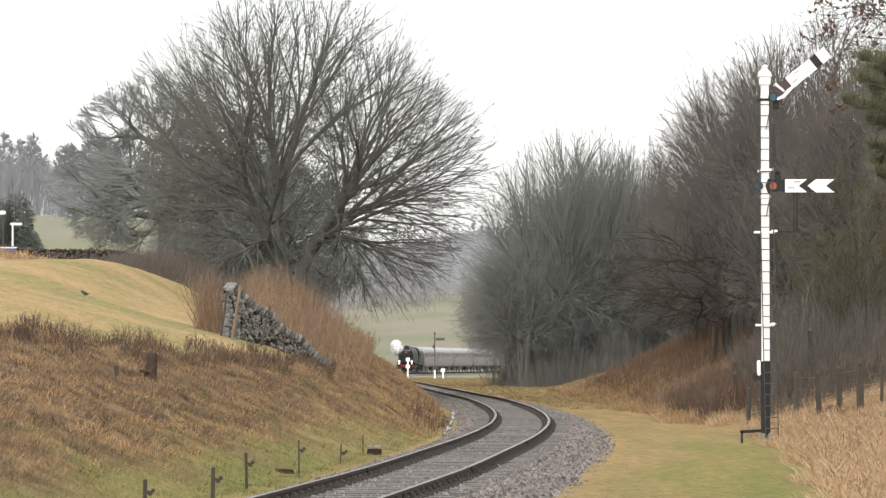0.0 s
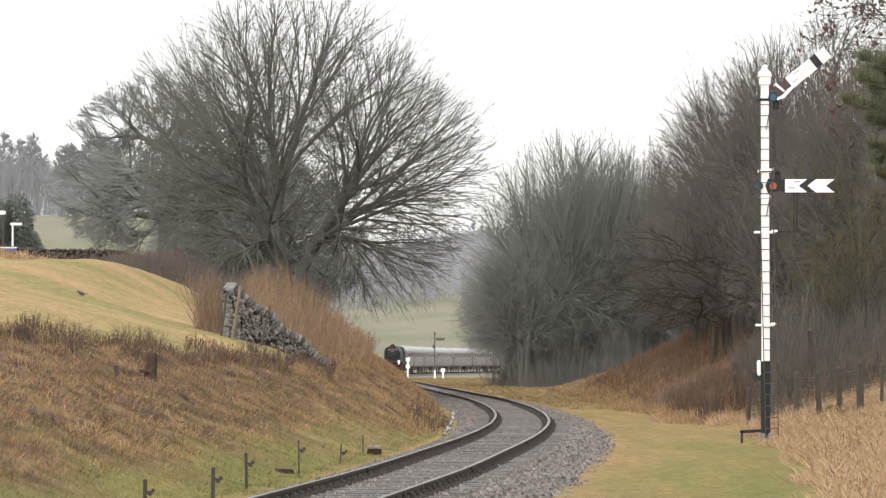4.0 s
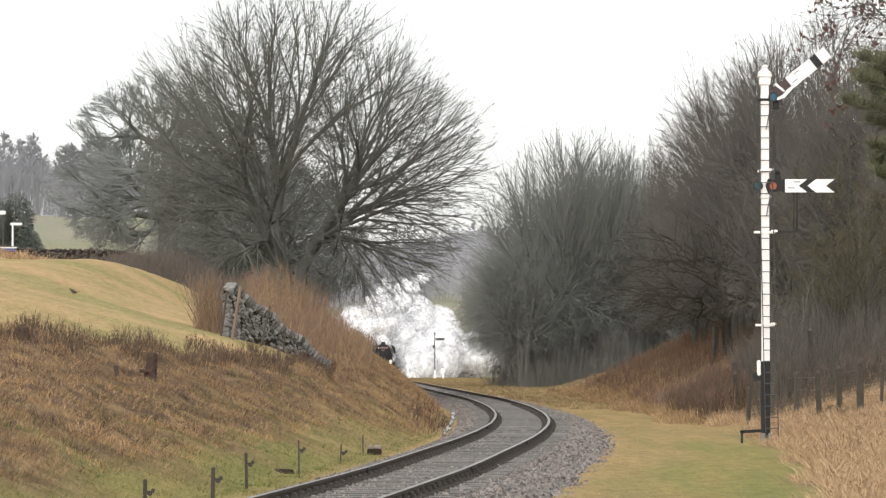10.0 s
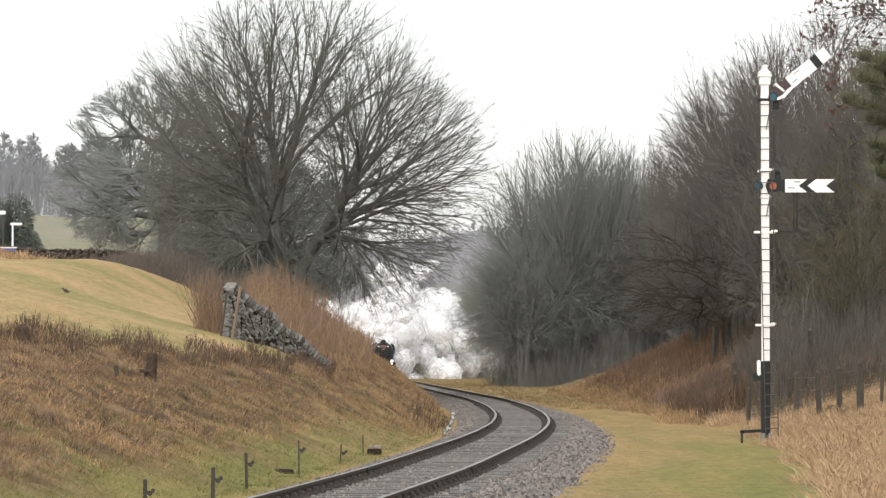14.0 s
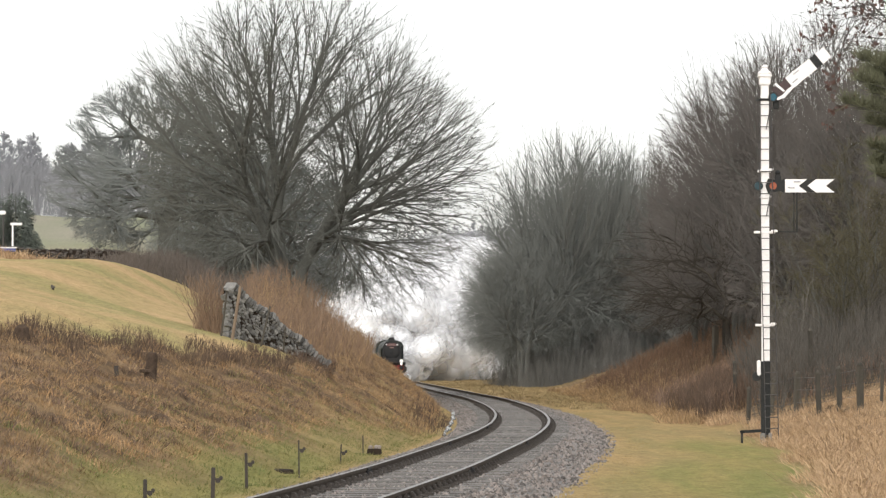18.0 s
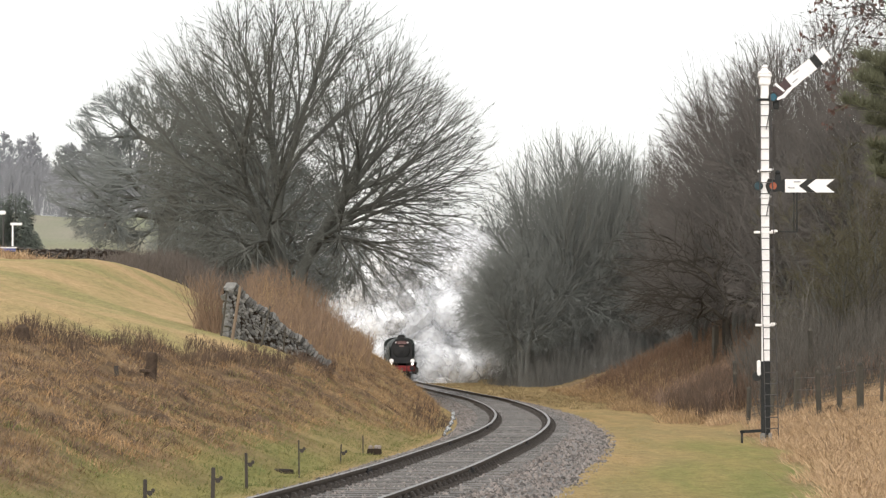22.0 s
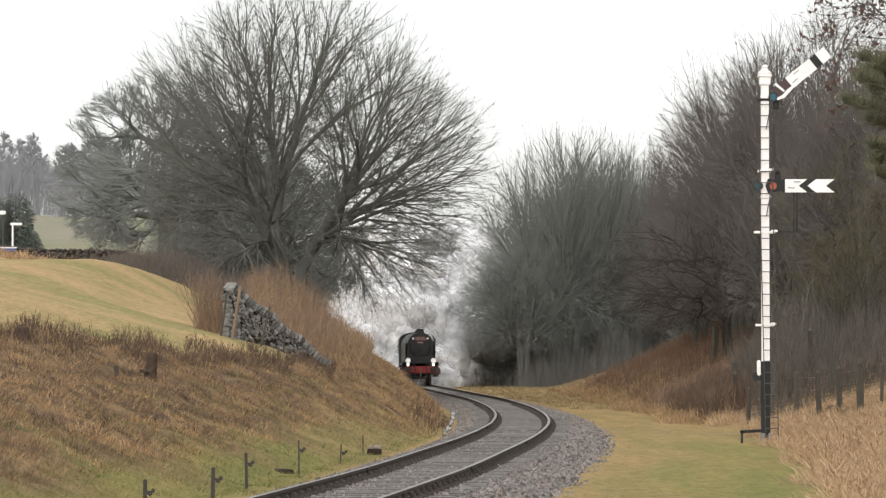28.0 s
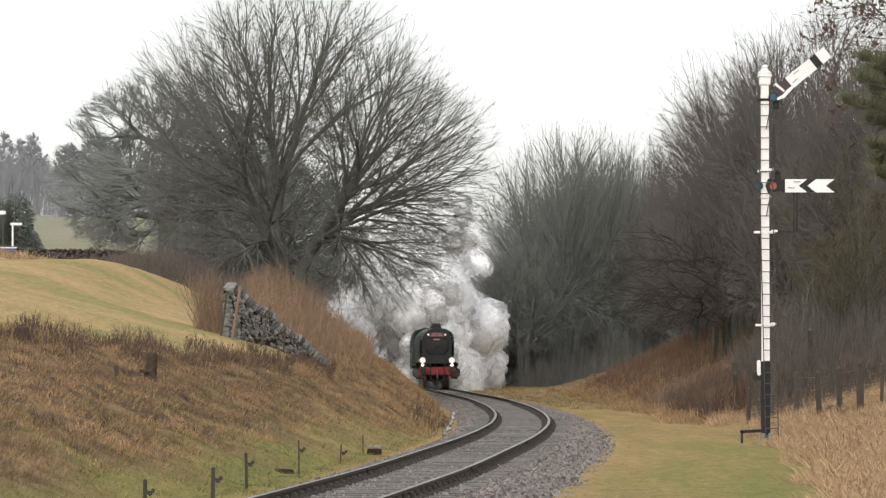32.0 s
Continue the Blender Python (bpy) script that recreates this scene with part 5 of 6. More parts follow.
ny = np.linspace(98, 153, 90)
mid = np.interp(ny, [98, 108, 120, 135, 153], [0.0, 0.14, 0.27, 0.38, 0.42]) + 0.03 * np.sin(ny * 0.9) + 0.02 * np.sin(ny * 2.3)
half = 0.05 + 0.035 * np.sin(ny * 0.6) + 0.02 * np.sin(ny * 1.7 + 1)
half = np.maximum(half, 0.015) * np.interp(ny, [98, 101, 149, 153], [0.3, 0.9, 1.1, 0.4])
bed = np.maximum(ground_z(mid, ny), -0.37) + 0.03
runs = [np.stack([mid + o * half, ny, bed + h], -1) for o, h in ((-1.0, -0.04), (-0.6, 0.02), (0.5, 0.025), (1.0, -0.04))]
v = np.stack(runs, 1)
i = np.arange(v.shape[0] * 4).reshape(-1, 4)
f = np.concatenate([np.stack([i[:-1, k], i[:-1, k + 1], i[1:, k + 1], i[1:, k]], -1) for k in range(3)])
mesh_part("water_run", quick_mesh("water_run", v.reshape(-1, 3), f, True), PIPE_WHITE, drain)


# ---- fence in the long grass beyond the signal ----
def fence_post(x, y, h, r):
    z = float(ground_z(x, y))
    t = thing("fence_post", "weathered grey square fence post in long grass", "post", pose(x, y, z, dice.uniform(-2, 2), dice.uniform(-3, 3), dice.uniform(0, 40)), group="fence posts")
    bm = bmesh.new()
    box(bm, -r, r, -r, r, -0.3, h, r * 0.25)
    part("shaft", bm, WOOD_POST, t)
    bm = bmesh.new()
    lathe(bm, [(r * 1.25, h - 0.01), (r * 0.7, h + 0.05), (r * 0.2, h + 0.07)], sides=8)
    part("post_top", bm, WOOD_POST, t)
    return z + h


heads = []
for x, y, h, r in ((8.55, 104.5, 1.25, 0.05), (9.13, 103.8, 1.35, 0.05), (9.75, 103.0, 1.35, 0.06), (10.06, 99.8, 1.45, 0.06), (10.5, 98.8, 1.4, 0.06), (10.85, 97.0, 1.5, 0.075), (11.3, 96.2, 1.4, 0.04), (11.75, 95.2, 1.5, 0.03), (12.3, 94.0, 1.5, 0.05)):
    heads.append((x, y, fence_post(x, y, h - 0.28, r)))
fence_wire = thing("fence_wire", "thin wire strands between the fence posts", "wire")
for drop in (0.12, 0.45, 0.8):
    for p, q in zip(heads, heads[1:]):
        bm = bmesh.new()
        rod(bm, (p[0], p[1], p[2] - drop), (q[0], q[1], q[2] - drop), 0.005, sides=4)
        part("strand", bm, DARK_IRON, fence_wire)
for x, y, h, r in ((11.05, 112.0, 1.75, 0.06), (8.9, 113.5, 1.1, 0.05), (9.5, 121.0, 1.2, 0.07), (12.1, 166.0, 1.6, 0.12), (12.6, 167.0, 1.7, 0.10)):
    fence_post(x, y, h, r)


# ---- beyond the pasture ----
def pasture_wall():
    w = thing("pasture_wall", "long low dark dry-stone wall at the top of the pasture", "wall", kind="structure")
    r = np.random.RandomState(3)
    n = 5000
    x = r.uniform(-34, -8.5, n)
    y = 192 + 0.25 * (x + 20) + r.uniform(-0.2, 0.2, n)
    top = np.minimum(7.45 + 0.02 * (-x - 22) + 0.06 * np.sin(x * 1.3) - ground_z(x, y), 1.6)
    z = ground_z(x, y) + r.uniform(0, 1, n) * top
    v, f = tubes(np.stack([x - 0.07, y, z], -1), np.stack([x + 0.08, y, z + r.uniform(-0.03, 0.03, n)], -1), r.uniform(0.04, 0.08, n), r.uniform(0.03, 0.07, n), 5)
    tagged(mesh_part("stones", quick_mesh("stones", v, f), STONE_DARK, w), kind="stuff")
    n = 90
    x = np.linspace(-34, -8.5, n)
    y = 192 + 0.25 * (x + 20)
    z = ground_z(x, y)
    top = np.minimum(7.4 + 0.02 * (-x - 22), z + 1.55)
    v = np.concatenate([np.stack([x, y + o, q], -1) for o, q in ((-0.15, z - 0.3), (-0.12, top), (0.12, top), (0.15, z - 0.3))])
    i = np.arange(n - 1)
    f = np.concatenate([np.stack([i + a * n, i + 1 + a * n, i + 1 + (a + 1) * n, i + (a + 1) * n], -1) for a in range(3)])
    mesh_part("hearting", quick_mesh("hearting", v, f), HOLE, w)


pasture_wall()


def station_sign():
    s = thing("lamp_post", "white lamp post with a cross arm beyond the wall", "lamp post", pose(-22.4, 194, float(ground_z(-22.4, 194))))
    z1 = 8.75 - float(ground_z(-22.4, 194))
    bm = bmesh.new()
    rod(bm, (0, 0, 0), (0, 0, z1), 0.06, 0.045, 10)
    part("post", bm, WHITE_PAINT, s)
    bm = bmesh.new()
    box(bm, -0.12, 0.5, -0.06, 0.06, z1 - 0.05, z1 + 0.08, 0.02)
    part("lamp_arm", bm, WHITE_PAINT, s)
    b = thing("name_board", "blue board with a white top edge by the wall", "sign", pose(-22.3, 191.0, 0))
    z = 7.25
    bm = bmesh.new()
    box(bm, -0.32, 0.4, -0.04, 0.04, z, z + 0.16, 0.01)
    part("board", bm, SIGN_BLUE, b)
    bm = bmesh.new()
    box(bm, -0.4, 0.48, -0.05, 0.05, z + 0.16, z + 0.22, 0.02)
    part("top_rail", bm, WHITE_PAINT, b)
    for x in (-0.4, 0.4):
        bm = bmesh.new()
        box(bm, x - 0.04, x + 0.04, 0.045, 0.11, float(ground_z(-22.3 + x, 191)) - 0.2, z + 0.2)
        part("leg", bm, WOOD_POST, b)
    s2 = thing("lamp_post", "white lamp head on a dark post", "lamp post", pose(-23.0, 195, float(ground_z(-23.0, 195))))
    z2 = 9.3 - float(ground_z(-23.0, 195))
    bm = bmesh.new()
    rod(bm, (0, 0, 0), (0, 0, z2), 0.05, 0.04, 8)
    part("post", bm, DARK_IRON, s2)
    bm = bmesh.new()
    box(bm, -0.3, 0.12, -0.1, 0.1, z2, z2 + 0.2, 0.04)
    part("lamp_head", bm, WHITE_PAINT, s2)


station_sign()


# ---- conifer, far woods, shrubs ----
def conifer(height, width, seed, n=44000):
    """Needle sprays on drooping whorls, and the trunk."""
    r = np.random.RandomState(seed)
    h = 1 - np.sqrt(r.rand(n))
    h = h * 0.97
    a = r.uniform(0, 2 * math.pi, n)
    reach = width * np.sqrt(1 - h * h) * (0.3 + 0.75 * r.rand(n)**0.7) * (0.85 + 0.2 * np.sin(h * 23 + 3 * a))
    base = np.stack([reach * np.cos(a), reach * np.sin(a), h * height], -1)
    out = np.stack([np.cos(a), np.sin(a), -0.25 - 0.3 * r.rand(n)], -1) * (0.14 + 0.18 * r.rand(n))[:, None] * width / 3.6
    v, f = tubes(base - out * 0.4, base + out, np.full(n, 0.035 * width / 3), np.full(n, 0.012), 3)
    return v, f


def conifer_thing(label, place, height, width, seed, material):
    t = thing("conifer", label, "tree", place)
    bm = bmesh.new()
    rod(bm, (0, 0, -0.3), (0, 0, height * 0.97), height * 0.022, 0.02, 9)
    part("trunk", bm, BARK, t)
    tagged(mesh_part("crown", quick_mesh("crown", *conifer(height, width, seed)), material, t), kind="stuff")
    return t


for x, y, top, w in ((-34.4, 300, 15.6, 2.6), (-37.4, 304, 16.0, 3.4)):
    z = float(ground_z(x, y))
    conifer_thing("dark green conifer beyond the pasture wall", pose(x, y, z), top - z, w, int(-x), NEEDLE)

# aerial haze put into the twig colours, paler for the farther hillside
TWIG_HAZE = mat("hazed_woodland_twigs", (0.24, 0.243, 0.26), 0.95, (0.275, 0.275, 0.29), 0.05, 0.5, 0.0)
TWIG_HAZE_FAR = mat("hazed_hillside_twigs", (0.31, 0.31, 0.335), 0.95, (0.35, 0.35, 0.37), 0.05, 0.5, 0.0)
rows = grow(51, 11.5, 1, 3, counts=(14, 8, 6), radius=0.25, lift=0.05, twist=0.16, shorten=0.55, start=0.06, least=0.034, steps=(8, 5, 3, 1))
far_tree = tree("tree", "haze-coloured bare tree of the far hillside wood", rows, pose(-70, 620, 0), TWIG_HAZE, TWIG_HAZE, group="far woodland trees")
spots = []
for k in range(44):
    spots.append((-86 + 1.05 * k + dice.uniform(-0.8, 0.8), 636 + dice.uniform(-20, 40)))
for k in range(70):
    spots.append((-75 + 1.7 * k + dice.uniform(-1.5, 1.5), dice.choice((1000, 1070, 1150)) + dice.uniform(-25, 25)))
for k, (x, y) in enumerate(spots):
    m = pose(x, y, float(ground_z(x, y)) - 0.2, 0, 0, dice.uniform(0, 360)) @ Matrix.Scale(dice.uniform(1.1, 1.3) if y < 700 else dice.uniform(0.75, 1.05), 4)
    if k:
        copy_thing(far_tree, m)
    else:
        far_tree.matrix_basis = m


def stems(points, height, radius, lean, seed, forks=2):
    """Thin upright stems from many feet, each with a few side shoots."""
    r = np.random.RandomState(seed)
    n = len(points)
    h = height * r.uniform(0.3, 1.15, n)
    d1 = np.stack([r.normal(lean[0], 0.24, n), r.normal(lean[1], 0.24, n), np.ones(n)], -1)
    d2 = d1 + np.stack([r.normal(0, 0.22, n), r.normal(0, 0.22, n), np.zeros(n)], -1)
    a = points
    b = a + d1 * (h * 0.5)[:, None]
    c = b + d2 * (h * 0.5)[:, None]
    rad = radius * r.uniform(0.7, 1.3, n)
    out = [tubes(a, b, rad, rad * 0.75, 3), tubes(b, c, rad * 0.75, rad * 0.3, 3)]
    for _ in range(forks):
        f = r.uniform(0.1, 0.95, n)[:, None]
        s = b * (1 - f) + c * f
        e = s + np.stack([r.normal(0, 0.33, n), r.normal(0, 0.33, n), r.uniform(0.5, 1.0, n)], -1) * (h * 0.32)[:, None]
        out.append(tubes(s, e, rad * 0.5, rad * 0.25, 3))
    return merged(out)


def feet(n, seed, x0, x1, y0, y1, keep=None):
    r = np.random.RandomState(seed)
    x, y = r.uniform(x0, x1, n), r.uniform(y0, y1, n)
    if keep is not None:
        k = keep(x, y)
        x, y = x[k], y[k]
    return np.stack([x, y, ground_z(x, y) - 0.05], -1)


def clumps(x, y, size, seed):
    return np.sin(x * size + seed) * np.sin(y * size * 0.7 + 2 * seed) + 0.5 * np.sin(x * size * 2.3 - y * size * 1.1 + seed)


def stuff(name, label, category, vf, material):
    return tagged(mesh_part(name, quick_mesh(name, *vf), material), label, category, kind="stuff")


# the low growth of the far hillside wood
p = feet(9000, 17, -60, 30, 965, 1190)
stuff("far_woodland", "blue-grey haze-coloured underwood of the far hillside", "woodland", stems(p, 8.0, 0.035, (0, 0), 18, 12), TWIG_HAZE_FAR)
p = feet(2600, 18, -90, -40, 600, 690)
stuff("far_woodland", "grey haze-coloured underwood above the far field", "woodland", stems(p, 8.0, 0.026, (0, 0), 19, 13), TWIG_HAZE)
# russet thicket behind and beside the stone wall
p = feet(3600, 1, -9.2, -2.2, 104, 160, lambda x, y: (track_x(y) - x > 5.2) & (clumps(x, y, 0.8, 1) > -0.75) & (x < -3.0 - 0.02 * (y - 104)) & (x > -6.5 - 0.033 * (y - 104)))
stuff("thicket", "russet leafless stems massed on the bank", "shrubs", stems(p, 1.05, 0.009, (0.03, 0), 2, 4), STEM_RED)
p = feet(2600, 33, -5.2, -2.2, 118, 158, lambda x, y: (x < -2.3 - 0.0195 * (y - 118)) & (track_x(y) - x > 3.6) & (clumps(x, y, 1.3, 4) > -0.8))
stuff("thicket", "tall russet grass and stems along the brow of the bank", "shrubs", stems(p, 0.75, 0.008, (0.05, 0), 34, 3), STEM_RED)
p = feet(2200, 35, -8.4, -2.2, 106, 156, lambda x, y: (x < -2.4 - 0.0195 * (y - 118)) & (track_x(y) - x > 3.6) & (x > -6.0 - 0.033 * (y - 104)) & (clumps(x, y, 1.0, 6) > 0.0))
stuff("thicket", "bleached tan grass stalks among the russet stems", "grass", stems(p, 0.8, 0.007, (0.08, 0), 36, 3), GRASS_TAN)
p = feet(280, 3, -6.75, -5.9, 100.5, 104.0)
stuff("thicket", "russet upright stems beside the wall end", "shrubs", stems(p, 1.35, 0.009, (-0.06, 0), 4, 3), STEM_RED)
# brambles along the lip of the cutting
def lip(x, y):
    return np.abs(track_x(y) - x - lip_offset(y) + 0.25 + 0.3 * np.sin(y * 0.9)) < 0.55


p = feet(30000, 5, -11.5, -3.0, 58, 104, lip)
stuff("brambles", "dark purple-brown brambles along the top of the bank", "shrubs", stems(p, 0.30, 0.006, (0.1, -0.1), 6, 3), HOLLOW)
p = feet(5200, 15, -15.5, -7.6, 160, 190)
stuff("scrub", "dark leafless scrub below the pasture wall", "shrubs", stems(p, 1.15, 0.012, (0, 0), 16, 4), SCRUB)
# bracken and scrub on the far side
p = feet(12000, 7, 8.4, 19, 112, 235, lambda x, y: (clumps(x, y, 0.5, 3) > -0.5) & (x < 8.6 + 0.085 * (y - 100)))
stuff("bracken", "rust-brown dead bracken on the wooded bank", "shrubs", stems(p, 0.75, 0.012, (0, 0), 8, 3), BRACKEN)
p = feet(7000, 9, 8.2, 14, 108, 150, lambda x, y: clumps(x, y, 0.7, 5) > 0.05)
stuff("brambles", "dark bramble tangle below the wood", "shrubs", stems(p, 0.7, 0.010, (0, 0), 10, 3), STEM_DARK)
p = feet(2600, 47, 7.9, 11.2, 112, 132, lambda x, y: clumps(x, y, 1.1, 8) > -0.4)
stuff("bracken", "heaped dark brown dead bracken behind the signal", "shrubs", stems(p, 0.85, 0.010, (-0.1, -0.1), 48, 4), HOLLOW)
p = feet(3600, 51, 9.0, 17.5, 105, 132, lambda x, y: (x > 8.6 + 0.05 * (y - 100)) & (x / y < 0.13))
stuff("undergrowth", "dark tangled undergrowth behind the fence", "shrubs", stems(p, 1.5, 0.009, (0, 0), 52, 5), TWIG_DARK)
p = feet(7000, 11, 10.2, 27, 112, 205, lambda x, y: x > 9.2 + 0.075 * (y - 100))
stuff("undergrowth", "grey-brown leafless undergrowth of the wood", "shrubs", stems(p, 2.0, 0.010, (0, 0), 12, 6), TWIG_DARK)
TWIG_UNDER = mat("grey_saplings", (0.085, 0.083, 0.075), 0.9, (0.11, 0.105, 0.095), 0.3, 8, 0.0, island=0.2, spec=0.2)
p = feet(6500, 13, 3.4, 25, 276, 330, lambda x, y: (x > track_x(y) + 7.0 + 0.8 * np.sin(y)) & (clumps(x, y, 0.6, 6) > -0.6))
tall = 0.5 + 1.7 * smooth(-0.6, 1.1, clumps(p[:, 0], p[:, 1], 0.6, 6))
stuff("undergrowth", "grey leafless saplings under the clump of trees", "shrubs", stems(p, tall, 0.012, (-0.05, 0), 14, 7), TWIG_UNDER)
p = feet(3000, 57, 6.0, 15, 281, 300, lambda x, y: x > track_x(y) + 9.0)
stuff("undergrowth", "brown-grey saplings among the trunks of the clump", "shrubs", stems(p, 0.8 + 2.6 * smooth(-0.8, 1.2, clumps(p[:, 0], p[:, 1], 0.9, 3)), 0.010, (0, 0), 58, 7), TWIG_UNDER)
# stem colour lightened to offset the deep shade behind the clump
TWIG_BACK = mat("lightened_thicket_stems", (0.20, 0.205, 0.192), 0.9, (0.25, 0.25, 0.235), 0.3, 8, 0.0, island=0.2, spec=0.2)
p = feet(4200, 19, 5.5, 32, 312, 350)
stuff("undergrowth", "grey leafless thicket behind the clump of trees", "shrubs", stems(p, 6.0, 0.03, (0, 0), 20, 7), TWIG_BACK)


# ---- grass ----
def blades(feet_at, length, width, lean, seed, droop=0.5):
    """Bent tapering blades: three triangles each."""
    r = np.random.RandomState(seed)
    n = len(feet_at)
    h = np.asarray(length) * r.uniform(0.5, 1.25, n)
    a = r.uniform(0, 2 * math.pi, n)
    w = width * r.uniform(0.7, 1.3, n)
    side = np.stack([np.cos(a), np.sin(a) * 0.4, np.zeros(n)], -1) * w[:, None]
    bend = np.stack([lean[0] + r.normal(0, 0.35, n), lean[1] + r.normal(0, 0.35, n), np.ones(n)], -1)
    mid = feet_at + bend * (h * 0.55)[:, None]
    tip = mid + (bend * (1, 1, 0.2) * 1.5 + np.stack([r.normal(0, 0.3, n), r.normal(0, 0.3, n), r.uniform(-droop, 0.7, n)], -1)) * (h * 0.5)[:, None]
    v = np.stack([feet_at - side, feet_at + side, mid - side * 0.8, mid + side * 0.8, tip], 1).reshape(-1, 3)
    b = (np.arange(n) * 5)[:, None]
    f = np.concatenate([b + np.array([[0, 1, 3]]), b + np.array([[0, 3, 2]]), b + np.array([[2, 3, 4]])])
    return v, f


def tufted(n, per, seed, x0, x1, y0, y1, keep, spread=0.12, fan=1.2):
    """Feet gathered in tussocks, and the way each blade leans out of its tussock."""
    c = feet(n, seed, x0, x1, y0, y1, keep)
    r = np.random.RandomState(seed + 100)
    p = np.repeat(c, per, 0)
    off = r.normal(0, spread, (len(p), 2)) * np.repeat(r.uniform(0.5, 1.4, (len(c), 1)), per, 0)
    p[:, :2] += off
    p[:, 2] = ground_z(p[:, 0], p[:, 1]) - 0.02
    return p, off * fan / spread * 0.35, np.repeat(r.uniform(0.6, 1.35, len(c)), per)


def tussocks(made, length, width, lean, seed, droop=0.5):
    p, out, size = made
    v, f = blades(p, length * size, width, (lean[0] + out[:, 0], lean[1] + out[:, 1]), seed, droop)
    return v, f


def on_bank(lo, hi):
    def keep(x, y):
        e = track_x(y) - x
        return (e > lo) & (e < hi) & (e < lip_offset(y) + 0.2 * np.sin(y) + 2.5 * (y > 104)) & (np.abs(x / y + 0.02) < 0.125)
    return keep


def bank_from(x, y, low):
    """Off the green foot of the bank near the camera, but down to the ditch farther on."""
    return track_x(y) - x > np.interp(y, [60, 88, 96], [low, low, 2.6])


stuff("bank_grass", "dead tan tussock grass hanging down the cutting side", "grass", tussocks(tufted(17000, 16, 21, -12, 1.5, 44, 150, lambda x, y: on_bank(2.4, 12)(x, y) & bank_from(x, y, 3.9) & (clumps(x, y, 2.6, 5) > -0.8)), 0.14, 0.0045, (0.10, -0.10), 22), GRASS_TAN)
stuff("bank_grass", "bright orange-tan wisps on the cutting side", "grass", tussocks(tufted(9000, 16, 23, -12, 1.5, 44, 150, lambda x, y: on_bank(2.4, 12)(x, y) & bank_from(x, y, 4.0) & (clumps(x, y, 1.5, 9) > 0.3)), 0.17, 0.0042, (0.14, -0.12), 24), GRASS_ORANGE)
stuff("bank_grass", "dark russet dead stalks on the cutting side", "grass", tussocks(tufted(17000, 14, 25, -12, 0.5, 44, 140, lambda x, y: on_bank(2.6, 12)(x, y) & bank_from(x, y, 4.2) & (clumps(x, y, 2.9, 2) > 0.28 - 0.06 * (track_x(y) - x - 5))), 0.17, 0.0045, (0.08, -0.1), 26), STEM_DARK)
# shade of the hollows put into colour as patches of blackish blades
stuff("bank_grass", "blackish tangles standing in for shaded hollows of the bank", "shrubs", tussocks(tufted(7000, 22, 29, -12, 0.5, 44, 125, lambda x, y: on_bank(2.3, 12)(x, y) & bank_from(x, y, 4.4) & (clumps(x, y, 3.3, 6) > 0.58), 0.10), 0.17, 0.005, (0.05, -0.05), 30), HOLLOW)
stuff("bank_grass", "damp green grass at the foot of the cutting", "grass", tussocks(tufted(14000, 11, 27, -9, 1.5, 43, 100, lambda x, y: on_bank(2.3, 6.4)(x, y) & (clumps(x, y, 1.1, 4) > 0.42 * (track_x(y) - x) - 2.3)), 0.085, 0.0045, (0.1, -0.1), 28), BANK_GREEN)
p = feet(900, 49, -2.2, 0.6, 100, 122, lambda x, y: (track_x(y) - x > 2.2) & (track_x(y) - x < 3.3) & (clumps(x, y, 2.0, 3) > -0.2))
stuff("brambles", "dark brambles overhanging the ditch", "shrubs", stems(p, 0.34, 0.008, (0.25, -0.1), 50, 5), HOLLOW)
stuff("long_grass", "bleached knee-high grass round the fence", "grass", tussocks(tufted(9000, 15, 35, 4.4, 14.5, 45, 125, lambda x, y: (x > verge_edge(y)) & (x / y < 0.125) & ((y < 103) | (x < 8.6))), 0.25, 0.006, (-0.1, -0.1), 36), GRASS_PALE)
stuff("long_grass", "rusty dead stalks among the long grass", "grass", tussocks(tufted(2600, 12, 45, 4.6, 14.5, 45, 125, lambda x, y: (x > verge_edge(y) + 0.2) & (x / y < 0.125) & (clumps(x, y, 2.1, 3) > 0.35)), 0.25, 0.006, (-0.05, -0.05), 46), STEM_RED)
stuff("verge_grass", "ragged tan edge where mown verge meets ballast", "grass", tussocks(tufted(5200, 9, 33, -3, 8.0, 42, 170, lambda x, y: (np.abs(x - track_x(y) - 2.75 - 0.3 * np.sin(y * 0.31) - 0.2 * np.sin(y * 1.3)) < 0.35) & (x / y < 0.125), 0.10), 0.05, 0.006, (0, 0), 34), GRASS_MIX)
stuff("long_grass", "tan dead grass along the foot of the wooded bank", "grass", tussocks(tufted(5000, 14, 37, 4.0, 13, 112, 245, lambda x, y: (x > 7.2 + 0.4 * np.sin(y * 0.2)) & (x < 10.5)), 0.30, 0.010, (0, -0.1), 38), GRASS_TAN)
stuff("verge_grass", "straw-coloured grass beside the far track", "grass", tussocks(tufted(14000, 8, 43, -10, 12, 150, 450, lambda x, y: (np.abs(x - track_x(y)) > 2.6) & (x > track_x(y) - 4), 0.15), 0.13, 0.014, (0, 0), 44), GRASS_FAR)
stuff("pasture_tufts", "tall bleached grass along the pasture's upper edge", "grass", tussocks(tufted(500, 14, 41, -26, -9, 182, 190, None), 0.5, 0.02, (0.1, 0), 42), GRASS_PALE)


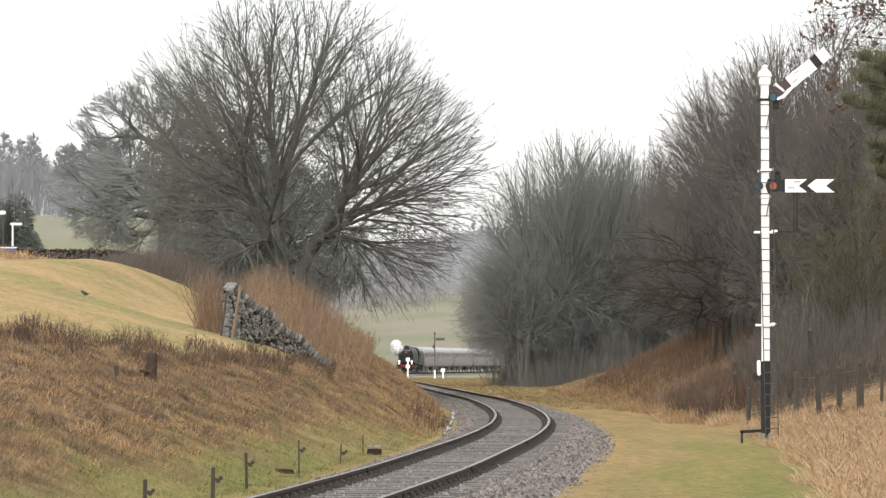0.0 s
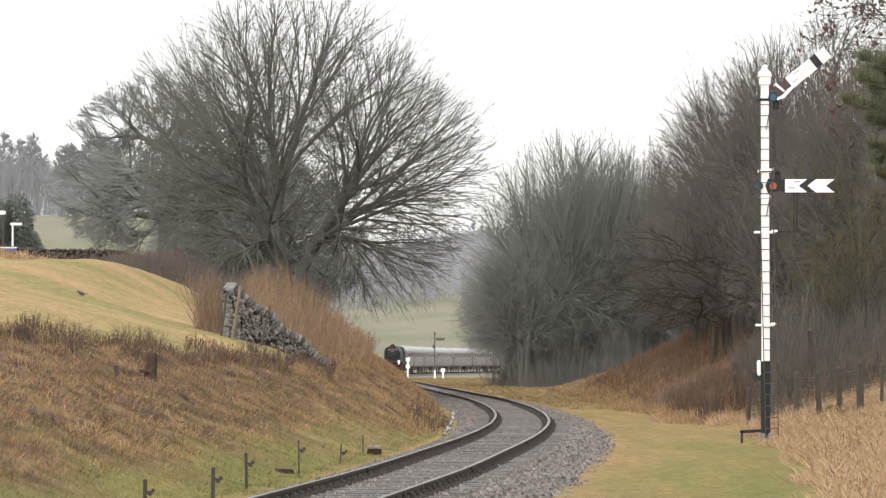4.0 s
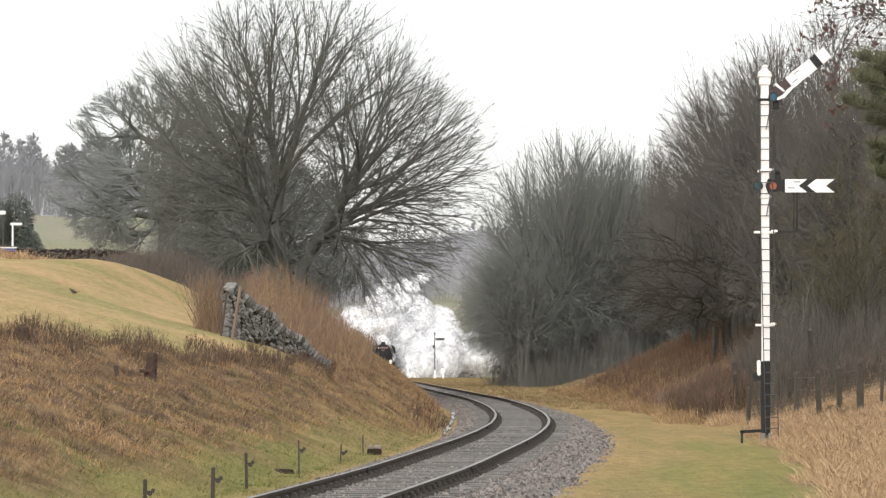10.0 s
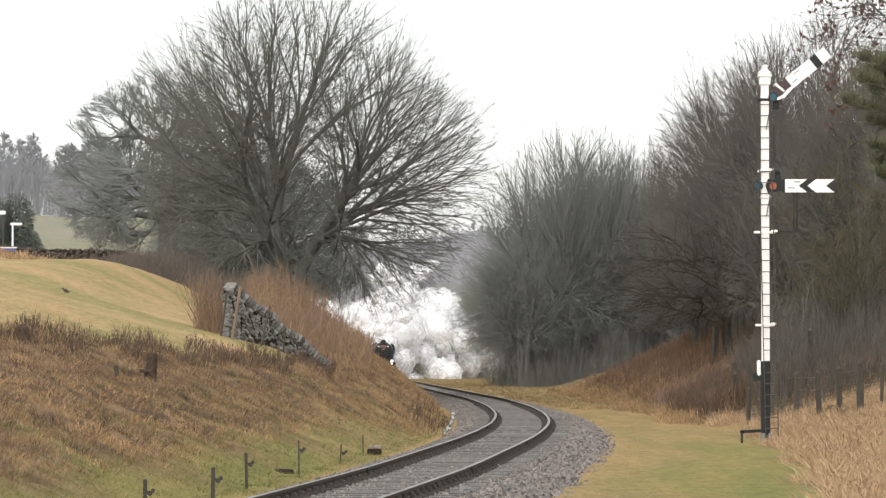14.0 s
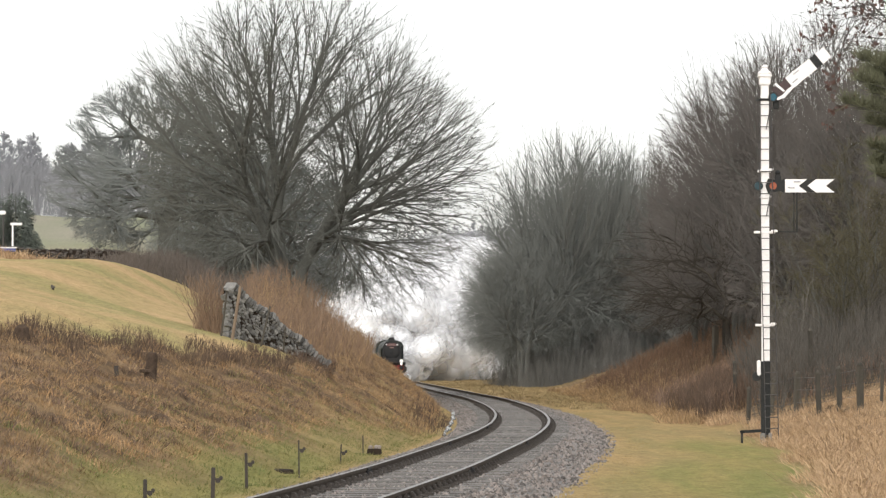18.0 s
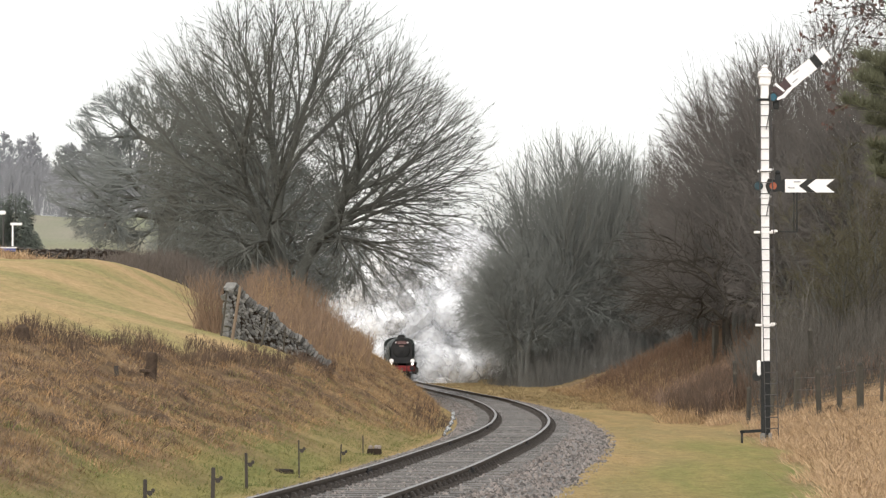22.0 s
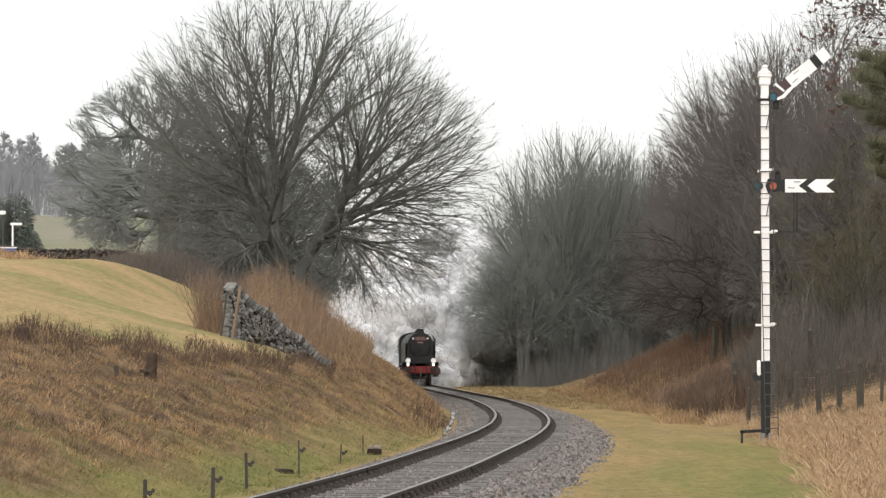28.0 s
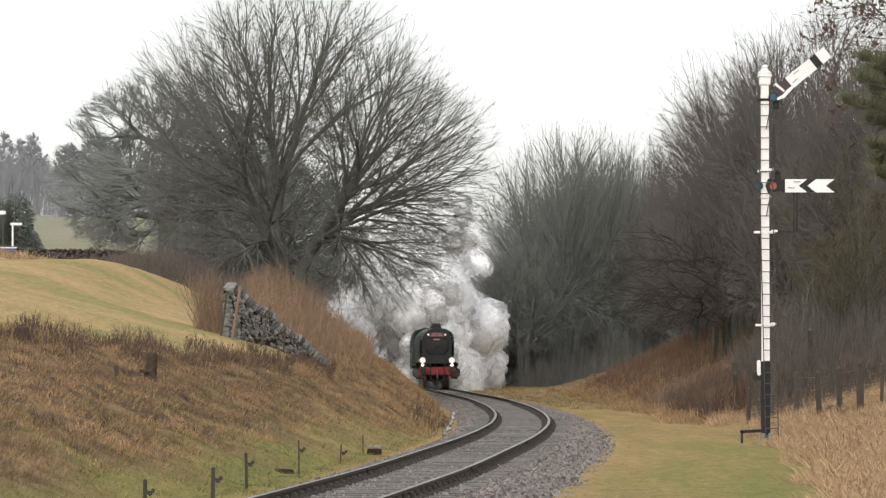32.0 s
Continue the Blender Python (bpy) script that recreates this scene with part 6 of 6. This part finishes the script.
# ---- ballast stones ----
def stones(n, seed, y0, y1):
    r = np.random.RandomState(seed)
    y = y0 + (y1 - y0) * r.rand(n)**1.6
    side = r.uniform(-1.95, 2.45, n)
    s = s_of_y(y)
    x, yy, _, _, _ = on_line(s, side)
    z = np.interp(side, [-2.1, -1.9, -1.5, -0.8, 0, 0.8, 1.55, 2.3, 3.4], [-0.5, -0.36, -0.20, -0.165, -0.17, -0.165, -0.17, -0.345, -0.36]) + r.uniform(-0.02, 0.015, n)
    size = r.uniform(0.014, 0.037, n)
    ax = np.array([[1, 0, 0], [-1, 0, 0], [0, 1, 0], [0, -1, 0], [0, 0, 1], [0, 0, -1]], float)
    v = ax[None] * size[:, None, None] * r.uniform(0.6, 1.4, (n, 6, 1)) + r.normal(0, 0.006, (n, 6, 3))
    v += np.stack([x, yy, z], -1)[:, None]
    f = np.array([[0, 2, 4], [2, 1, 4], [1, 3, 4], [3, 0, 4], [2, 0, 5], [1, 2, 5], [3, 1, 5], [0, 3, 5]])
    return v.reshape(-1, 3), ((np.arange(n) * 6)[:, None, None] + f[None]).reshape(-1, 3)


stuff("ballast_stones", "loose grey and brown ballast stones", "stones", stones(48000, 61, 40, 190), BALLAST_STONE)


# ---- near trees at the edge of the view ----
def leafy_branch():
    """An oak bough that keeps its withered leaves."""
    rows = grow(72, 3.4, 4, 3, splay=(0.4, 1.1), counts=(8, 6, 4), radius=0.035, lift=0.02, twist=0.2, shorten=0.55, stem_spread=0.1, start=0.1, least=0.004)
    t = tree("tree", "oak bough still holding withered brown leaves", rows, pose(7.6, 57.0, 6.4, 0, -66, 0), TWIG_BROWN, twig_name="crown")
    ends = np.concatenate(rows[0][2:])[:, 3:6]
    q = np.random.RandomState(8)
    pick = ends[q.choice(len(ends), 640)]
    n = len(pick)
    a = q.normal(0, 1, (n, 3))
    a /= np.linalg.norm(a, axis=1, keepdims=True)
    b = np.cross(a, q.normal(0, 1, (n, 3)))
    b /= np.linalg.norm(b, axis=1, keepdims=True)
    c = np.cross(a, b) * 0.012
    ln, wd = q.uniform(0.06, 0.11, (n, 1)), q.uniform(0.025, 0.045, (n, 1))
    v = np.stack([pick, pick + a * ln * 0.5 + b * wd + c, pick + a * ln, pick + a * ln * 0.5 - b * wd + c], 1).reshape(-1, 3)
    f = np.arange(n * 4).reshape(n, 4)
    tagged(mesh_part("leaves", quick_mesh("leaves", v, f), LEAF_BROWN, t, "curled brown withered leaves"), kind="stuff")


leafy_branch()

# a bush with olive twigs and a pale sapling behind the fence
TWIG_OLIVE = mat("olive_twigs", (0.08, 0.073, 0.042), 0.9, (0.065, 0.055, 0.036), 1.0, 8, 0.0, spec=0.2)
rows = grow(81, 4.6, 6, 3, splay=(0.1, 0.6), counts=(12, 7, 5), radius=0.035, lift=0.02, twist=0.16, shorten=(0.55, 0.5, 0.5), stem_spread=0.4, start=0.12, least=0.005, fork=(0.4, 1.0))
bush = tree("bush", "spindly bush with olive-green twigs behind the fence", rows, pose(13.2, 122, float(ground_z(13.2, 122)) - 0.1) @ Matrix.Scale(1.3, 4), TWIG_OLIVE, category="shrub", group="bushes by the fence")
copy_thing(bush, pose(15.2, 128, float(ground_z(15.2, 128)) - 0.1, 0, 0, 120) @ Matrix.Scale(1.2, 4))
rows = grow(83, 4.2, 2, 3, splay=(0.02, 0.2), counts=(7, 4, 3), radius=0.034, lift=0.05, twist=0.1, shorten=(0.5, 0.5, 0.5), stem_spread=0.15, start=0.2, least=0.006, fork=(0.35, 0.8))
TWIG_PALE = mat("sapling_bark", (0.10, 0.092, 0.08), 0.9, (0.13, 0.12, 0.10), 0.3, 8, 0.0, spec=0.2)
tree("sapling", "slender pale-barked bare sapling below the wood", rows, pose(10.9, 118, float(ground_z(10.9, 118)) - 0.1), TWIG_PALE, TWIG_PALE, category="tree")


# a pine bough reaching in from beside the camera's stand
def pine_bough():
    t = thing("pine_bough", "dark green pine bough with upswept needles", "tree", pose(4.0, 31.0, 3.55))
    r = np.random.RandomState(91)
    bm = bmesh.new()
    rod(bm, (0.0, 0, -3.6), (0.05, 0, 1.6), 0.06, 0.03, 9)
    part("trunk", bm, BARK, t)
    starts, ends, needles_a, needles_b = [], [], [], []
    for k in range(60):
        z = -0.75 + 0.022 * k
        a = r.uniform(0, 2 * math.pi)
        reach = (0.70 - 0.3 * abs(z)) * r.uniform(0.65, 1.0)
        tip = np.array([reach * math.cos(a), reach * math.sin(a), z + 0.25 * reach])
        starts.append((0, 0, z))
        ends.append(tip)
        for q in np.linspace(0.2, 1, 40):
            p = np.array([0, 0, z]) * (1 - q) + tip * q
            for _ in range(12):
                d = r.normal(0, 0.6, 3) + (0, 0, 0.9) + 0.5 * (tip - (0, 0, z))
                needles_a.append(p)
                needles_b.append(p + d / np.linalg.norm(d) * r.uniform(0.07, 0.15))
    for p, q in zip(starts, ends):
        bm = bmesh.new()
        rod(bm, p, q, 0.016, 0.005, 6)
        part("branch", bm, BARK, t)
    m = len(needles_a)
    tagged(mesh_part("needles", quick_mesh("needles", *tubes(needles_a, needles_b, np.full(m, 0.0035), np.full(m, 0.0015), 3)), NEEDLE_NEAR, t, "dense dark green needles"), kind="stuff")


pine_bough()


# ---- a bird feeding on the pasture ----
FEATHER = mat("dark_feathers", (0.05, 0.043, 0.038), 0.8, (0.09, 0.075, 0.06), 20, 90, 0.1)
bird = thing("bird", "small dark thrush-like bird feeding on the pasture", "bird")
bm = bmesh.new()
lathe(bm, [(0.008, -0.10), (0.035, -0.06), (0.048, 0.0), (0.042, 0.05), (0.02, 0.085)], (0, 0, 0.085), 12, Matrix.Rotation(radians(62), 4, "Y"))
part("body", bm, FEATHER, bird, smooth=True)
bm = bmesh.new()
bmesh.ops.create_icosphere(bm, subdivisions=2, radius=0.028, matrix=Matrix.Translation((0.085, 0, 0.145)))
head = part("head", bm, FEATHER, bird, smooth=True)
bm = bmesh.new()
rod(bm, (0.105, 0, 0.145), (0.137, 0, 0.14), 0.007, 0.001, 6)
part("beak", bm, WOOD_NEW, head)
bm = bmesh.new()
box(bm, -0.2, -0.07, -0.018, 0.018, 0.035, 0.045, 0.003, Matrix.Rotation(radians(14), 4, "Y"))
part("tail", bm, FEATHER, bird)
for q in (-0.02, 0.02):
    bm = bmesh.new()
    rod(bm, (0.01, q, 0.06), (0.02, q, -0.01), 0.004, sides=5)
    part("leg", bm, WOOD_NEW, bird)
wings = []
for q in (-1, 1):
    bm = bmesh.new()
    prism(bm, [(-0.10, 0.075), (0.05, 0.10), (0.045, 0.125), (-0.02, 0.12)], q * 0.046, q * 0.052)
    wings.append(part("wing", bm, FEATHER, bird))


# ---- steam ----
def puff_mesh(seed, r0, stretch):
    """One rigid billow: two shells of lumpy skin, a dense heart inside a torn outer skin."""
    r = random.Random(seed)
    pieces = []
    for size in (0.78, 1.0):
        bm = bmesh.new()
        bmesh.ops.create_icosphere(bm, subdivisions=4 if size == 1.0 else 3, radius=1.0)
        shift = Vector([r.uniform(-50, 50) for _ in range(3)])
        lumps = [(Vector([r.gauss(0, 1) for _ in range(3)]).normalized(), r.uniform(0.5, 0.8)) for _ in range(16)]
        for v in bm.verts:
            n = v.co.normalized()
            knob = max(max(0.0, n.dot(d) - c) / (1 - c) for d, c in lumps)
            swell = 0.70 + 0.24 * math.sqrt(knob) + 0.24 * noise.noise(n * 2.0 + shift) + 0.19 * noise.noise(n * 4.5 + shift) + 0.12 * noise.noise(n * 10.0 + shift)
            v.co = n * swell * size * r0
            v.co.y *= stretch
        bm.verts.index_update()
        pieces.append((np.array([v.co[:] for v in bm.verts]), np.array([[v.index for v in f.verts] for f in bm.faces])))
        bm.free()
    return quick_mesh("steam", *merged(pieces), True)


def steam_material(name, colour, r0, stretch, thick):
    """Water droplets: matt and bright, dense in the heart of the billow and torn to nothing at its edge."""
    m = mat(name, colour, 1.0, tuple(c * 0.96 for c in colour), 0.5, 2.5, 0.0)
    nt = m.node_tree
    b = nt.nodes["Principled BSDF"]
    b.inputs["Specular IOR Level"].default_value = 0.0
    co, mp = nt.nodes.new("ShaderNodeTexCoord"), nt.nodes.new("ShaderNodeMapping")
    mp.inputs["Scale"].default_value = (1 / r0, 1 / (r0 * stretch), 1 / r0)
    nt.links.new(co.outputs["Object"], mp.inputs[0])
    far, core, tear, rip, mul = (nt.nodes.new(k) for k in ("ShaderNodeVectorMath", "ShaderNodeMapRange", "ShaderNodeTexNoise", "ShaderNodeMapRange", "ShaderNodeMath"))
    far.operation, mul.operation = "LENGTH", "MULTIPLY"
    nt.links.new(mp.outputs[0], far.inputs[0])
    core.inputs[1].default_value, core.inputs[2].default_value, core.inputs[3].default_value, core.inputs[4].default_value = 0.58, 1.06, thick, 0.0
    nt.links.new(far.outputs["Value"], core.inputs[0])
    tear.inputs["Scale"].default_value, tear.inputs["Detail"].default_value = 2.2, 4
    nt.links.new(mp.outputs[0], tear.inputs["Vector"])
    rip.inputs[1].default_value, rip.inputs[2].default_value, rip.inputs[3].default_value, rip.inputs[4].default_value = 0.30, 0.60, 0.60, 1.25
    nt.links.new(tear.outputs[0], rip.inputs[0])
    nt.links.new(core.outputs[0], mul.inputs[0])
    nt.links.new(rip.outputs[0], mul.inputs[1])
    mul.use_clamp = True
    glow, both, clear, veil = (nt.nodes.new(k) for k in ("ShaderNodeBsdfTranslucent", "ShaderNodeMixShader", "ShaderNodeBsdfTransparent", "ShaderNodeMixShader"))
    glow.inputs[0].default_value = (*colour, 1)
    thin = nt.nodes.new("ShaderNodeMapRange")
    thin.inputs[1].default_value, thin.inputs[2].default_value, thin.inputs[4].default_value = 0.55, 0.85, 0.65
    nt.links.new(far.outputs["Value"], thin.inputs[0])
    nt.links.new(thin.outputs[0], both.inputs[0])
    nt.links.new(b.outputs[0], both.inputs[1])
    nt.links.new(glow.outputs[0], both.inputs[2])
    nt.links.new(mul.outputs[0], veil.inputs[0])
    nt.links.new(clear.outputs[0], veil.inputs[1])
    nt.links.new(both.outputs[0], veil.inputs[2])
    nt.links.new(veil.outputs[0], nt.nodes["Material Output"].inputs[0])
    return m


def billows(seed, count, r0, stretch, colour, thick, name):
    material = steam_material(name, colour, r0, stretch, thick)
    out = [puff_mesh(seed + k, r0, stretch) for k in range(count)]
    for me in out:
        me.materials.append(material)
    return out


white_meshes = billows(1, 5, 0.85, 1.8, (0.985, 0.985, 0.995), 1.0, "white_steam")
grey_meshes = billows(20, 3, 0.85, 1.8, (0.60, 0.59, 0.59), 0.55, "grey_smoke")
big_white = billows(40, 5, 2.8, 1.2, (0.985, 0.985, 0.995), 1.0, "white_cloud")
mid_white = billows(50, 4, 1.7, 1.3, (0.985, 0.985, 0.995), 1.0, "white_cloud_edges")
soft_white = billows(80, 4, 2.2, 1.2, (0.985, 0.985, 0.995), 0.8, "thin_white_steam")
huge_white = billows(90, 4, 5.0, 1.1, (0.985, 0.985, 0.995), 1.0, "white_steam_bank")
big_grey = billows(60, 3, 2.3, 1.2, (0.55, 0.54, 0.545), 0.6, "grey_cloud")

puffs, clouds = [], []


def puff(te, kind, rnd):
    """One billow, let out at te seconds, from the chimney or the cylinder cocks."""
    grey = kind == "grey"
    me = rnd.choice(grey_meshes if grey else white_meshes)
    ob = tagged(new("steam_puff", me), "thin grey billow of smoke and steam" if grey else "dense white billow of steam", "steam", group="steam from the locomotive")
    if kind == "cock":
        side = 1 if rnd.random() < 0.8 else -1
        vel = Vector((side * rnd.uniform(0.7, 1.7), rnd.uniform(-1, 1), rnd.uniform(-0.1, 1.0)))
        tau, rise, start = 1.5, rnd.uniform(0.1, 0.5), Vector((side * 0.3, 2.4, 1.6))
    else:
        vel = Vector((rnd.gauss(0.2, 1.3), rnd.gauss(0, 1.0), rnd.uniform(2.0, 5.0)))
        tau, rise, start = 1.4, rnd.uniform(0.3, 1.3), Vector((0, 3.5, 2.9))
    puffs.append((ob, te, vel, tau, rise, start, [rnd.uniform(-75, 75) for _ in range(3)], rnd.uniform(-1.5, 1.5)))


rnd = random.Random(77)
for t0, t1, count, kinds in ((5.6, 9.0, 34, ("white",)), (9.0, 14.0, 24, ("white", "white", "cock")), (14.0, 20.0, 18, ("white", "grey")),
                             (20.0, 26.0, 28, ("white", "grey", "cock")), (26.0, 32.0, 30, ("white", "grey", "cock"))):
    for k in range(count):
        puff(t0 + (t1 - t0) * (k + rnd.random()) / count, kinds[k % len(kinds)], rnd)

# the cloud that hangs in the cutting behind the engine: it boils up from the line as the train passes, then drifts
for t0, t1, count, grey, xm, xs, z0, z1, wind, blow in ((6.1, 6.9, 14, 0, -0.6, 1.5, 3.5, 7.5, 0.1, 0), (7.7, 10.1, 34, 0, 7.0, 2.4, 0.6, 5.2, 0.7, 0), (6.7, 8.3, 18, 0, 0.6, 2.4, 4, 9, 0.2, 0), (8.0, 11.0, 24, 0, 0.5, 3.4, 3, 8, 0.3, 0), (9.0, 15.0, 34, 0, 5.0, 2.6, 0.4, 5, 0.9, 0.5), (11.0, 15.0, 25, 0, 1.5, 3.4, 3, 9, 0.3, 0),
                                                         (15.0, 20.0, 44, 0, 3.2, 2.6, 5, 12.5, 0.1, 0.5), (20.0, 26.0, 40, 0, 1.5, 2.4, 4, 11, 0.05, 1), (20.0, 25.6, 50, 0, 5.6, 1.8, 0.8, 5.4, 0.35, -0.4),
                                                         (21.0, 31.0, 6, 1, 0.0, 1.0, 5, 7, 0.1, 1), (26.0, 32.0, 28, 0, -0.2, 1.0, 3, 9, 0.05, 1.2), (26.0, 31.5, 30, 0, -0.8, 1.5, 5, 10, 0.05, 0.3), (14.0, 31.5, 30, 0, -3.4, 1.1, 1, 5, 0.0, 0.8), (26.0, 31.8, 46, 0, 2.1, 1.0, 0.6, 6.0, 0.08, 1.2)):
    for k in range(count):
        te = t0 + (t1 - t0) * (k + rnd.random()) / count
        height = rnd.uniform(z0, z1)
        ob = tagged(new("steam_plume" if height > 8 else "steam_cloud", rnd.choice(big_grey if grey else soft_white if (t0 >= 20.0 and z1 > 4) or xm < -3 else big_white if z1 > 5 and rnd.random() < 0.5 else mid_white)), "large grey billow of smoke hanging over the line" if grey else "large white billow of steam hanging over the line", "steam", group="steam from the locomotive")
        clouds.append((ob, te, rnd.gauss(xm, xs), height, (wind, blow), [rnd.uniform(-80, 80) for _ in range(3)], rnd.uniform(7, 15), -4.2))

# the bank of steam left standing in the valley, which closes the view under the trees
for k in range(46):
    te = 14.2 + 2.9 * (k + rnd.random()) / 46
    me = rnd.choice(huge_white if k % 3 else big_white)
    ob = tagged(new("steam_bank", me), "broad white bank of steam standing in the valley", "steam", group="steam from the locomotive")
    clouds.append((ob, te, rnd.uniform(-3.0, 11.5), 1.0 + 11.0 * ((k * 0.618) % 1.0), (0.04, 0.3), [rnd.uniform(-80, 80) for _ in range(3)], rnd.uniform(14, 40), -8.5))

# the wisp that hangs at the chimney while the engine coasts
wisps = []
for k, (x, y, z, leave) in enumerate(((-1.15, 1.0, 3.6, 1.0), (-1.5, 2.0, 4.1, 0.7), (-1.0, 2.2, 3.2, 0.5), (-1.6, 3.0, 3.3, 0.4))):
    wisps.append((tagged(new("steam_puff", white_meshes[k % 5]), "small white wisp of steam at the chimney", "steam", group="steam from the locomotive"), (x, y, z), leave))


# ---- what moves ----
def motions():
    # the bird hops along the pasture, then flies off behind the wall
    hops = ((0.0, -10.02, 104.3, 200), (1.6, -10.02, 104.3, 150), (2.0, -10.08, 104.3, 130), (3.1, -10.08, 104.3, 160), (3.4, -10.04, 103.5, 190), (5.6, -10.04, 103.5, 170), (6.0, -10.09, 104.2, 190), (8.0, -10.15, 104.5, 170),
            (9.0, -10.22, 103.5, 200), (11.0, -10.29, 103.8, 150), (13.0, -10.27, 102.7, 190), (14.4, -10.41, 102.4, 190), (16.0, -10.5, 102.0, 150), (17.0, -10.61, 101.6, 120), (19.0, -10.71, 102.7, 95), (20.2, -10.75, 103.0, 60))
    rows = [(t, pose(x, y, float(ground_z(x, y)), 0, 0, turn)) for t, x, y, turn in hops]
    rows += [(21.0, pose(-11.7, 115, 4.3, 0, -10, 70)), (22.0, pose(-14.5, 160, 7.4, 0, -5, 85)), (22.8, pose(-16.5, 196, 7.3, 0, 5, 85)), (23.2, pose(-16.8, 200, float(ground_z(-16.8, 200)), 0, 0, 85)), (32.0, pose(-16.8, 200, float(ground_z(-16.8, 200)), 0, 0, 85))]
    walk(bird, rows)
    seconds = [float(t) for t in range(0, 33)]
    walk(loco, [(t, on_rails(t, 0.0, 2.2, 9.0)) for t in seconds])
    walk(tender, [(t, on_rails(t, 11.1, 1.0, 6.0)) for t in seconds])
    for k, c in enumerate(coaches):
        back = 18.7 + 20.0 * k
        walk(c, [(t, on_rails(t, back, 2.9, 16.9)) for t in seconds])
    start_s = s_of_y(front_y(0.0))
    for wheel, r in loco_wheels:
        step = 0.12 if r > 0.7 else 0.06
        n = int(32.0 / step)
        rows = [(32.0 * k / n, pose(0, wheel.location.y, r) @ Matrix.Rotation(float(start_s - s_of_y(front_y(32.0 * k / n))) / r, 4, "X")) for k in range(n + 1)]
        walk(wheel, rows)
    for ob, te, vel, tau, rise, start, spin, back in puffs:
        rows = []
        inside = Matrix.Translation((0, 5.3 + 0.6 * back, 2.62))
        t = 0.0
        while t < te - 0.4:
            rows.append((t, on_rails(t, 0.0, 2.2, 9.0) @ inside))
            t += 2.0
        if te > 0.3:
            rows.append((te - 0.3, on_rails(te - 0.3, 0.0, 2.2, 9.0) @ inside))
        origin = on_rails(te, 0.0, 2.2, 9.0)
        at = origin @ start
        for age in (0.0, 0.3, 0.7, 1.3, 2.2, 3.5, 5.5, 8.5, 13.0, 20.0, 30.0, 40.0):
            when = te + age
            if when < 0:
                if age < 40.0 and te + [0.0, 0.3, 0.7, 1.3, 2.2, 3.5, 5.5, 8.5, 13.0, 20.0, 30.0, 40.0][[0.0, 0.3, 0.7, 1.3, 2.2, 3.5, 5.5, 8.5, 13.0, 20.0, 30.0, 40.0].index(age) + 1] > 0:
                    age, when = -te, 0.0
                else:
                    continue
            if when > 32.0:
                age, when = 32.0 - te, 32.0
            slow = 1 - math.exp(-age / tau)
            place = at + vel * tau * slow + Vector((0.25 * age, -0.1 * age, rise * 5.0 * (1 - math.exp(-age / 5.0))))
            turn = min(1.0, age / 2.5)
            rows.append((when, Matrix.Translation(place) @ origin.to_3x3().to_4x4() @ pose(0, 0, 0, *(s * turn for s in spin))))
            if when >= 32.0:
                break
        walk(ob, rows)
    for ob, place, leave in wisps:
        rows = [(0.5 * k, on_rails(0.5 * k, 0.0, 2.2, 9.0) @ pose(place[0], place[1], place[2] + 0.15 * math.sin(1.7 * k), 0, 0, 8 * k)) for k in range(int(leave * 2) + 1)]
        last = rows[-1][1]
        for age in (1.0, 3.0, 8.0, 32.0 - leave):
            rows.append((leave + age, Matrix.Translation((-3.0 * age, 3.0 * age, -1.1 * min(age, 8.0))) @ last))
        walk(ob, rows)
    for ob, te, dx, z, wind, spin, back, deep in clouds:
        x, y = on_line(s_of_y(front_y(te)) + back)[:2]
        low = Matrix.Translation((float(x), float(y), deep))
        rows = [(0.0, low), (te - 0.5, low)]
        for age, part_way in ((0.0, 0.12), (0.35, 0.5), (0.8, 0.78), (1.6, 0.93), (3.0, 1.0), (6.0, 1.06), (12.0, 1.1), (20.0, 1.12), (30.0, 1.14)):
            when = te + age
            if when > 32.0:
                break
            lift = min(1.0, part_way)
            rows.append((when, Matrix.Translation((float(x) + dx * part_way + wind[0] * age, float(y) + wind[1] * age, deep * (1 - lift) + z * part_way)) @ pose(0, 0, 0, *(s * lift for s in spin))))
        if rows[-1][0] < 32.0:
            rows.append((32.0, Matrix.Translation((wind[0] * (32.0 - rows[-1][0]), wind[1] * (32.0 - rows[-1][0]), 0)) @ rows[-1][1]))
        walk(ob, rows)


motions()
